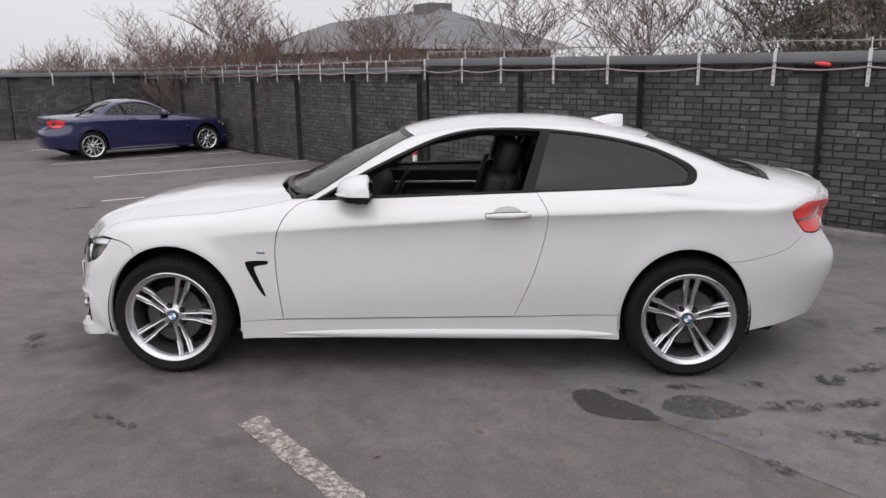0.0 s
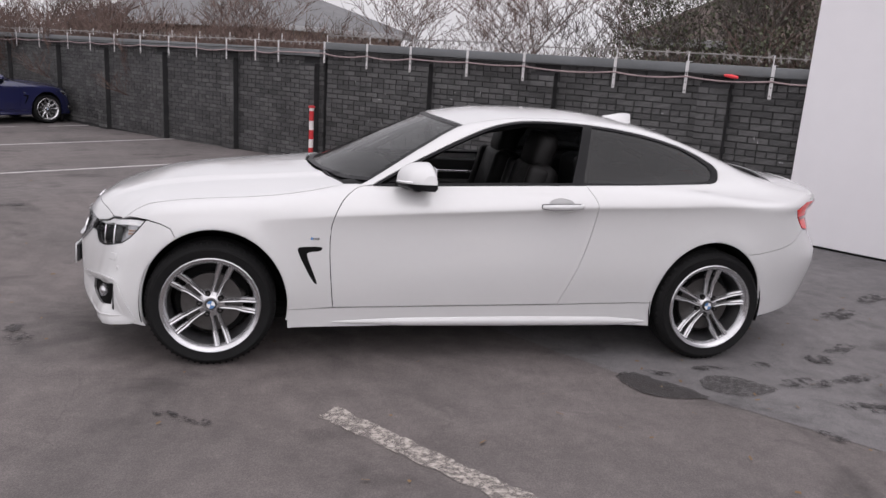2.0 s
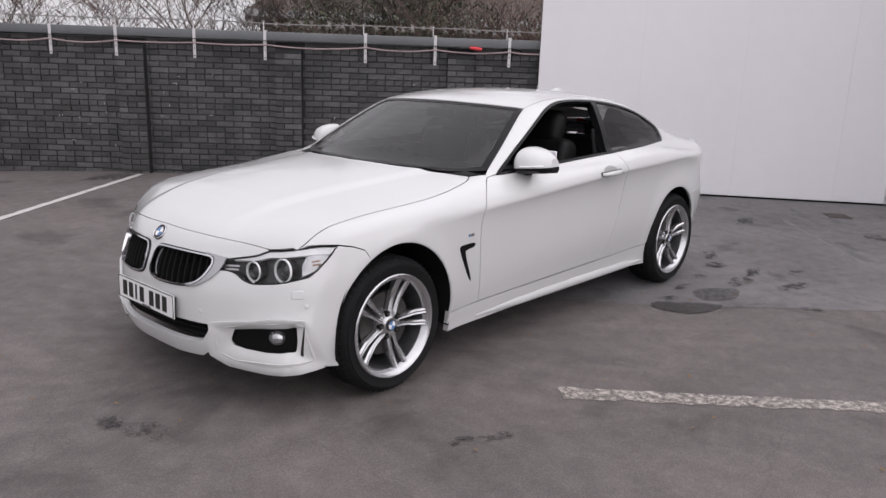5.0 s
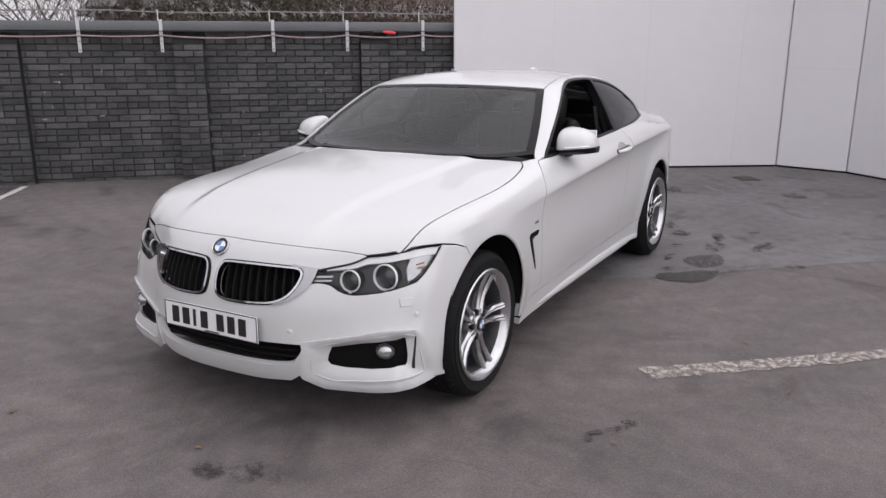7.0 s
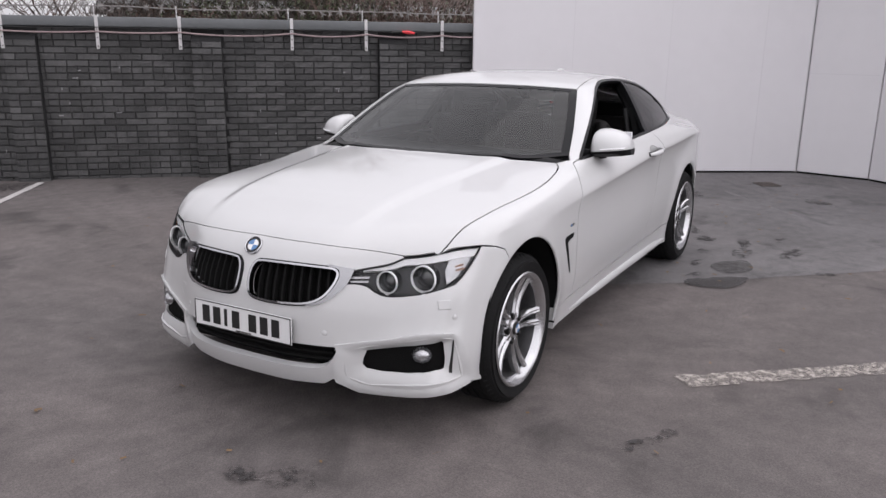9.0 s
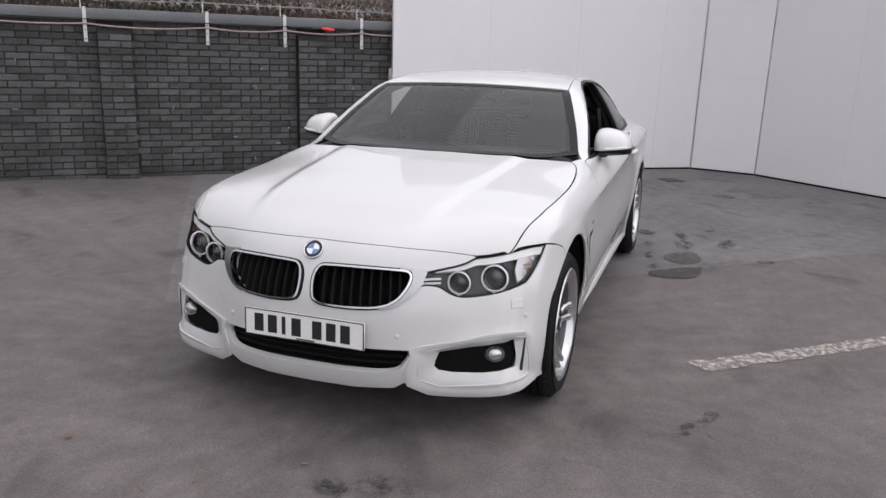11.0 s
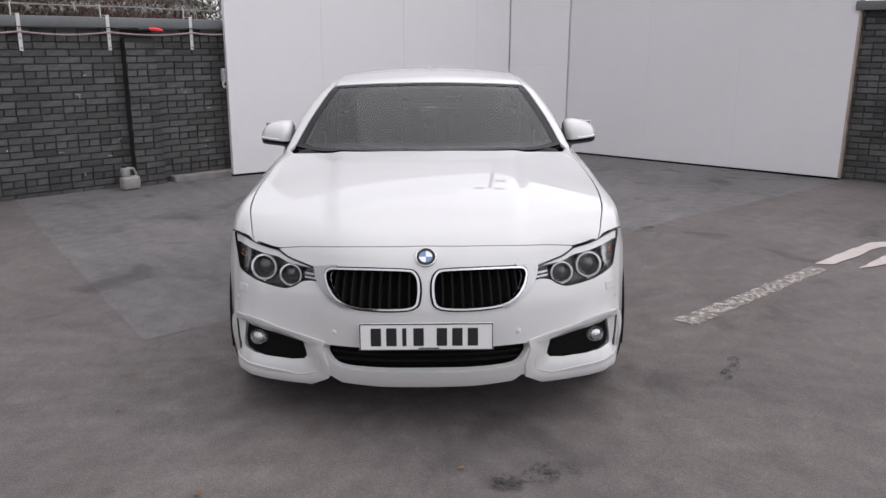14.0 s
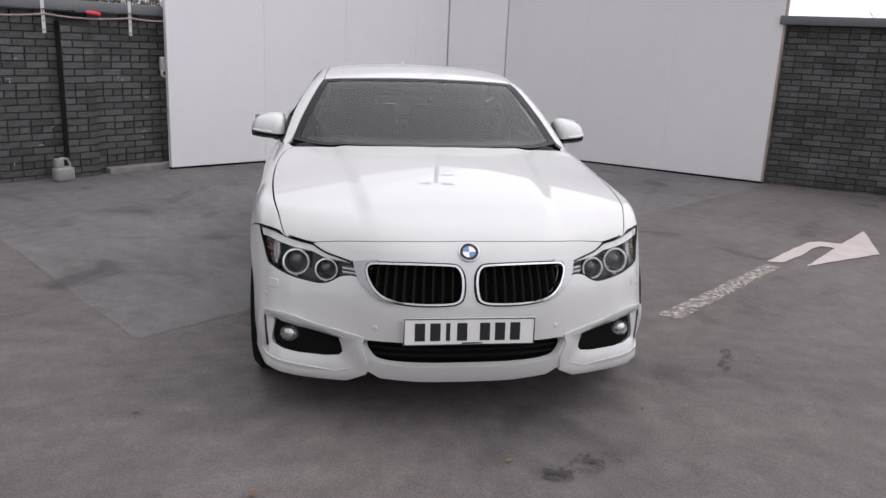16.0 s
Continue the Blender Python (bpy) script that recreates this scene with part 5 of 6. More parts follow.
def worn_paint(name, color, cover, grain=14, soft=0.04, fade=0.0, most=1.0):
    """Thin road paint that has flaked away in places."""
    m = mat(name, color, 0.7, vary=0.12, scale=6, bump=0.3, bump_scale=120)
    n, l = m.node_tree.nodes, m.node_tree.links
    b = n["Principled BSDF"]
    tc, t = n.new("ShaderNodeTexCoord"), n.new("ShaderNodeTexNoise")
    t.inputs["Scale"].default_value, t.inputs["Detail"].default_value, t.inputs["Roughness"].default_value = grain, 8, 0.75
    l.new(tc.outputs["Object"], t.inputs["Vector"])
    mr = n.new("ShaderNodeMapRange")
    mr.inputs["From Min"].default_value, mr.inputs["From Max"].default_value = cover, cover + soft
    mr.inputs["To Max"].default_value = most
    l.new(t.outputs["Fac"], mr.inputs["Value"])
    out = mr.outputs[0]
    if fade:
        sub, ln, fr, mu = n.new("ShaderNodeVectorMath"), n.new("ShaderNodeVectorMath"), n.new("ShaderNodeMapRange"), n.new("ShaderNodeMath")
        sub.operation, ln.operation, mu.operation = 'SUBTRACT', 'LENGTH', 'MULTIPLY'
        sub.inputs[1].default_value = (0.5, 0.5, 0.0)
        mk = n.new("ShaderNodeVectorMath")
        mk.operation = 'MULTIPLY'
        mk.inputs[1].default_value = (1, 1, 0)
        l.new(tc.outputs["Generated"], mk.inputs[0])
        l.new(mk.outputs[0], sub.inputs[0])
        l.new(sub.outputs[0], ln.inputs[0])
        fr.interpolation_type = 'SMOOTHSTEP'
        fr.inputs["From Min"].default_value, fr.inputs["From Max"].default_value = 0.12, 0.5
        fr.inputs["To Min"].default_value, fr.inputs["To Max"].default_value = fade, 0.0
        l.new(ln.outputs["Value"], fr.inputs["Value"])
        l.new(fr.outputs[0], mu.inputs[0])
        l.new(out, mu.inputs[1])
        out = mu.outputs[0]
    l.new(out, b.inputs["Alpha"])
    return m


ASPHALT = asphalt("worn_asphalt", (0.106, 0.0975, 0.0965), 0.60, (1.08, 0.98, 0.93, 1))
CONCRETE = asphalt("smooth_tarmac_patch", (0.126, 0.122, 0.124), 0.58, (1.04, 1.0, 0.98, 1))
BRICK = mat("black_painted_brick", (0.060, 0.059, 0.059), 0.5, vary=0.6, scale=2.6, bump=1.0, bump_scale=45, island=0.42)
MORTAR = mat("black_painted_mortar", (0.020, 0.020, 0.021), 0.75, vary=0.3, scale=6, bump=0.4)
COPING = mat("grey_painted_coping", (0.125, 0.132, 0.136), 0.5, vary=0.15, scale=2)
GALV = mat("galvanised_steel", (0.58, 0.57, 0.57), 0.5, metal=0.15, vary=0.15, scale=25)
WHITEWALL = mat("white_painted_panel", (0.74, 0.725, 0.745), 0.55, vary=0.03, scale=0.6, bump=0.05, bump_scale=8)
SEAM = mat("panel_joint_grey", (0.69, 0.678, 0.695), 0.6)
EDGE = mat("panel_edge_grey", (0.56, 0.55, 0.56), 0.6)
LINEPAINT = worn_paint("worn_line_paint", (0.42, 0.38, 0.345), 0.37, 24, 0.26)
ARROWPAINT = worn_paint("arrow_paint", (0.50, 0.44, 0.42), 0.28)
BAYPAINT = worn_paint("bay_line_paint", (0.52, 0.50, 0.49), 0.36)
WET = worn_paint("damp_tarmac", (0.044, 0.040, 0.040), 0.30, 30, 0.12, most=0.74)
STAIN = worn_paint("oil_stain", (0.038, 0.034, 0.034), 0.47, 16, 0.09, 0.95)
STAIN2 = worn_paint("damp_stain", (0.055, 0.051, 0.050), 0.36, 34, 0.16, most=0.55)

n_g = 140
lin_g = np.linspace(-1, 1, n_g)
gx = np.sign(lin_g) * np.abs(lin_g) ** 3.2 * 900 - 1.0
gy = np.sign(lin_g) * np.abs(lin_g) ** 3.2 * 900 + 6.0
GX, GY = np.meshgrid(gx, gy)
GZ = ground_z(GX, GY)
verts = np.stack([GX.ravel(), GY.ravel(), GZ.ravel()], 1).tolist()
faces = [(j * n_g + i, j * n_g + i + 1, (j + 1) * n_g + i + 1, (j + 1) * n_g + i) for j in range(n_g - 1) for i in range(n_g - 1)]
ground = part("ground", (verts, [], faces), ASPHALT)
tagged(ground, "worn grey asphalt yard with dark stains", "ground", kind="structure")


def sheet(name, outline, material, lift, label, category, h=0.25, kind="structure", group=""):
    v, f, _ = fill(outline, [], h)
    p = [(x, y, gz(x, y) + lift) for x, y in v]
    f = [tuple(int(i) for i in t) for t in f]
    a, b, c = (Vector((*v[i], 0)) for i in f[0])
    if (b - a).cross(c - a).z < 0:
        f = [t[::-1] for t in f]
    ob = part(name, (p, [], f), material)
    return tagged(ob, label, category, group, kind)


def ragged(outline, amount, h, seed):
    rnd = np.random.RandomState(seed)
    q = resample(outline, h)
    return [tuple(p + rnd.uniform(-amount, amount, 2)) for p in q]


slab = [(0.22, 1.52), (2.19, 2.90), (4.07, 4.20), (5.6, 2.62), (5.75, 2.35), (8.1, -1.15), (8.0, -2.0), (5.45, -4.95), (3.3, -2.27), (2.16, -1.07), (0.74, 0.91)]
sheet("pavement", ragged(slab, 0.008, 0.12, 1), CONCRETE, 0.002, "lighter grey smooth resurfaced yard patch", "pavement")
sheet("pavement_seam", ragged([(6.05, -0.605), (4.52, -1.905), (4.54, -1.93), (6.07, -0.63)], 0.012, 0.04, 2), mat("joint_sealant", (0.158, 0.153, 0.155), 0.8, vary=0.3, scale=5), 0.004, "pale straight joint across the yard patch", "pavement joint")

sheet("worn_line", ragged([(0.568, -1.445), (0.483, -1.550), (1.640, -2.885), (1.705, -2.795)], 0.013, 0.03, 3), LINEPAINT, 0.006, "worn flaking white painted line on asphalt", "road marking", h=0.06)
arrow = [(1.79, -2.86), (2.13, -3.24), (2.44, -3.62), (2.47, -3.75), (2.39, -3.90), (2.90, -4.48), (2.05, -4.02), (1.67, -3.12), (2.24, -3.74), (2.29, -3.66), (2.26, -3.57), (2.0, -3.28), (1.77, -2.99)]
sheet("turn_arrow", ragged(arrow, 0.006, 0.06, 4), ARROWPAINT, 0.006, "faded white painted turning arrow on asphalt", "road marking", h=0.08)
for k, (a, b) in enumerate((((-7.09, 10.88), (-3.32, 13.83)), ((-4.90, 8.23), (-1.49, 10.93)), ((-3.35, 5.22), (0.42, 7.90)), ((-0.85, 3.66), (2.13, 5.92)), ((-9.12, 13.83), (-5.46, 16.58)))):
    a, b = Vector(a), Vector(b)
    d = (b - a).normalized()
    n = Vector((-d.y, d.x)) * 0.04
    q = ragged([tuple(a + n), tuple(b + n), tuple(b - n), tuple(a - n)], 0.006, 0.12, 10 + k)
    sheet("bay_line", q, BAYPAINT, 0.006, "thin worn white parking bay line", "road marking", h=0.2, group="parking bay lines")

damp_a = [(2.146, -1.14), (2.233, -1.10), (2.309, -1.14), (2.371, -1.215), (2.449, -1.29), (2.547, -1.45), (2.41, -1.455), (2.291, -1.43), (2.198, -1.37), (2.164, -1.26)]
sheet("damp_patch", ragged(spline(damp_a, 5, True), 0.012, 0.02, 21), WET, 0.009, "dark damp patch on the tarmac", "wet patch", h=0.1)
damp_b = [(2.612, -1.24), (2.718, -1.17), (2.854, -1.195), (2.937, -1.275), (3.015, -1.36), (2.914, -1.425), (2.756, -1.445), (2.656, -1.41), (2.582, -1.325)]
sheet("damp_patch", ragged(spline(damp_b, 5, True), 0.008, 0.03, 22), STAIN2, 0.009, "dark damp patch on the tarmac", "wet patch", h=0.1)
rs_rnd = np.random.RandomState(5)
for k, (x, y, a, b, ang) in enumerate(((-1.12, -0.49, 0.10, 0.13, 0.4), (-1.19, -0.30, 0.06, 0.13, 0.1), (-0.16, -1.52, 0.18, 0.03, -0.58), (-0.05, -1.58, 0.08, 0.035, -0.5), (2.95, -1.93, 0.11, 0.045, -0.8), (3.25, -1.30, 0.22, 0.08, 0.2), (3.42, -1.62, 0.24, 0.07, -0.3), (3.55, -0.95, 0.16, 0.09, 0.4), (2.75, -1.06, 0.14, 0.04, -0.1), (2.42, -1.12, 0.12, 0.04, -0.5), (3.15, -1.02, 0.13, 0.05, 0.3), (3.9, -0.75, 0.28, 0.06, 0.5), (4.4, -0.1, 0.3, 0.09, 0.6), (5.0, 0.3, 0.35, 0.08, 0.5), (3.6, -1.25, 0.22, 0.06, 0.3), (5.6, -0.4, 0.3, 0.1, 0.4), (3.9, -1.5, 0.16, 0.05, -0.2), (5.9, -1.6, 0.35, 0.1, 0.9), (-2.3, 3.2, 0.25, 0.06, 0.5), (-3.4, 4.6, 0.3, 0.05, 0.4), (-0.6, 5.6, 0.4, 0.12, 0.6), (1.7, 5.9, 0.45, 0.16, 0.5), (0.6, 6.3, 0.3, 0.1, 0.6), (-1.7, 7.9, 0.4, 0.1, 0.5))):
    pts = []
    for i in range(18):
        t = 2 * math.pi * i / 18
        r = 1 + rs_rnd.uniform(-0.35, 0.3)
        u, v = a * r * math.cos(t), b * r * math.sin(t)
        pts.append((x + u * math.cos(ang) - v * math.sin(ang), y + u * math.sin(ang) + v * math.cos(ang)))
    sheet("oil_stain", spline(pts, 3, True), STAIN, 0.0085, "small dark oily stain on the tarmac", "stain", h=0.1, group="stains on the yard")

# walls: the bricks come at the end of the file
WALL_H = 1.72
COPE = 0.105


def wall_matrix(a, b, za, zb):
    a, b = Vector((*a, 0)), Vector((*b, 0))
    d = (b - a).normalized()
    length = (b - a).length
    return Matrix(((d.x, -d.y, 0, a.x), (d.y, d.x, 0, a.y), ((zb - za) / length, 0, 1, za), (0, 0, 0, 1))), length


def brick_wall(name, a, b, za, zb, label, piers, rise=0.0):
    """Mortar core, piers and a coping; local x runs along the face, y into the wall."""
    m, length = wall_matrix(a, b, za + rise, zb + rise)
    bm = bmesh.new()
    add_box(bm, (length / 2, 0.115, WALL_H / 2 - 0.2), (length, 0.215, WALL_H + 0.4))
    for u in piers:
        add_box(bm, (u - 0.165, 0.0, WALL_H / 2 - 0.245), (0.33, 0.19, WALL_H + 0.28))
    ob = part(name, bm, MORTAR, smooth=0)
    ob.matrix_world = m
    tagged(ob, label, "wall", kind="structure")
    bm = bmesh.new()
    add_box(bm, (length / 2, 0.065, WALL_H + COPE / 2), (length, 0.34, COPE), 0.01, seg=2)
    cp = part("coping", bm, COPING)
    cp.matrix_world = m
    tagged(cp, "grey painted wall coping", "coping", kind="structure")
    return ob, m, length


PIERS_N = [1.98, 3.91, 6.05]
PIERS_F = [1.5, 3.6, 6.2, 8.35, 10.55, 12.78, 14.86]
wall_near, NM, N_LEN = brick_wall("wall_back", (0.97, 7.44), (5.83, 2.37), -0.04, 0.0, "black painted brick boundary wall with piers", PIERS_N)
wall_far, FM, F_LEN = brick_wall("wall_back_far", (-8.39, 19.18), (0.93, 7.46), -0.27, -0.04, "black painted brick boundary wall with piers", PIERS_F)
wall_left, LM, L_LEN = brick_wall("wall_left", (-19.8, 8.2), (-8.40, 19.17), -0.27, -0.27, "black painted brick boundary wall with piers", [14.6, 12.4, 10.2])
wall_right, RM, R_LEN = brick_wall("wall_right", (5.63, -4.90), (4.1, -7.28), 0.0, 0.0, "black painted brick boundary wall", [2.2], 0.24)


# white panels
def panel_wall(name, a, b, top, label, seams=(), rail=None):
    m, length = wall_matrix(a, b, 0, 0)
    ob = part(name, box((length / 2, 0.03, top / 2 + 0.0125), (length, 0.06, top - 0.025), 0.004), WHITEWALL)
    ob.matrix_world = m
    tagged(ob, label, "wall", kind="structure")
    # the shade in the gap below the panels is a solid dark strip
    part("base_strip", box((length / 2, 0.032, 0.016), (length, 0.05, 0.03)), DARK, ob, "dark strip standing for the shaded gap under the panels")
    for u in seams:
        part("joint", box((u, -0.0005, top / 2 + 0.02), (0.006, 0.004, top - 0.05)), EDGE if u < 0.1 or u > length - 0.1 else SEAM, ob)
    if rail:
        part("joint", box((length / 2, -0.0005, rail), (length - 0.02, 0.004, 0.008)), SEAM, ob)
    return ob, m


pw1, P1M = panel_wall("wall_white_a", (5.56, 2.36), (8.03, -1.13), 4.0, "tall white painted panel wall", (1.23, 2.44, 3.66, 4.265))
pw2, P2M = panel_wall("wall_white_b", (8.03, -1.14), (7.88, -1.97), 4.0, "narrow white painted wall panel", (), 1.27)
pw3, P3M = panel_wall("wall_white_c", (7.875, -1.98), (5.54, -4.90), 4.0, "tall white painted panel wall", (0.006, 1.22, 2.44))
# unseen backing added behind the corner joints to stop sky showing through
for u in (0.0, 0.845):
    part("corner_batten", box((u, 0.10, 2.0), (0.26, 0.05, 3.96), 0.003), WHITEWALL, pw2)
part("edge_post", box((3.745, 0.05, 2.0), (0.03, 0.10, 3.96), 0.004), mat("raw_timber_edge", (0.36, 0.29, 0.25), 0.7, vary=0.2, scale=5), pw3, "pale timber edge of the panel")


# ---------------- things along the walls ----------------
def strip_bracket(m, u, z0, post):
    """A slotted steel strip bolted over the coping, with a thin post for the spikes above."""
    t = thing("wall_bracket", "slotted galvanised steel bracket bolted over the wall coping", "bracket", m @ Matrix.Translation((u, -0.105, 0)), "brackets along the wall")
    top = WALL_H + COPE
    part("strip", box((0, -0.004, (z0 + top) / 2), (0.036, 0.006, top - z0), 0.002), GALV, t)
    for z in (z0 + 0.03, z0 + 0.12, z0 + 0.21):
        part("bolt", moved(lathe([(0.0, -0.012), (0.006, -0.012), (0.008, -0.006)], 8), Matrix.Translation((0, 0, z))), DISC, t)
    part("top_arm", box((0, 0.05, top + 0.003), (0.036, 0.11, 0.005), 0.001), GALV, t)
    if post:
        part("post", tube([(-0.03, 0.09, top - 0.02), (-0.03, 0.09, top + 0.11)], 0.007, 6), GALV, t)
    return t


NEAR_U = [0.03, 0.87, 1.66, 2.61, 3.47, 4.70, 5.56, 6.48]
FAR_U = [14.0, 13.4, 12.6, 11.7, 10.8, 9.8, 8.8, 7.8, 6.8, 5.4, 4.2, 3.0, 1.8, 0.6]
for k, u in enumerate(NEAR_U):
    strip_bracket(NM, u, 1.475 if k != 0 else 1.52, True)
for u in FAR_U:
    strip_bracket(FM, u, 1.49, True)
for u in (14.9, 13.2, 11.6, 10.0):
    strip_bracket(LM, u, 1.49, True)

HOSE = mat("pinkish_grey_hose", (0.33, 0.25, 0.25), 0.55, vary=0.2, scale=12)
CABLE = mat("dark_cable", (0.03, 0.03, 0.03), 0.6)


def draped(m, us, z, sag, seed, off=-0.125):
    rnd = random.Random(seed)
    pts = []
    for a, b in zip(us, us[1:]):
        s = sag * rnd.uniform(0.4, 1.3)
        for k in range(8):
            t = k / 8
            pts.append(m @ Vector((a + (b - a) * t, off, z - s * 4 * t * (1 - t))))
    pts.append(m @ Vector((us[-1], off, z)))
    return pts


hose_path = draped(FM, sorted(FAR_U), 1.655, 0.03, 1) + draped(NM, NEAR_U + [7.0], 1.66, 0.028, 2)
hose = part("hose", tube(hose_path, 0.009, 6), HOSE)
tagged(hose, "pinkish-grey hose slung along the wall brackets", "hose")
cable_path = draped(FM, sorted(FAR_U), 1.70, 0.012, 3, -0.115) + draped(NM, NEAR_U + [7.0], 1.705, 0.014, 4, -0.115)
tagged(part("cable", tube(cable_path, 0.005, 5), CABLE), "thin dark cable slung along the wall brackets", "cable")
tagged(part("cable", tube(draped(LM, [0, 3, 6, 9, 11.6, 13.2, 15.4], 1.60, 0.12, 5, -0.12), 0.008, 5), CABLE), "dark cable sagging along the far wall", "cable")
rag = part("red_tape", tube([NM @ Vector((5.98, -0.13, 1.697)), NM @ Vector((6.05, -0.135, 1.692)), NM @ Vector((6.13, -0.135, 1.682))], 0.02, 8, radii=[0.012, 0.022, 0.015]), mat("red_tape", (0.75, 0.05, 0.06), 0.5))
tagged(rag, "red tape wrapped round a hose joint", "tape")
tagged(part("cable_joint", tube([NM @ Vector((5.86, -0.13, 1.693)), NM @ Vector((5.98, -0.13, 1.697))], 0.016, 8), CABLE), "black taped cable joint", "cable")


def spikes(m, length, seed, name="wall_spikes"):
    """A strand of barbed anti-climb wire on thin posts above the coping, its barbs crossed like stars."""
    rnd = random.Random(seed)
    vs, fs = [], []
    z0 = WALL_H + COPE + 0.105
    u = 0.05
    while u < length:
        size = rnd.choice((0.035, 0.05, 0.06, 0.07))
        tilt = rnd.uniform(-0.4, 0.4)
        p = Vector((u, -0.015 + rnd.uniform(-0.02, 0.02), z0 - 0.004 + rnd.uniform(-0.02, 0.012)))
        for k in range(3 if size > 0.04 else 2):
            a = tilt + (0.9, -0.9, 1.6)[k] + rnd.uniform(-0.25, 0.25)
            d = Vector((math.cos(a), rnd.uniform(-0.5, 0.5), math.sin(a))).normalized() * size
            s = Vector((-d.z, 0.3 * size, d.x)).normalized() * 0.008
            o = len(vs)
            vs += [p - d, p - d * 0.3 + s, p + d * 0.3 + s, p + d, p + d * 0.3 - s, p - d * 0.3 - s]
            fs.append(tuple(range(o, o + 6)))
        u += rnd.uniform(0.07, 0.17)
    g = tube([(0.0, -0.015, z0)] + [(length * t / 12, -0.015, z0 + rnd.uniform(-0.012, 0.012)) for t in range(1, 12)] + [(length, -0.015, z0)], 0.007, 6)
    o = len(vs)
    vs += list(g[0])
    fs += [tuple(i + o for i in f) for f in g[2]]
    ob = part(name, (vs, [], fs), WIRE, smooth=0)
    ob.matrix_world = m
    return tagged(ob, "dull grey barbed anti-climb wire along the wall top", "barbed wire", kind="stuff")


WIRE = mat("dull_grey_wire", (0.24, 0.225, 0.215), 0.6, vary=0.25, scale=6)
spikes(NM, N_LEN, 11)
spikes(FM, F_LEN, 12)
spikes(LM, L_LEN, 13)

# striped pole by the wall
REDP, WHITEP = mat("pole_red", (0.50, 0.03, 0.035), 0.4, vary=0.15, scale=10), mat("pole_white", (0.66, 0.64, 0.63), 0.45, vary=0.1, scale=10)
pole = thing("striped_pole", "red and white banded marker pole standing by the wall", "pole", Matrix.Translation((0.74, 7.30, gz(0.74, 7.30))))
hts = [0.0, 0.10, 0.24, 0.37, 0.51, 0.65, 0.80, 0.86]
for k in range(7):
    part("band", moved(lathe([(0.036, hts[k]), (0.036, hts[k + 1])], 16, 'Z'), Matrix.Identity(4)), WHITEP if k % 2 == 0 else REDP, pole)
part("cap", lathe([(0.0, 0.885), (0.03, 0.88), (0.05, 0.87), (0.05, 0.845), (0.036, 0.84)], 16, 'Z'), REDP, pole)
part("foot", lathe([(0.0, 0.03), (0.06, 0.028), (0.12, 0.008), (0.125, 0.0)], 20, 'Z'), PLASTIC, pole)

# jug and kerb at the foot of the wall
JUG = mat("milky_plastic", (0.27, 0.265, 0.255), 0.45, vary=0.15, scale=20)
jug = thing("plastic_jug", "empty grey plastic jug with a carrying handle by the wall", "jug", Matrix.Translation((4.69, 3.26, 0.0)) @ Matrix.Rotation(radians(-40), 4, 'Z'))
bm = bmesh.new()
add_box(bm, (0.0, 0, 0.075), (0.20, 0.12, 0.15), 0.03, seg=2)
part("body", bm, JUG, jug, smooth=60)
bm = bmesh.new()
add_box(bm, (-0.045, 0, 0.19), (0.09, 0.085, 0.12), 0.028, seg=2)
part("neck", bm, JUG, jug, smooth=60)
part("handle", tube([(-0.02, 0, 0.235), (0.05, 0, 0.225), (0.075, 0, 0.17), (0.07, 0, 0.13)], 0.014, 8), JUG, jug)
part("cap", moved(lathe([(0.0, 0.30), (0.024, 0.298), (0.025, 0.26)], 16, 'Z'), Matrix.Translation((-0.05, 0, -0.03))), PLASTIC, jug)
kerb = part("kerb", box((6.55, -0.06, 0.045), (0.80, 0.13, 0.09), 0.012), mat("weathered_kerb", (0.20, 0.19, 0.185), 0.85, vary=0.35, scale=8, bump=0.4))
kerb.matrix_world = NM
tagged(kerb, "low weathered concrete kerb along the wall foot", "kerb", kind="structure")
pipe = thing("wall_fitting", "grey metal pipe fitting on the wall end", "fitting", NM @ Matrix.Translation((6.88, -0.05, 0.0)))
part("bracket", box((0, 0, 1.18), (0.05, 0.06, 0.16), 0.012), GALV, pipe)
part("ring", moved(lathe([(0.035, -0.012), (0.05, 0.0), (0.035, 0.012), (0.022, 0.0)], 20, 'Y', True), Matrix.Translation((0, -0.04, 1.08))), GALV, pipe)
# drain cover
drain = thing("drain_cover", "small square rusty drain cover set in the yard", "drain cover", Matrix.Translation((6.80, -0.96, 0.006)) @ Matrix.Rotation(radians(35), 4, 'Z'))
RUST = mat("rusty_iron", (0.10, 0.085, 0.078), 0.7, metal=0.3, vary=0.4, scale=20)
part("frame", box((0, 0, 0.002), (0.24, 0.24, 0.01), 0.002), RUST, drain)
for k in range(6):
    part("bar", box((-0.09 + 0.036 * k, 0, 0.009), (0.018, 0.19, 0.008), 0.002), RUST, drain)
# litter on the tarmac
LEAF = mat("dry_leaf", (0.16, 0.10, 0.05), 0.8, vary=0.3)
rnd = random.Random(8)
vs, fs = [], []
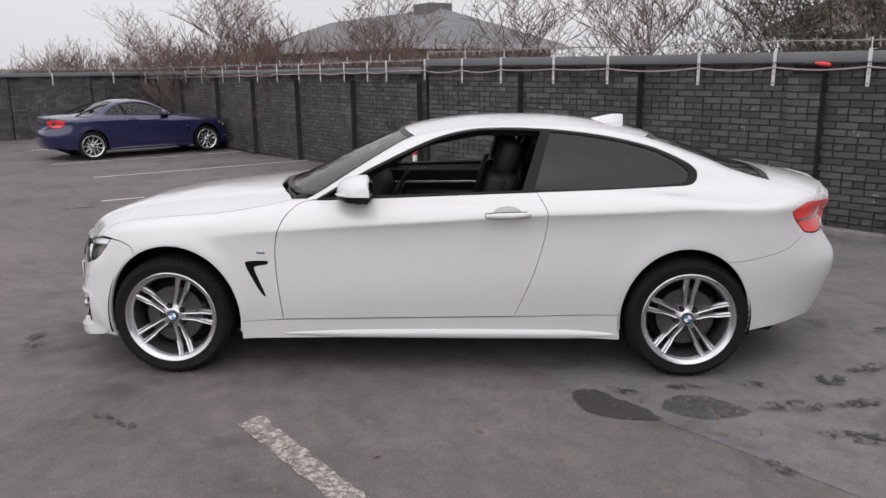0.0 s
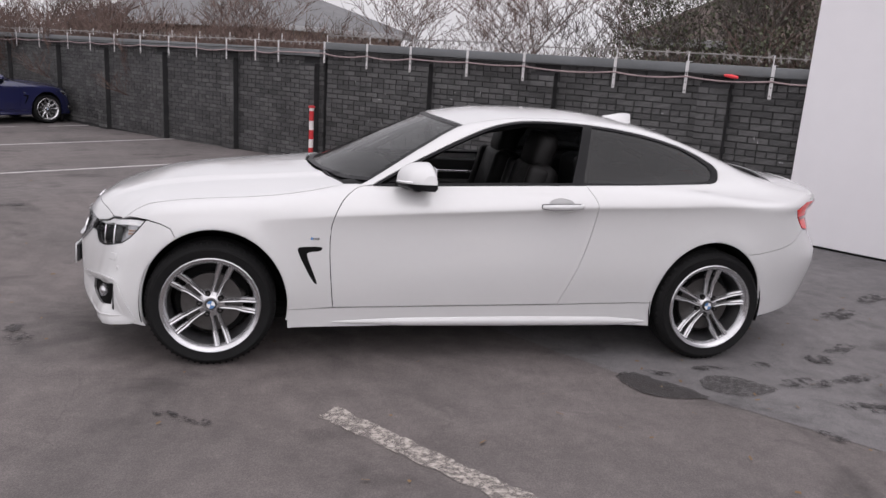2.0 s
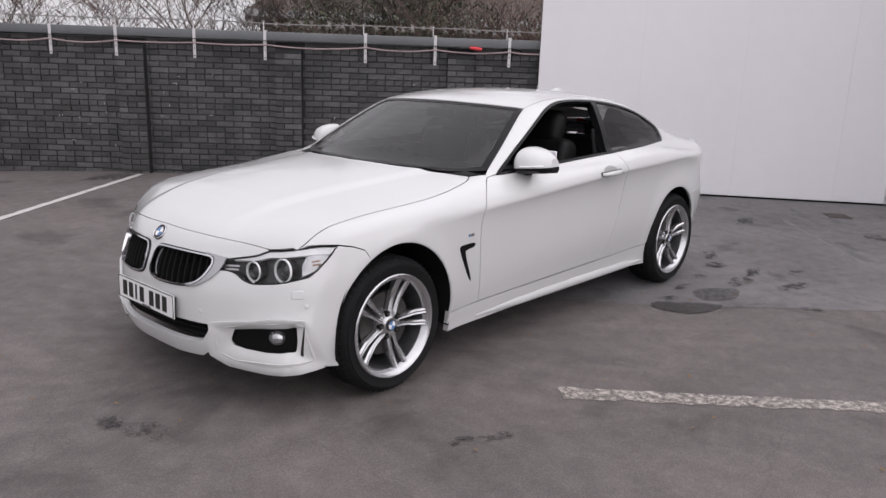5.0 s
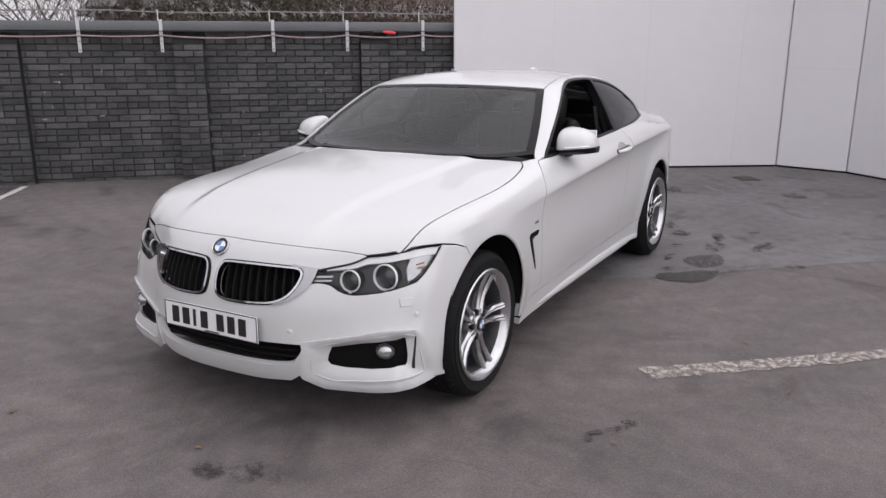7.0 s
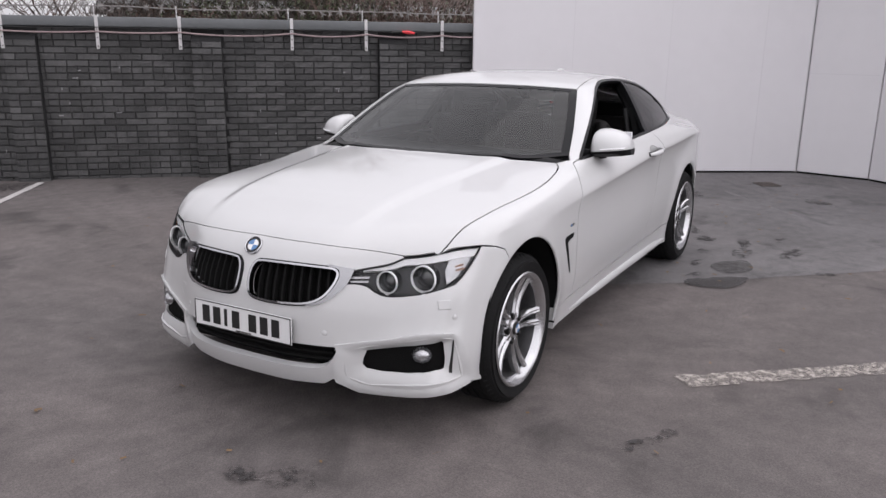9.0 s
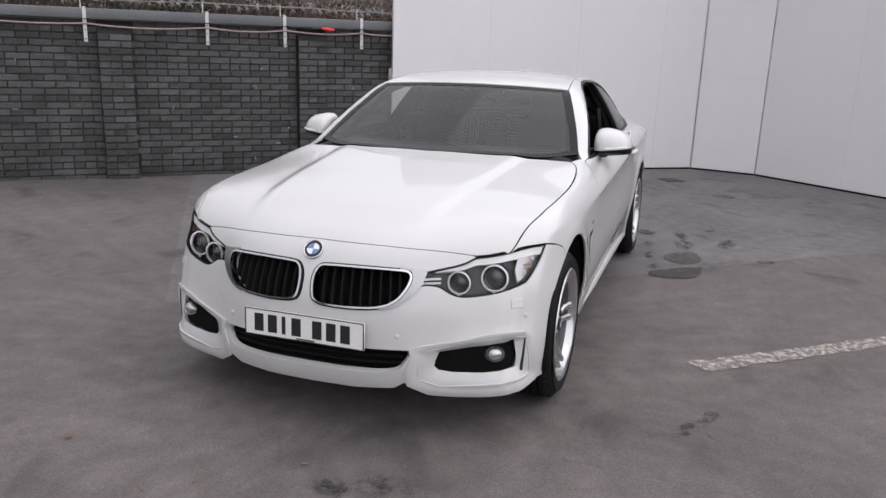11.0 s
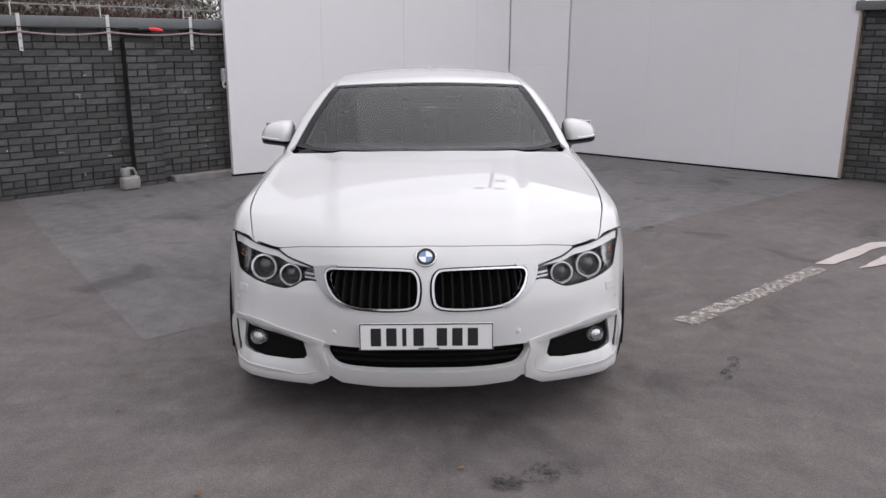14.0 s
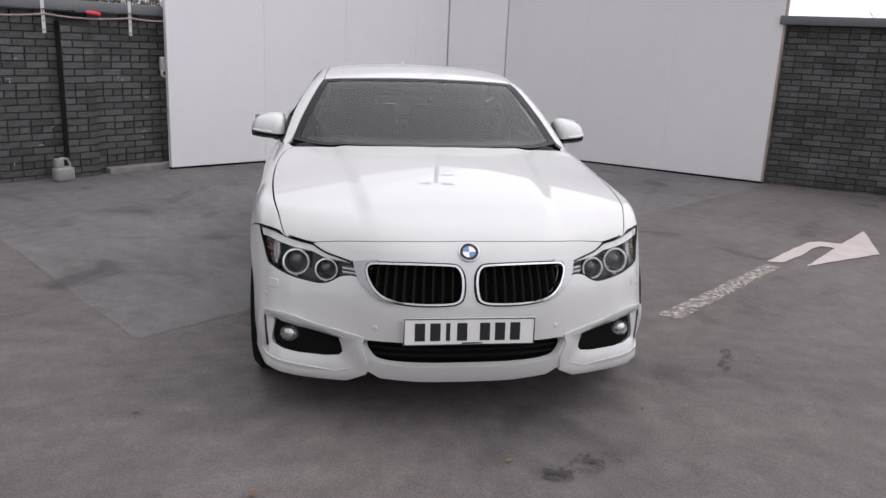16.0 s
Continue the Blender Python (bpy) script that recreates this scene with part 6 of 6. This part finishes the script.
for k in range(260):
    x, y = rnd.uniform(2.2, 7.0), rnd.uniform(-2.8, 2.2)
    if k % 3 == 0:
        x, y = rnd.uniform(-3.0, 2.5), rnd.uniform(-3.2, 5.0)
    a, l, w = rnd.uniform(0, 6.28), rnd.uniform(0.006, 0.022), rnd.uniform(0.003, 0.007)
    c, s = math.cos(a), math.sin(a)
    o = len(vs)
    for u, v, h in ((-l, -w, 0.0), (l, -w, 0.001), (l * 0.8, w, 0.004), (-l, w, 0.003)):
        vs.append((x + u * c - v * s, y + u * s + v * c, gz(x, y) + 0.010 + h))
    fs.append((o, o + 1, o + 2, o + 3))
tagged(part("leaf_litter", (vs, [], fs), LEAF), "small dry leaf scraps scattered on the tarmac", "leaf litter", kind="stuff")


# ---------------- trees and houses behind the wall ----------------
BARK = mat("grey_brown_bark", (0.085, 0.068, 0.058), 0.9, vary=0.3, scale=10, bump=0.5)
TWIG = mat("reddish_brown_twigs", (0.125, 0.085, 0.072), 0.9, vary=0.3, scale=2, island=0.3)
TWIGG = mat("grey_twigs", (0.105, 0.090, 0.082), 0.9, vary=0.3, scale=2, island=0.3)
IVY = mat("dark_ivy_leaves", (0.060, 0.068, 0.034), 0.55, vary=0.35, scale=3, island=0.5)


def grow(rnd, height, radius, spread, levels, kids, droop=0.0):
    """Limbs of a bare tree as (points, radii, level)."""
    limbs = []

    def limb(p, d, length, r, level):
        n = 5 if level < 2 else 3
        pts, radii = [p], [r]
        for i in range(n):
            d = (d + Vector((rnd.gauss(0, 0.16), rnd.gauss(0, 0.16), rnd.gauss(0.04, 0.12) - droop * level * 0.05))).normalized()
            p = p + d * length / n
            pts.append(p)
            radii.append(max(r * (1 - 0.75 * (i + 1) / n), 0.0045))
        limbs.append((pts, radii, level))
        if level < levels:
            for k in range(kids[level]):
                i = rnd.randint(1, n) if level else rnd.randint(max(1, n - 3), n)
                a = rnd.uniform(0, 2 * math.pi)
                side = Vector((math.cos(a), math.sin(a), 0))
                nd = (d * (1 - spread) + side * spread + Vector((0, 0, 0.25))).normalized()
                limb(pts[i], nd, length * rnd.uniform(0.5, 0.75), max(radii[i] * 0.65, 0.005), level + 1)

    limb(Vector((0, 0, -0.1)), Vector((rnd.gauss(0, 0.08), rnd.gauss(0, 0.08), 1)).normalized(), height * 0.45, radius, 0)
    return limbs


def bare_tree(name, label, seed, height, radius, spread=0.55, levels=4, kids=(5, 5, 4, 4), ivy=0, twig=TWIG, clump=None):
    rnd = random.Random(seed)
    t = thing(name, label, "tree" if radius > 0.04 else "bush")
    geo = {0: [], 1: []}
    stems = 1 if radius > 0.04 else 7
    tips = []
    for s in range(stems):
        off = Vector((rnd.gauss(0, 0.5), rnd.gauss(0, 0.3), 0)) if stems > 1 else Vector((0, 0, 0))
        for pts, radii, level in grow(rnd, height * rnd.uniform(0.75, 1.1), radius, spread, levels, kids):
            geo[0 if level < 2 else 1].append(tube([p + off for p in pts], 0, 5 if level < 2 else 3, radii=radii, cap=False))
            if level >= 1:
                tips += [p + off for p in pts]
    part("trunk", merge(*geo[0]), BARK, t)
    part("crown", merge(*geo[1]), twig, t, smooth=0)
    if ivy:
        vs, fs = [], []
        for k in range(ivy):
            c = rnd.choice(tips) if clump is None else Vector((rnd.gauss(0, clump[0]), rnd.gauss(0, clump[0]), rnd.uniform(0.2, clump[1])))
            c = c + Vector((rnd.gauss(0, 0.16), rnd.gauss(0, 0.16), rnd.gauss(0, 0.16)))
            n = Vector((rnd.gauss(0, 1), rnd.gauss(0, 1), rnd.gauss(0.3, 1))).normalized()
            u = n.orthogonal().normalized() * rnd.uniform(0.014, 0.032)
            w = n.cross(u)
            o = len(vs)
            vs += [c - u, c + w * 0.7, c + u * 1.1, c - w * 0.7]
            fs.append((o, o + 1, o + 2, o + 3))
        part("leaves", (vs, [], fs), IVY, t, smooth=0)
    return t


def behind(az, dist):
    """A place seen from the middle of the yard: bearing in degrees from +y towards +x."""
    return 1.0 + dist * math.sin(radians(az)), -4.5 + dist * math.cos(radians(az))


def put(ob, az, dist, turn=0.0, scale=1.0, first=False, z=0.0):
    x, y = behind(az, dist)
    m = Matrix.Translation((x, y, gz(x, y) + z)) @ Matrix.Rotation(radians(turn), 4, 'Z')
    if first:
        ob.matrix_world = m
        ob.scale = (scale,) * 3
        return ob
    c = copy_thing(ob, m)
    c.scale = (scale,) * 3
    return c


tree_a = bare_tree("bare_tree", "leafless grey-brown tree behind the wall", 3, 5.2, 0.10, 0.55, 4, (5, 5, 4, 4), twig=TWIGG)
put(tree_a, 17, 14.0, 0, 1.0, True)
tree_b = bare_tree("bare_tree", "leafless spreading tree behind the wall, copied unseen opposite", 5, 5.0, 0.09, 0.62, 4, (6, 5, 5, 3), twig=TWIG)
put(tree_b, -4, 19.0, 0, 1.0, True)
tree_c = bare_tree("ivy_tree", "tree overgrown with dark green ivy behind the wall", 9, 5.0, 0.12, 0.5, 4, (6, 5, 4, 3), ivy=4200, twig=TWIGG)
put(tree_c, 30.0, 13.0, 0, 1.0, True)
bush = bare_tree("bare_bush", "dense leafless reddish-brown bush behind the wall, copied unseen opposite", 21, 2.9, 0.022, 0.45, 3, (6, 6, 5), twig=TWIG)
put(bush, -14.5, 21.0, 0, 1.25, True)
bush_b = bare_tree("bare_bush", "dense leafless grey-brown bush behind the wall", 22, 2.7, 0.02, 0.5, 3, (6, 6, 5), ivy=1500, twig=TWIGG)
put(bush_b, 8.5, 15.5, 0, 0.85, True)
bush_c = bare_tree("evergreen_bush", "dark green ivy-covered bush behind the wall", 23, 2.6, 0.022, 0.5, 3, (5, 5, 4), ivy=3800, twig=TWIG)
put(bush_c, 46, 11.0, 0, 0.85, True)
random.seed(4)
for az, d, s, src in ((-30, 30, 1.0, bush), (-27.5, 31, 1.15, bush), (-25, 30, 1.25, bush), (-22.5, 28, 1.2, bush), (-20, 26, 1.25, bush), (-17.5, 23, 1.3, bush), (-16, 24, 1.4, bush), (-12.5, 21, 1.3, bush), (-11, 20, 1.0, bush_b), (-8.5, 19, 0.85, bush), (-6, 18.5, 1.1, bush), (-3, 18, 1.15, bush), (-1, 17.5, 1.1, bush), (1, 17, 1.0, bush), (3.5, 16.5, 0.9, bush), (6, 16, 0.8, bush_b), (11, 15, 0.75, bush_b), (13, 14.5, 0.8, bush_b), (15, 14, 0.75, bush_b), (18.5, 13.5, 0.8, bush_b), (21, 13, 0.8, bush_c), (23.5, 12.5, 0.9, bush_c), (27, 12.5, 1.0, bush_b), (29, 12, 0.85, bush_b), (32, 12, 0.9, bush_b), (31, 13.4, 1.1, bush_c), (34, 13.2, 1.1, bush_c), (37, 13, 1.1, bush), (40, 12.8, 1.1, bush_c), (43, 12.6, 1.05, bush), (46.5, 12.4, 1.05, bush_c), (5.5, 14.4, 0.8, bush), (-9.5, 17.6, 1.0, bush), (-6.8, 17.2, 1.0, bush), (-4.4, 17.0, 1.0, bush), (-2.0, 16.6, 0.95, bush), (0.2, 16.2, 0.9, bush), (2.4, 15.8, 0.85, bush), (8, 14.2, 0.78, bush), (10, 14, 0.8, bush), (12, 13.8, 0.82, bush), (14, 13.6, 0.8, bush), (16.5, 13.4, 0.82, bush), (19.5, 13.2, 0.8, bush), (22.5, 13.0, 0.8, bush), (35, 11.8, 0.8, bush_b), (38, 11.5, 0.85, bush), (41, 11.2, 0.95, bush), (43.5, 11.2, 0.9, bush_c), (49, 10.6, 0.8, bush_c), (53, 10.3, 0.75, bush), (57, 10.2, 0.75, bush_c), (62, 10.2, 0.72, bush_c)):
    put(src, az, d, random.uniform(0, 360), s)
for az, d, s, src in ((9, 17, 0.8, tree_a), (13, 18, 0.9, tree_b), (20, 15, 0.95, tree_b), (33.5, 14, 0.95, tree_c), (31.7, 12.6, 1.15, tree_a), (36.5, 13.2, 1.2, tree_b), (26.3, 13.3, 0.95, tree_c), (24.5, 14.5, 0.95, tree_a), (-13.5, 22, 1.2, tree_b), (-4.5, 24, 1.25, tree_a), (7.5, 15, 0.95, tree_b), (16, 15, 1.05, tree_b), (1.5, 22, 1.0, tree_a), (29, 15.5, 0.9, tree_a), (33, 15, 0.8, tree_a), (40, 14.5, 0.9, tree_b), (45, 14, 0.9, tree_a), (-15.5, 23, 1.0, tree_b), (-23, 30, 1.0, tree_b), (50, 13, 0.85, tree_c), (56, 13, 0.8, tree_b), (122, 16, 0.7, tree_b)):
    put(src, az, d, random.uniform(0, 360), s)

# unseen row added behind the camera to break up the horizon the paint reflects
for k in range(16):
    c = copy_thing(bush if k % 3 else tree_b, Matrix.Translation((-30 + 4.2 * k + random.uniform(-1, 1), -26 + random.uniform(-2, 2) + 0.02 * (k - 8) ** 2, 0)) @ Matrix.Rotation(random.uniform(0, 6), 4, 'Z'))
    c.scale = (1.2 if k % 3 else 0.9,) * 3

SLATE = mat("grey_slate_roof", (0.115, 0.115, 0.118), 0.75, vary=0.25, scale=2.5, bump=0.4, bump_scale=18, island=0.15)
BROWNTILE = mat("brown_tile_roof", (0.085, 0.062, 0.052), 0.8, vary=0.25, scale=3, bump=0.4, bump_scale=18, island=0.15)
FARWALL = mat("far_brick_wall", (0.22, 0.16, 0.13), 0.85, vary=0.2, scale=3)
FASCIA = mat("grey_fascia", (0.30, 0.30, 0.30), 0.6, vary=0.1)


def hipped_house(name, label, az, dist, turn, length, depth, eave, ridge, tile, dormer=False):
    x, y = behind(az, dist)
    t = thing(name, label, "house", Matrix.Translation((x, y, gz(x, y))) @ Matrix.Rotation(radians(turn), 4, 'Z'))
    part("wall", box((0, 0, eave / 2 - 0.2), (length - 0.8, depth - 0.8, eave + 0.4)), FARWALL, t)
    L, D, h = length / 2, depth / 2, depth / 2 * 0.95
    vs = [(-L, -D, eave), (L, -D, eave), (L, D, eave), (-L, D, eave), (-L + h, 0, ridge), (L - h, 0, ridge)]
    fs = [(0, 1, 5, 4), (2, 3, 4, 5), (1, 2, 5), (3, 0, 4)]
    part("roof", (vs, [], fs), tile, t, smooth=0)
    part("fascia", box((0, 0, eave - 0.08), (length + 0.05, depth + 0.05, 0.16), 0.01), FASCIA, t)
    if dormer:
        part("chimney_block", box((L * 0.56, 0, ridge - 0.2), (1.3, 1.0, 0.8), 0.02), tile, t)
    for k in range(4):
        w = part("window", box((-L * 0.6 + k * L * 0.4, -D + 0.38, eave - 0.9), (0.9, 0.06, 0.9), 0.01), FASCIA, t)
        part("pane", box((-L * 0.6 + k * L * 0.4, -D + 0.34, eave - 0.9), (0.78, 0.02, 0.78)), BLACK, w)
    return t


hipped_house("house", "long low house with a grey slate hipped roof", -5.6, 35.3, -58.8, 18.0, 6.8, 2.65, 4.05, SLATE, True)
hipped_house("house", "house with a dark brown tiled hipped roof", 39.3, 20.9, -34, 11.0, 7.5, 2.4, 4.5, BROWNTILE)

# floodlight post behind the white wall: it shows in the coupe's bonnet
post = thing("floodlight_post", "tall grey steel post with floodlights behind the white wall", "lamp post", Matrix.Translation((9.5, -1.25, gz(9.5, -1.25))))
POSTGREY = mat("grey_painted_steel", (0.11, 0.11, 0.115), 0.5, vary=0.15, scale=5)
part("pole", lathe([(0.075, 0.0), (0.075, 1.2), (0.05, 1.3), (0.045, 6.0), (0.0, 6.02)], 16, 'Z'), POSTGREY, post)
part("crossarm", box((0, 0, 5.95), (0.05, 0.50, 0.05), 0.008), POSTGREY, post)
for y, z in ((-0.26, 6.0), (0.26, 6.0), (-0.22, 5.15)):
    lamp_head = part("floodlight", box((-0.05, y, z), (0.20, 0.24, 0.09), 0.02), POSTGREY, post, "grey floodlight head")
    part("glass", box((-0.05, y, z - 0.047), (0.16, 0.19, 0.008), 0.002), LENSDARK, lamp_head)
part("side_arm", box((0, -0.11, 5.15), (0.035, 0.20, 0.035), 0.006), POSTGREY, post)

# ---------------- the blue convertible ----------------
saloon = thing("convertible", "dark blue convertible with its hard top closed, parked in a bay", "car")
shape2 = Shape(cabin=([0.2, 0.40, 0.52, 0.75, 1.0, 1.24, 1.5, 1.8, 2.05, 2.25, 2.5, 2.75, 2.95, 3.2, 3.7, 3.9], [0.86, 0.93, 0.99, 1.10, 1.215, 1.31, 1.355, 1.37, 1.35, 1.305, 1.20, 1.075, 1.0, 0.95, 0.88, 0.83]),
               deck=([-0.95, -0.80, -0.72, -0.5, -0.2, 0.2, 0.7, 1.2, 2.0, 2.6, 3.0, 3.4, 3.7, 3.85], [0.64, 0.73, 0.77, 0.835, 0.89, 0.94, 0.98, 1.0, 1.01, 1.03, 1.045, 1.04, 1.015, 0.99]))
build_car(shape2, BLUE, saloon, detailed=False, open_windows=False, style=dict(
    roof_end=2.12, screen_end=2.80, pillar=(1.93, 1.97),
    glass_top=[(0.815, 0.975), (1.056, 1.108), (1.36, 1.245), (1.55, 1.295), (1.75, 1.305), (2.0, 1.285), (2.2, 1.225), (2.38, 1.13), (2.44, 1.08)],
    glass_tip=[(2.44, 1.08), (2.455, 1.05), (2.42, 1.030)],
    glass_base=[(2.42, 1.030), (2.2, 1.022), (1.98, 1.012), (1.54, 0.997), (0.95, 0.975), (0.815, 0.970)]))
car_extras(shape2, BLUE, saloon, plate=False, sharkfin=False)
for x, y, s, turn in ((0.0, -0.765, -1, 0), (2.81, -0.775, -1, 10), (0.0, 0.765, 1, 20), (2.81, 0.775, 1, 40)):
    wheel(saloon, x, y, s, turn, spokes="many", rim=0.25)
fa, ra = Vector((-4.684, 13.554)), Vector((-6.609, 11.813))
d = (ra - fa).normalized()
sc = (ra - fa).length / 2.81
side_v = Vector((d.y, -d.x))
side_v = side_v if side_v.y > 0 else -side_v
cpos = fa + side_v * -0.0
saloon.matrix_world = Matrix.Translation((cpos.x, cpos.y, gz(cpos.x, cpos.y))) @ Matrix.Rotation(math.atan2(d.y, d.x), 4, 'Z') @ Matrix.Diagonal((sc, sc, sc, 1)) @ Matrix.Translation((0, -0.80, 0))


# ---------------- bricks ----------------
COURSE, BL, BH = 0.0716, 0.215, 0.0615


def brick_mesh(length, name="brick"):
    x, d, z, c = length / 2, 0.011, BH / 2, 0.003
    vs = [(-x, 0, -z), (x, 0, -z), (x, 0, z), (-x, 0, z), (-x + c, -d, -z + c), (x - c, -d, -z + c), (x - c, -d, z - c), (-x + c, -d, z - c)]
    fs = [(4, 5, 6, 7), (0, 1, 5, 4), (1, 2, 6, 5), (2, 3, 7, 6), (3, 0, 4, 7)]
    me = bpy.data.meshes.new(name)
    me.from_pydata(vs, [], fs)
    me.materials.append(BRICK)
    return me, vs, fs


STRETCHER, S_V, S_F = brick_mesh(BL)
HEADER, H_V, H_F = brick_mesh(0.102)


def courses(u0, u1, face, top, bottom, rnd, piers=()):
    """Brick places along a face: (u, depth, z, header?, length); bricks are cut where a pier stands."""
    out = []
    k0 = int(math.floor(bottom / COURSE))
    for k in range(k0, int(top / COURSE)):
        z = (k + 0.5) * COURSE
        head = k % 5 == 2
        step = 0.1125 if head else 0.225
        u = u0 + (0.05125 if head else (0.1125 if k % 2 else 0.0) + 0.1125) - step
        while u < u1 + step:
            a, b = max(u - step / 2 + 0.005, u0), min(u + step / 2 - 0.005, u1)
            for p in piers:
                if p - 0.33 < b and a < p:
                    if a < p - 0.33:
                        b = min(b, p - 0.335)
                    elif b > p:
                        a = max(a, p + 0.005)
                    else:
                        b = a
            if b - a > 0.03:
                out.append(((a + b) / 2, face + rnd.uniform(-0.002, 0.002), z + rnd.uniform(-0.0015, 0.0015), head, b - a))
            u += step
    return out


def lay(wall, m, u0, u1, piers, seed, bottom=0.0, single=None):
    rnd = random.Random(seed)
    places = courses(u0, u1, 0.0075, WALL_H, bottom, rnd, piers)
    for p in piers:
        places += courses(p - 0.33, p, -0.095, WALL_H - 0.10, bottom, rnd)
    vs, fs, count = [], [], 0
    for u, y, z, head, length in places:
        whole = abs(length - (0.1025 if head else 0.215)) < 0.002
        if single and whole and single[0] < u < single[1] and count < 300:
            ob = new("brick", HEADER if head else STRETCHER)
            ob.parent = wall
            ob.matrix_local = pose(u, y, z, rnd.uniform(-0.8, 0.8), rnd.uniform(-0.5, 0.5), rnd.uniform(-0.6, 0.6))
            count += 1
        else:
            o = len(vs)
            vs += [(u + a * length / BL, y + b, z + c) for a, b, c in S_V]
            fs += [tuple(i + o for i in f) for f in S_F]
    rest = part("brickwork", (vs, [], fs), BRICK, wall, smooth=0)
    rest["kind"] = "stuff"


lay(wall_near, NM, 0.0, N_LEN, PIERS_N, 31, 0.0, (4.35, 7.2))
lay(wall_far, FM, 0.0, F_LEN, PIERS_F, 32)
lay(wall_left, LM, 3.0, L_LEN, [14.6, 12.4, 10.2], 33)
lay(wall_right, RM, 0.0, R_LEN, [2.2], 34, -0.24)

# chipped white spots on the painted brick
CHIP = mat("chipped_paint", (0.42, 0.42, 0.43), 0.7, vary=0.2, scale=30)
rnd = random.Random(77)
vs, fs = [], []
for k in range(46):
    u, z = rnd.uniform(0.5, 6.9), rnd.uniform(0.2, 1.3)
    if any(p - 0.36 < u < p + 0.04 for p in PIERS_N):
        continue
    w, h = rnd.choice(((0.004, 0.018), (0.018, 0.004), (0.008, 0.008), (0.03, 0.004)))
    o = len(vs)
    vs += [(u - w, -0.0075, z - h), (u + w, -0.0075, z - h * 0.6), (u + w * 0.7, -0.0075, z + h), (u - w * 0.8, -0.0075, z + h * 0.7)]
    fs.append((o, o + 1, o + 2, o + 3))
chips = part("paint_chips", (vs, [], fs), CHIP, wall_near, smooth=0)
chips["kind"] = "stuff"
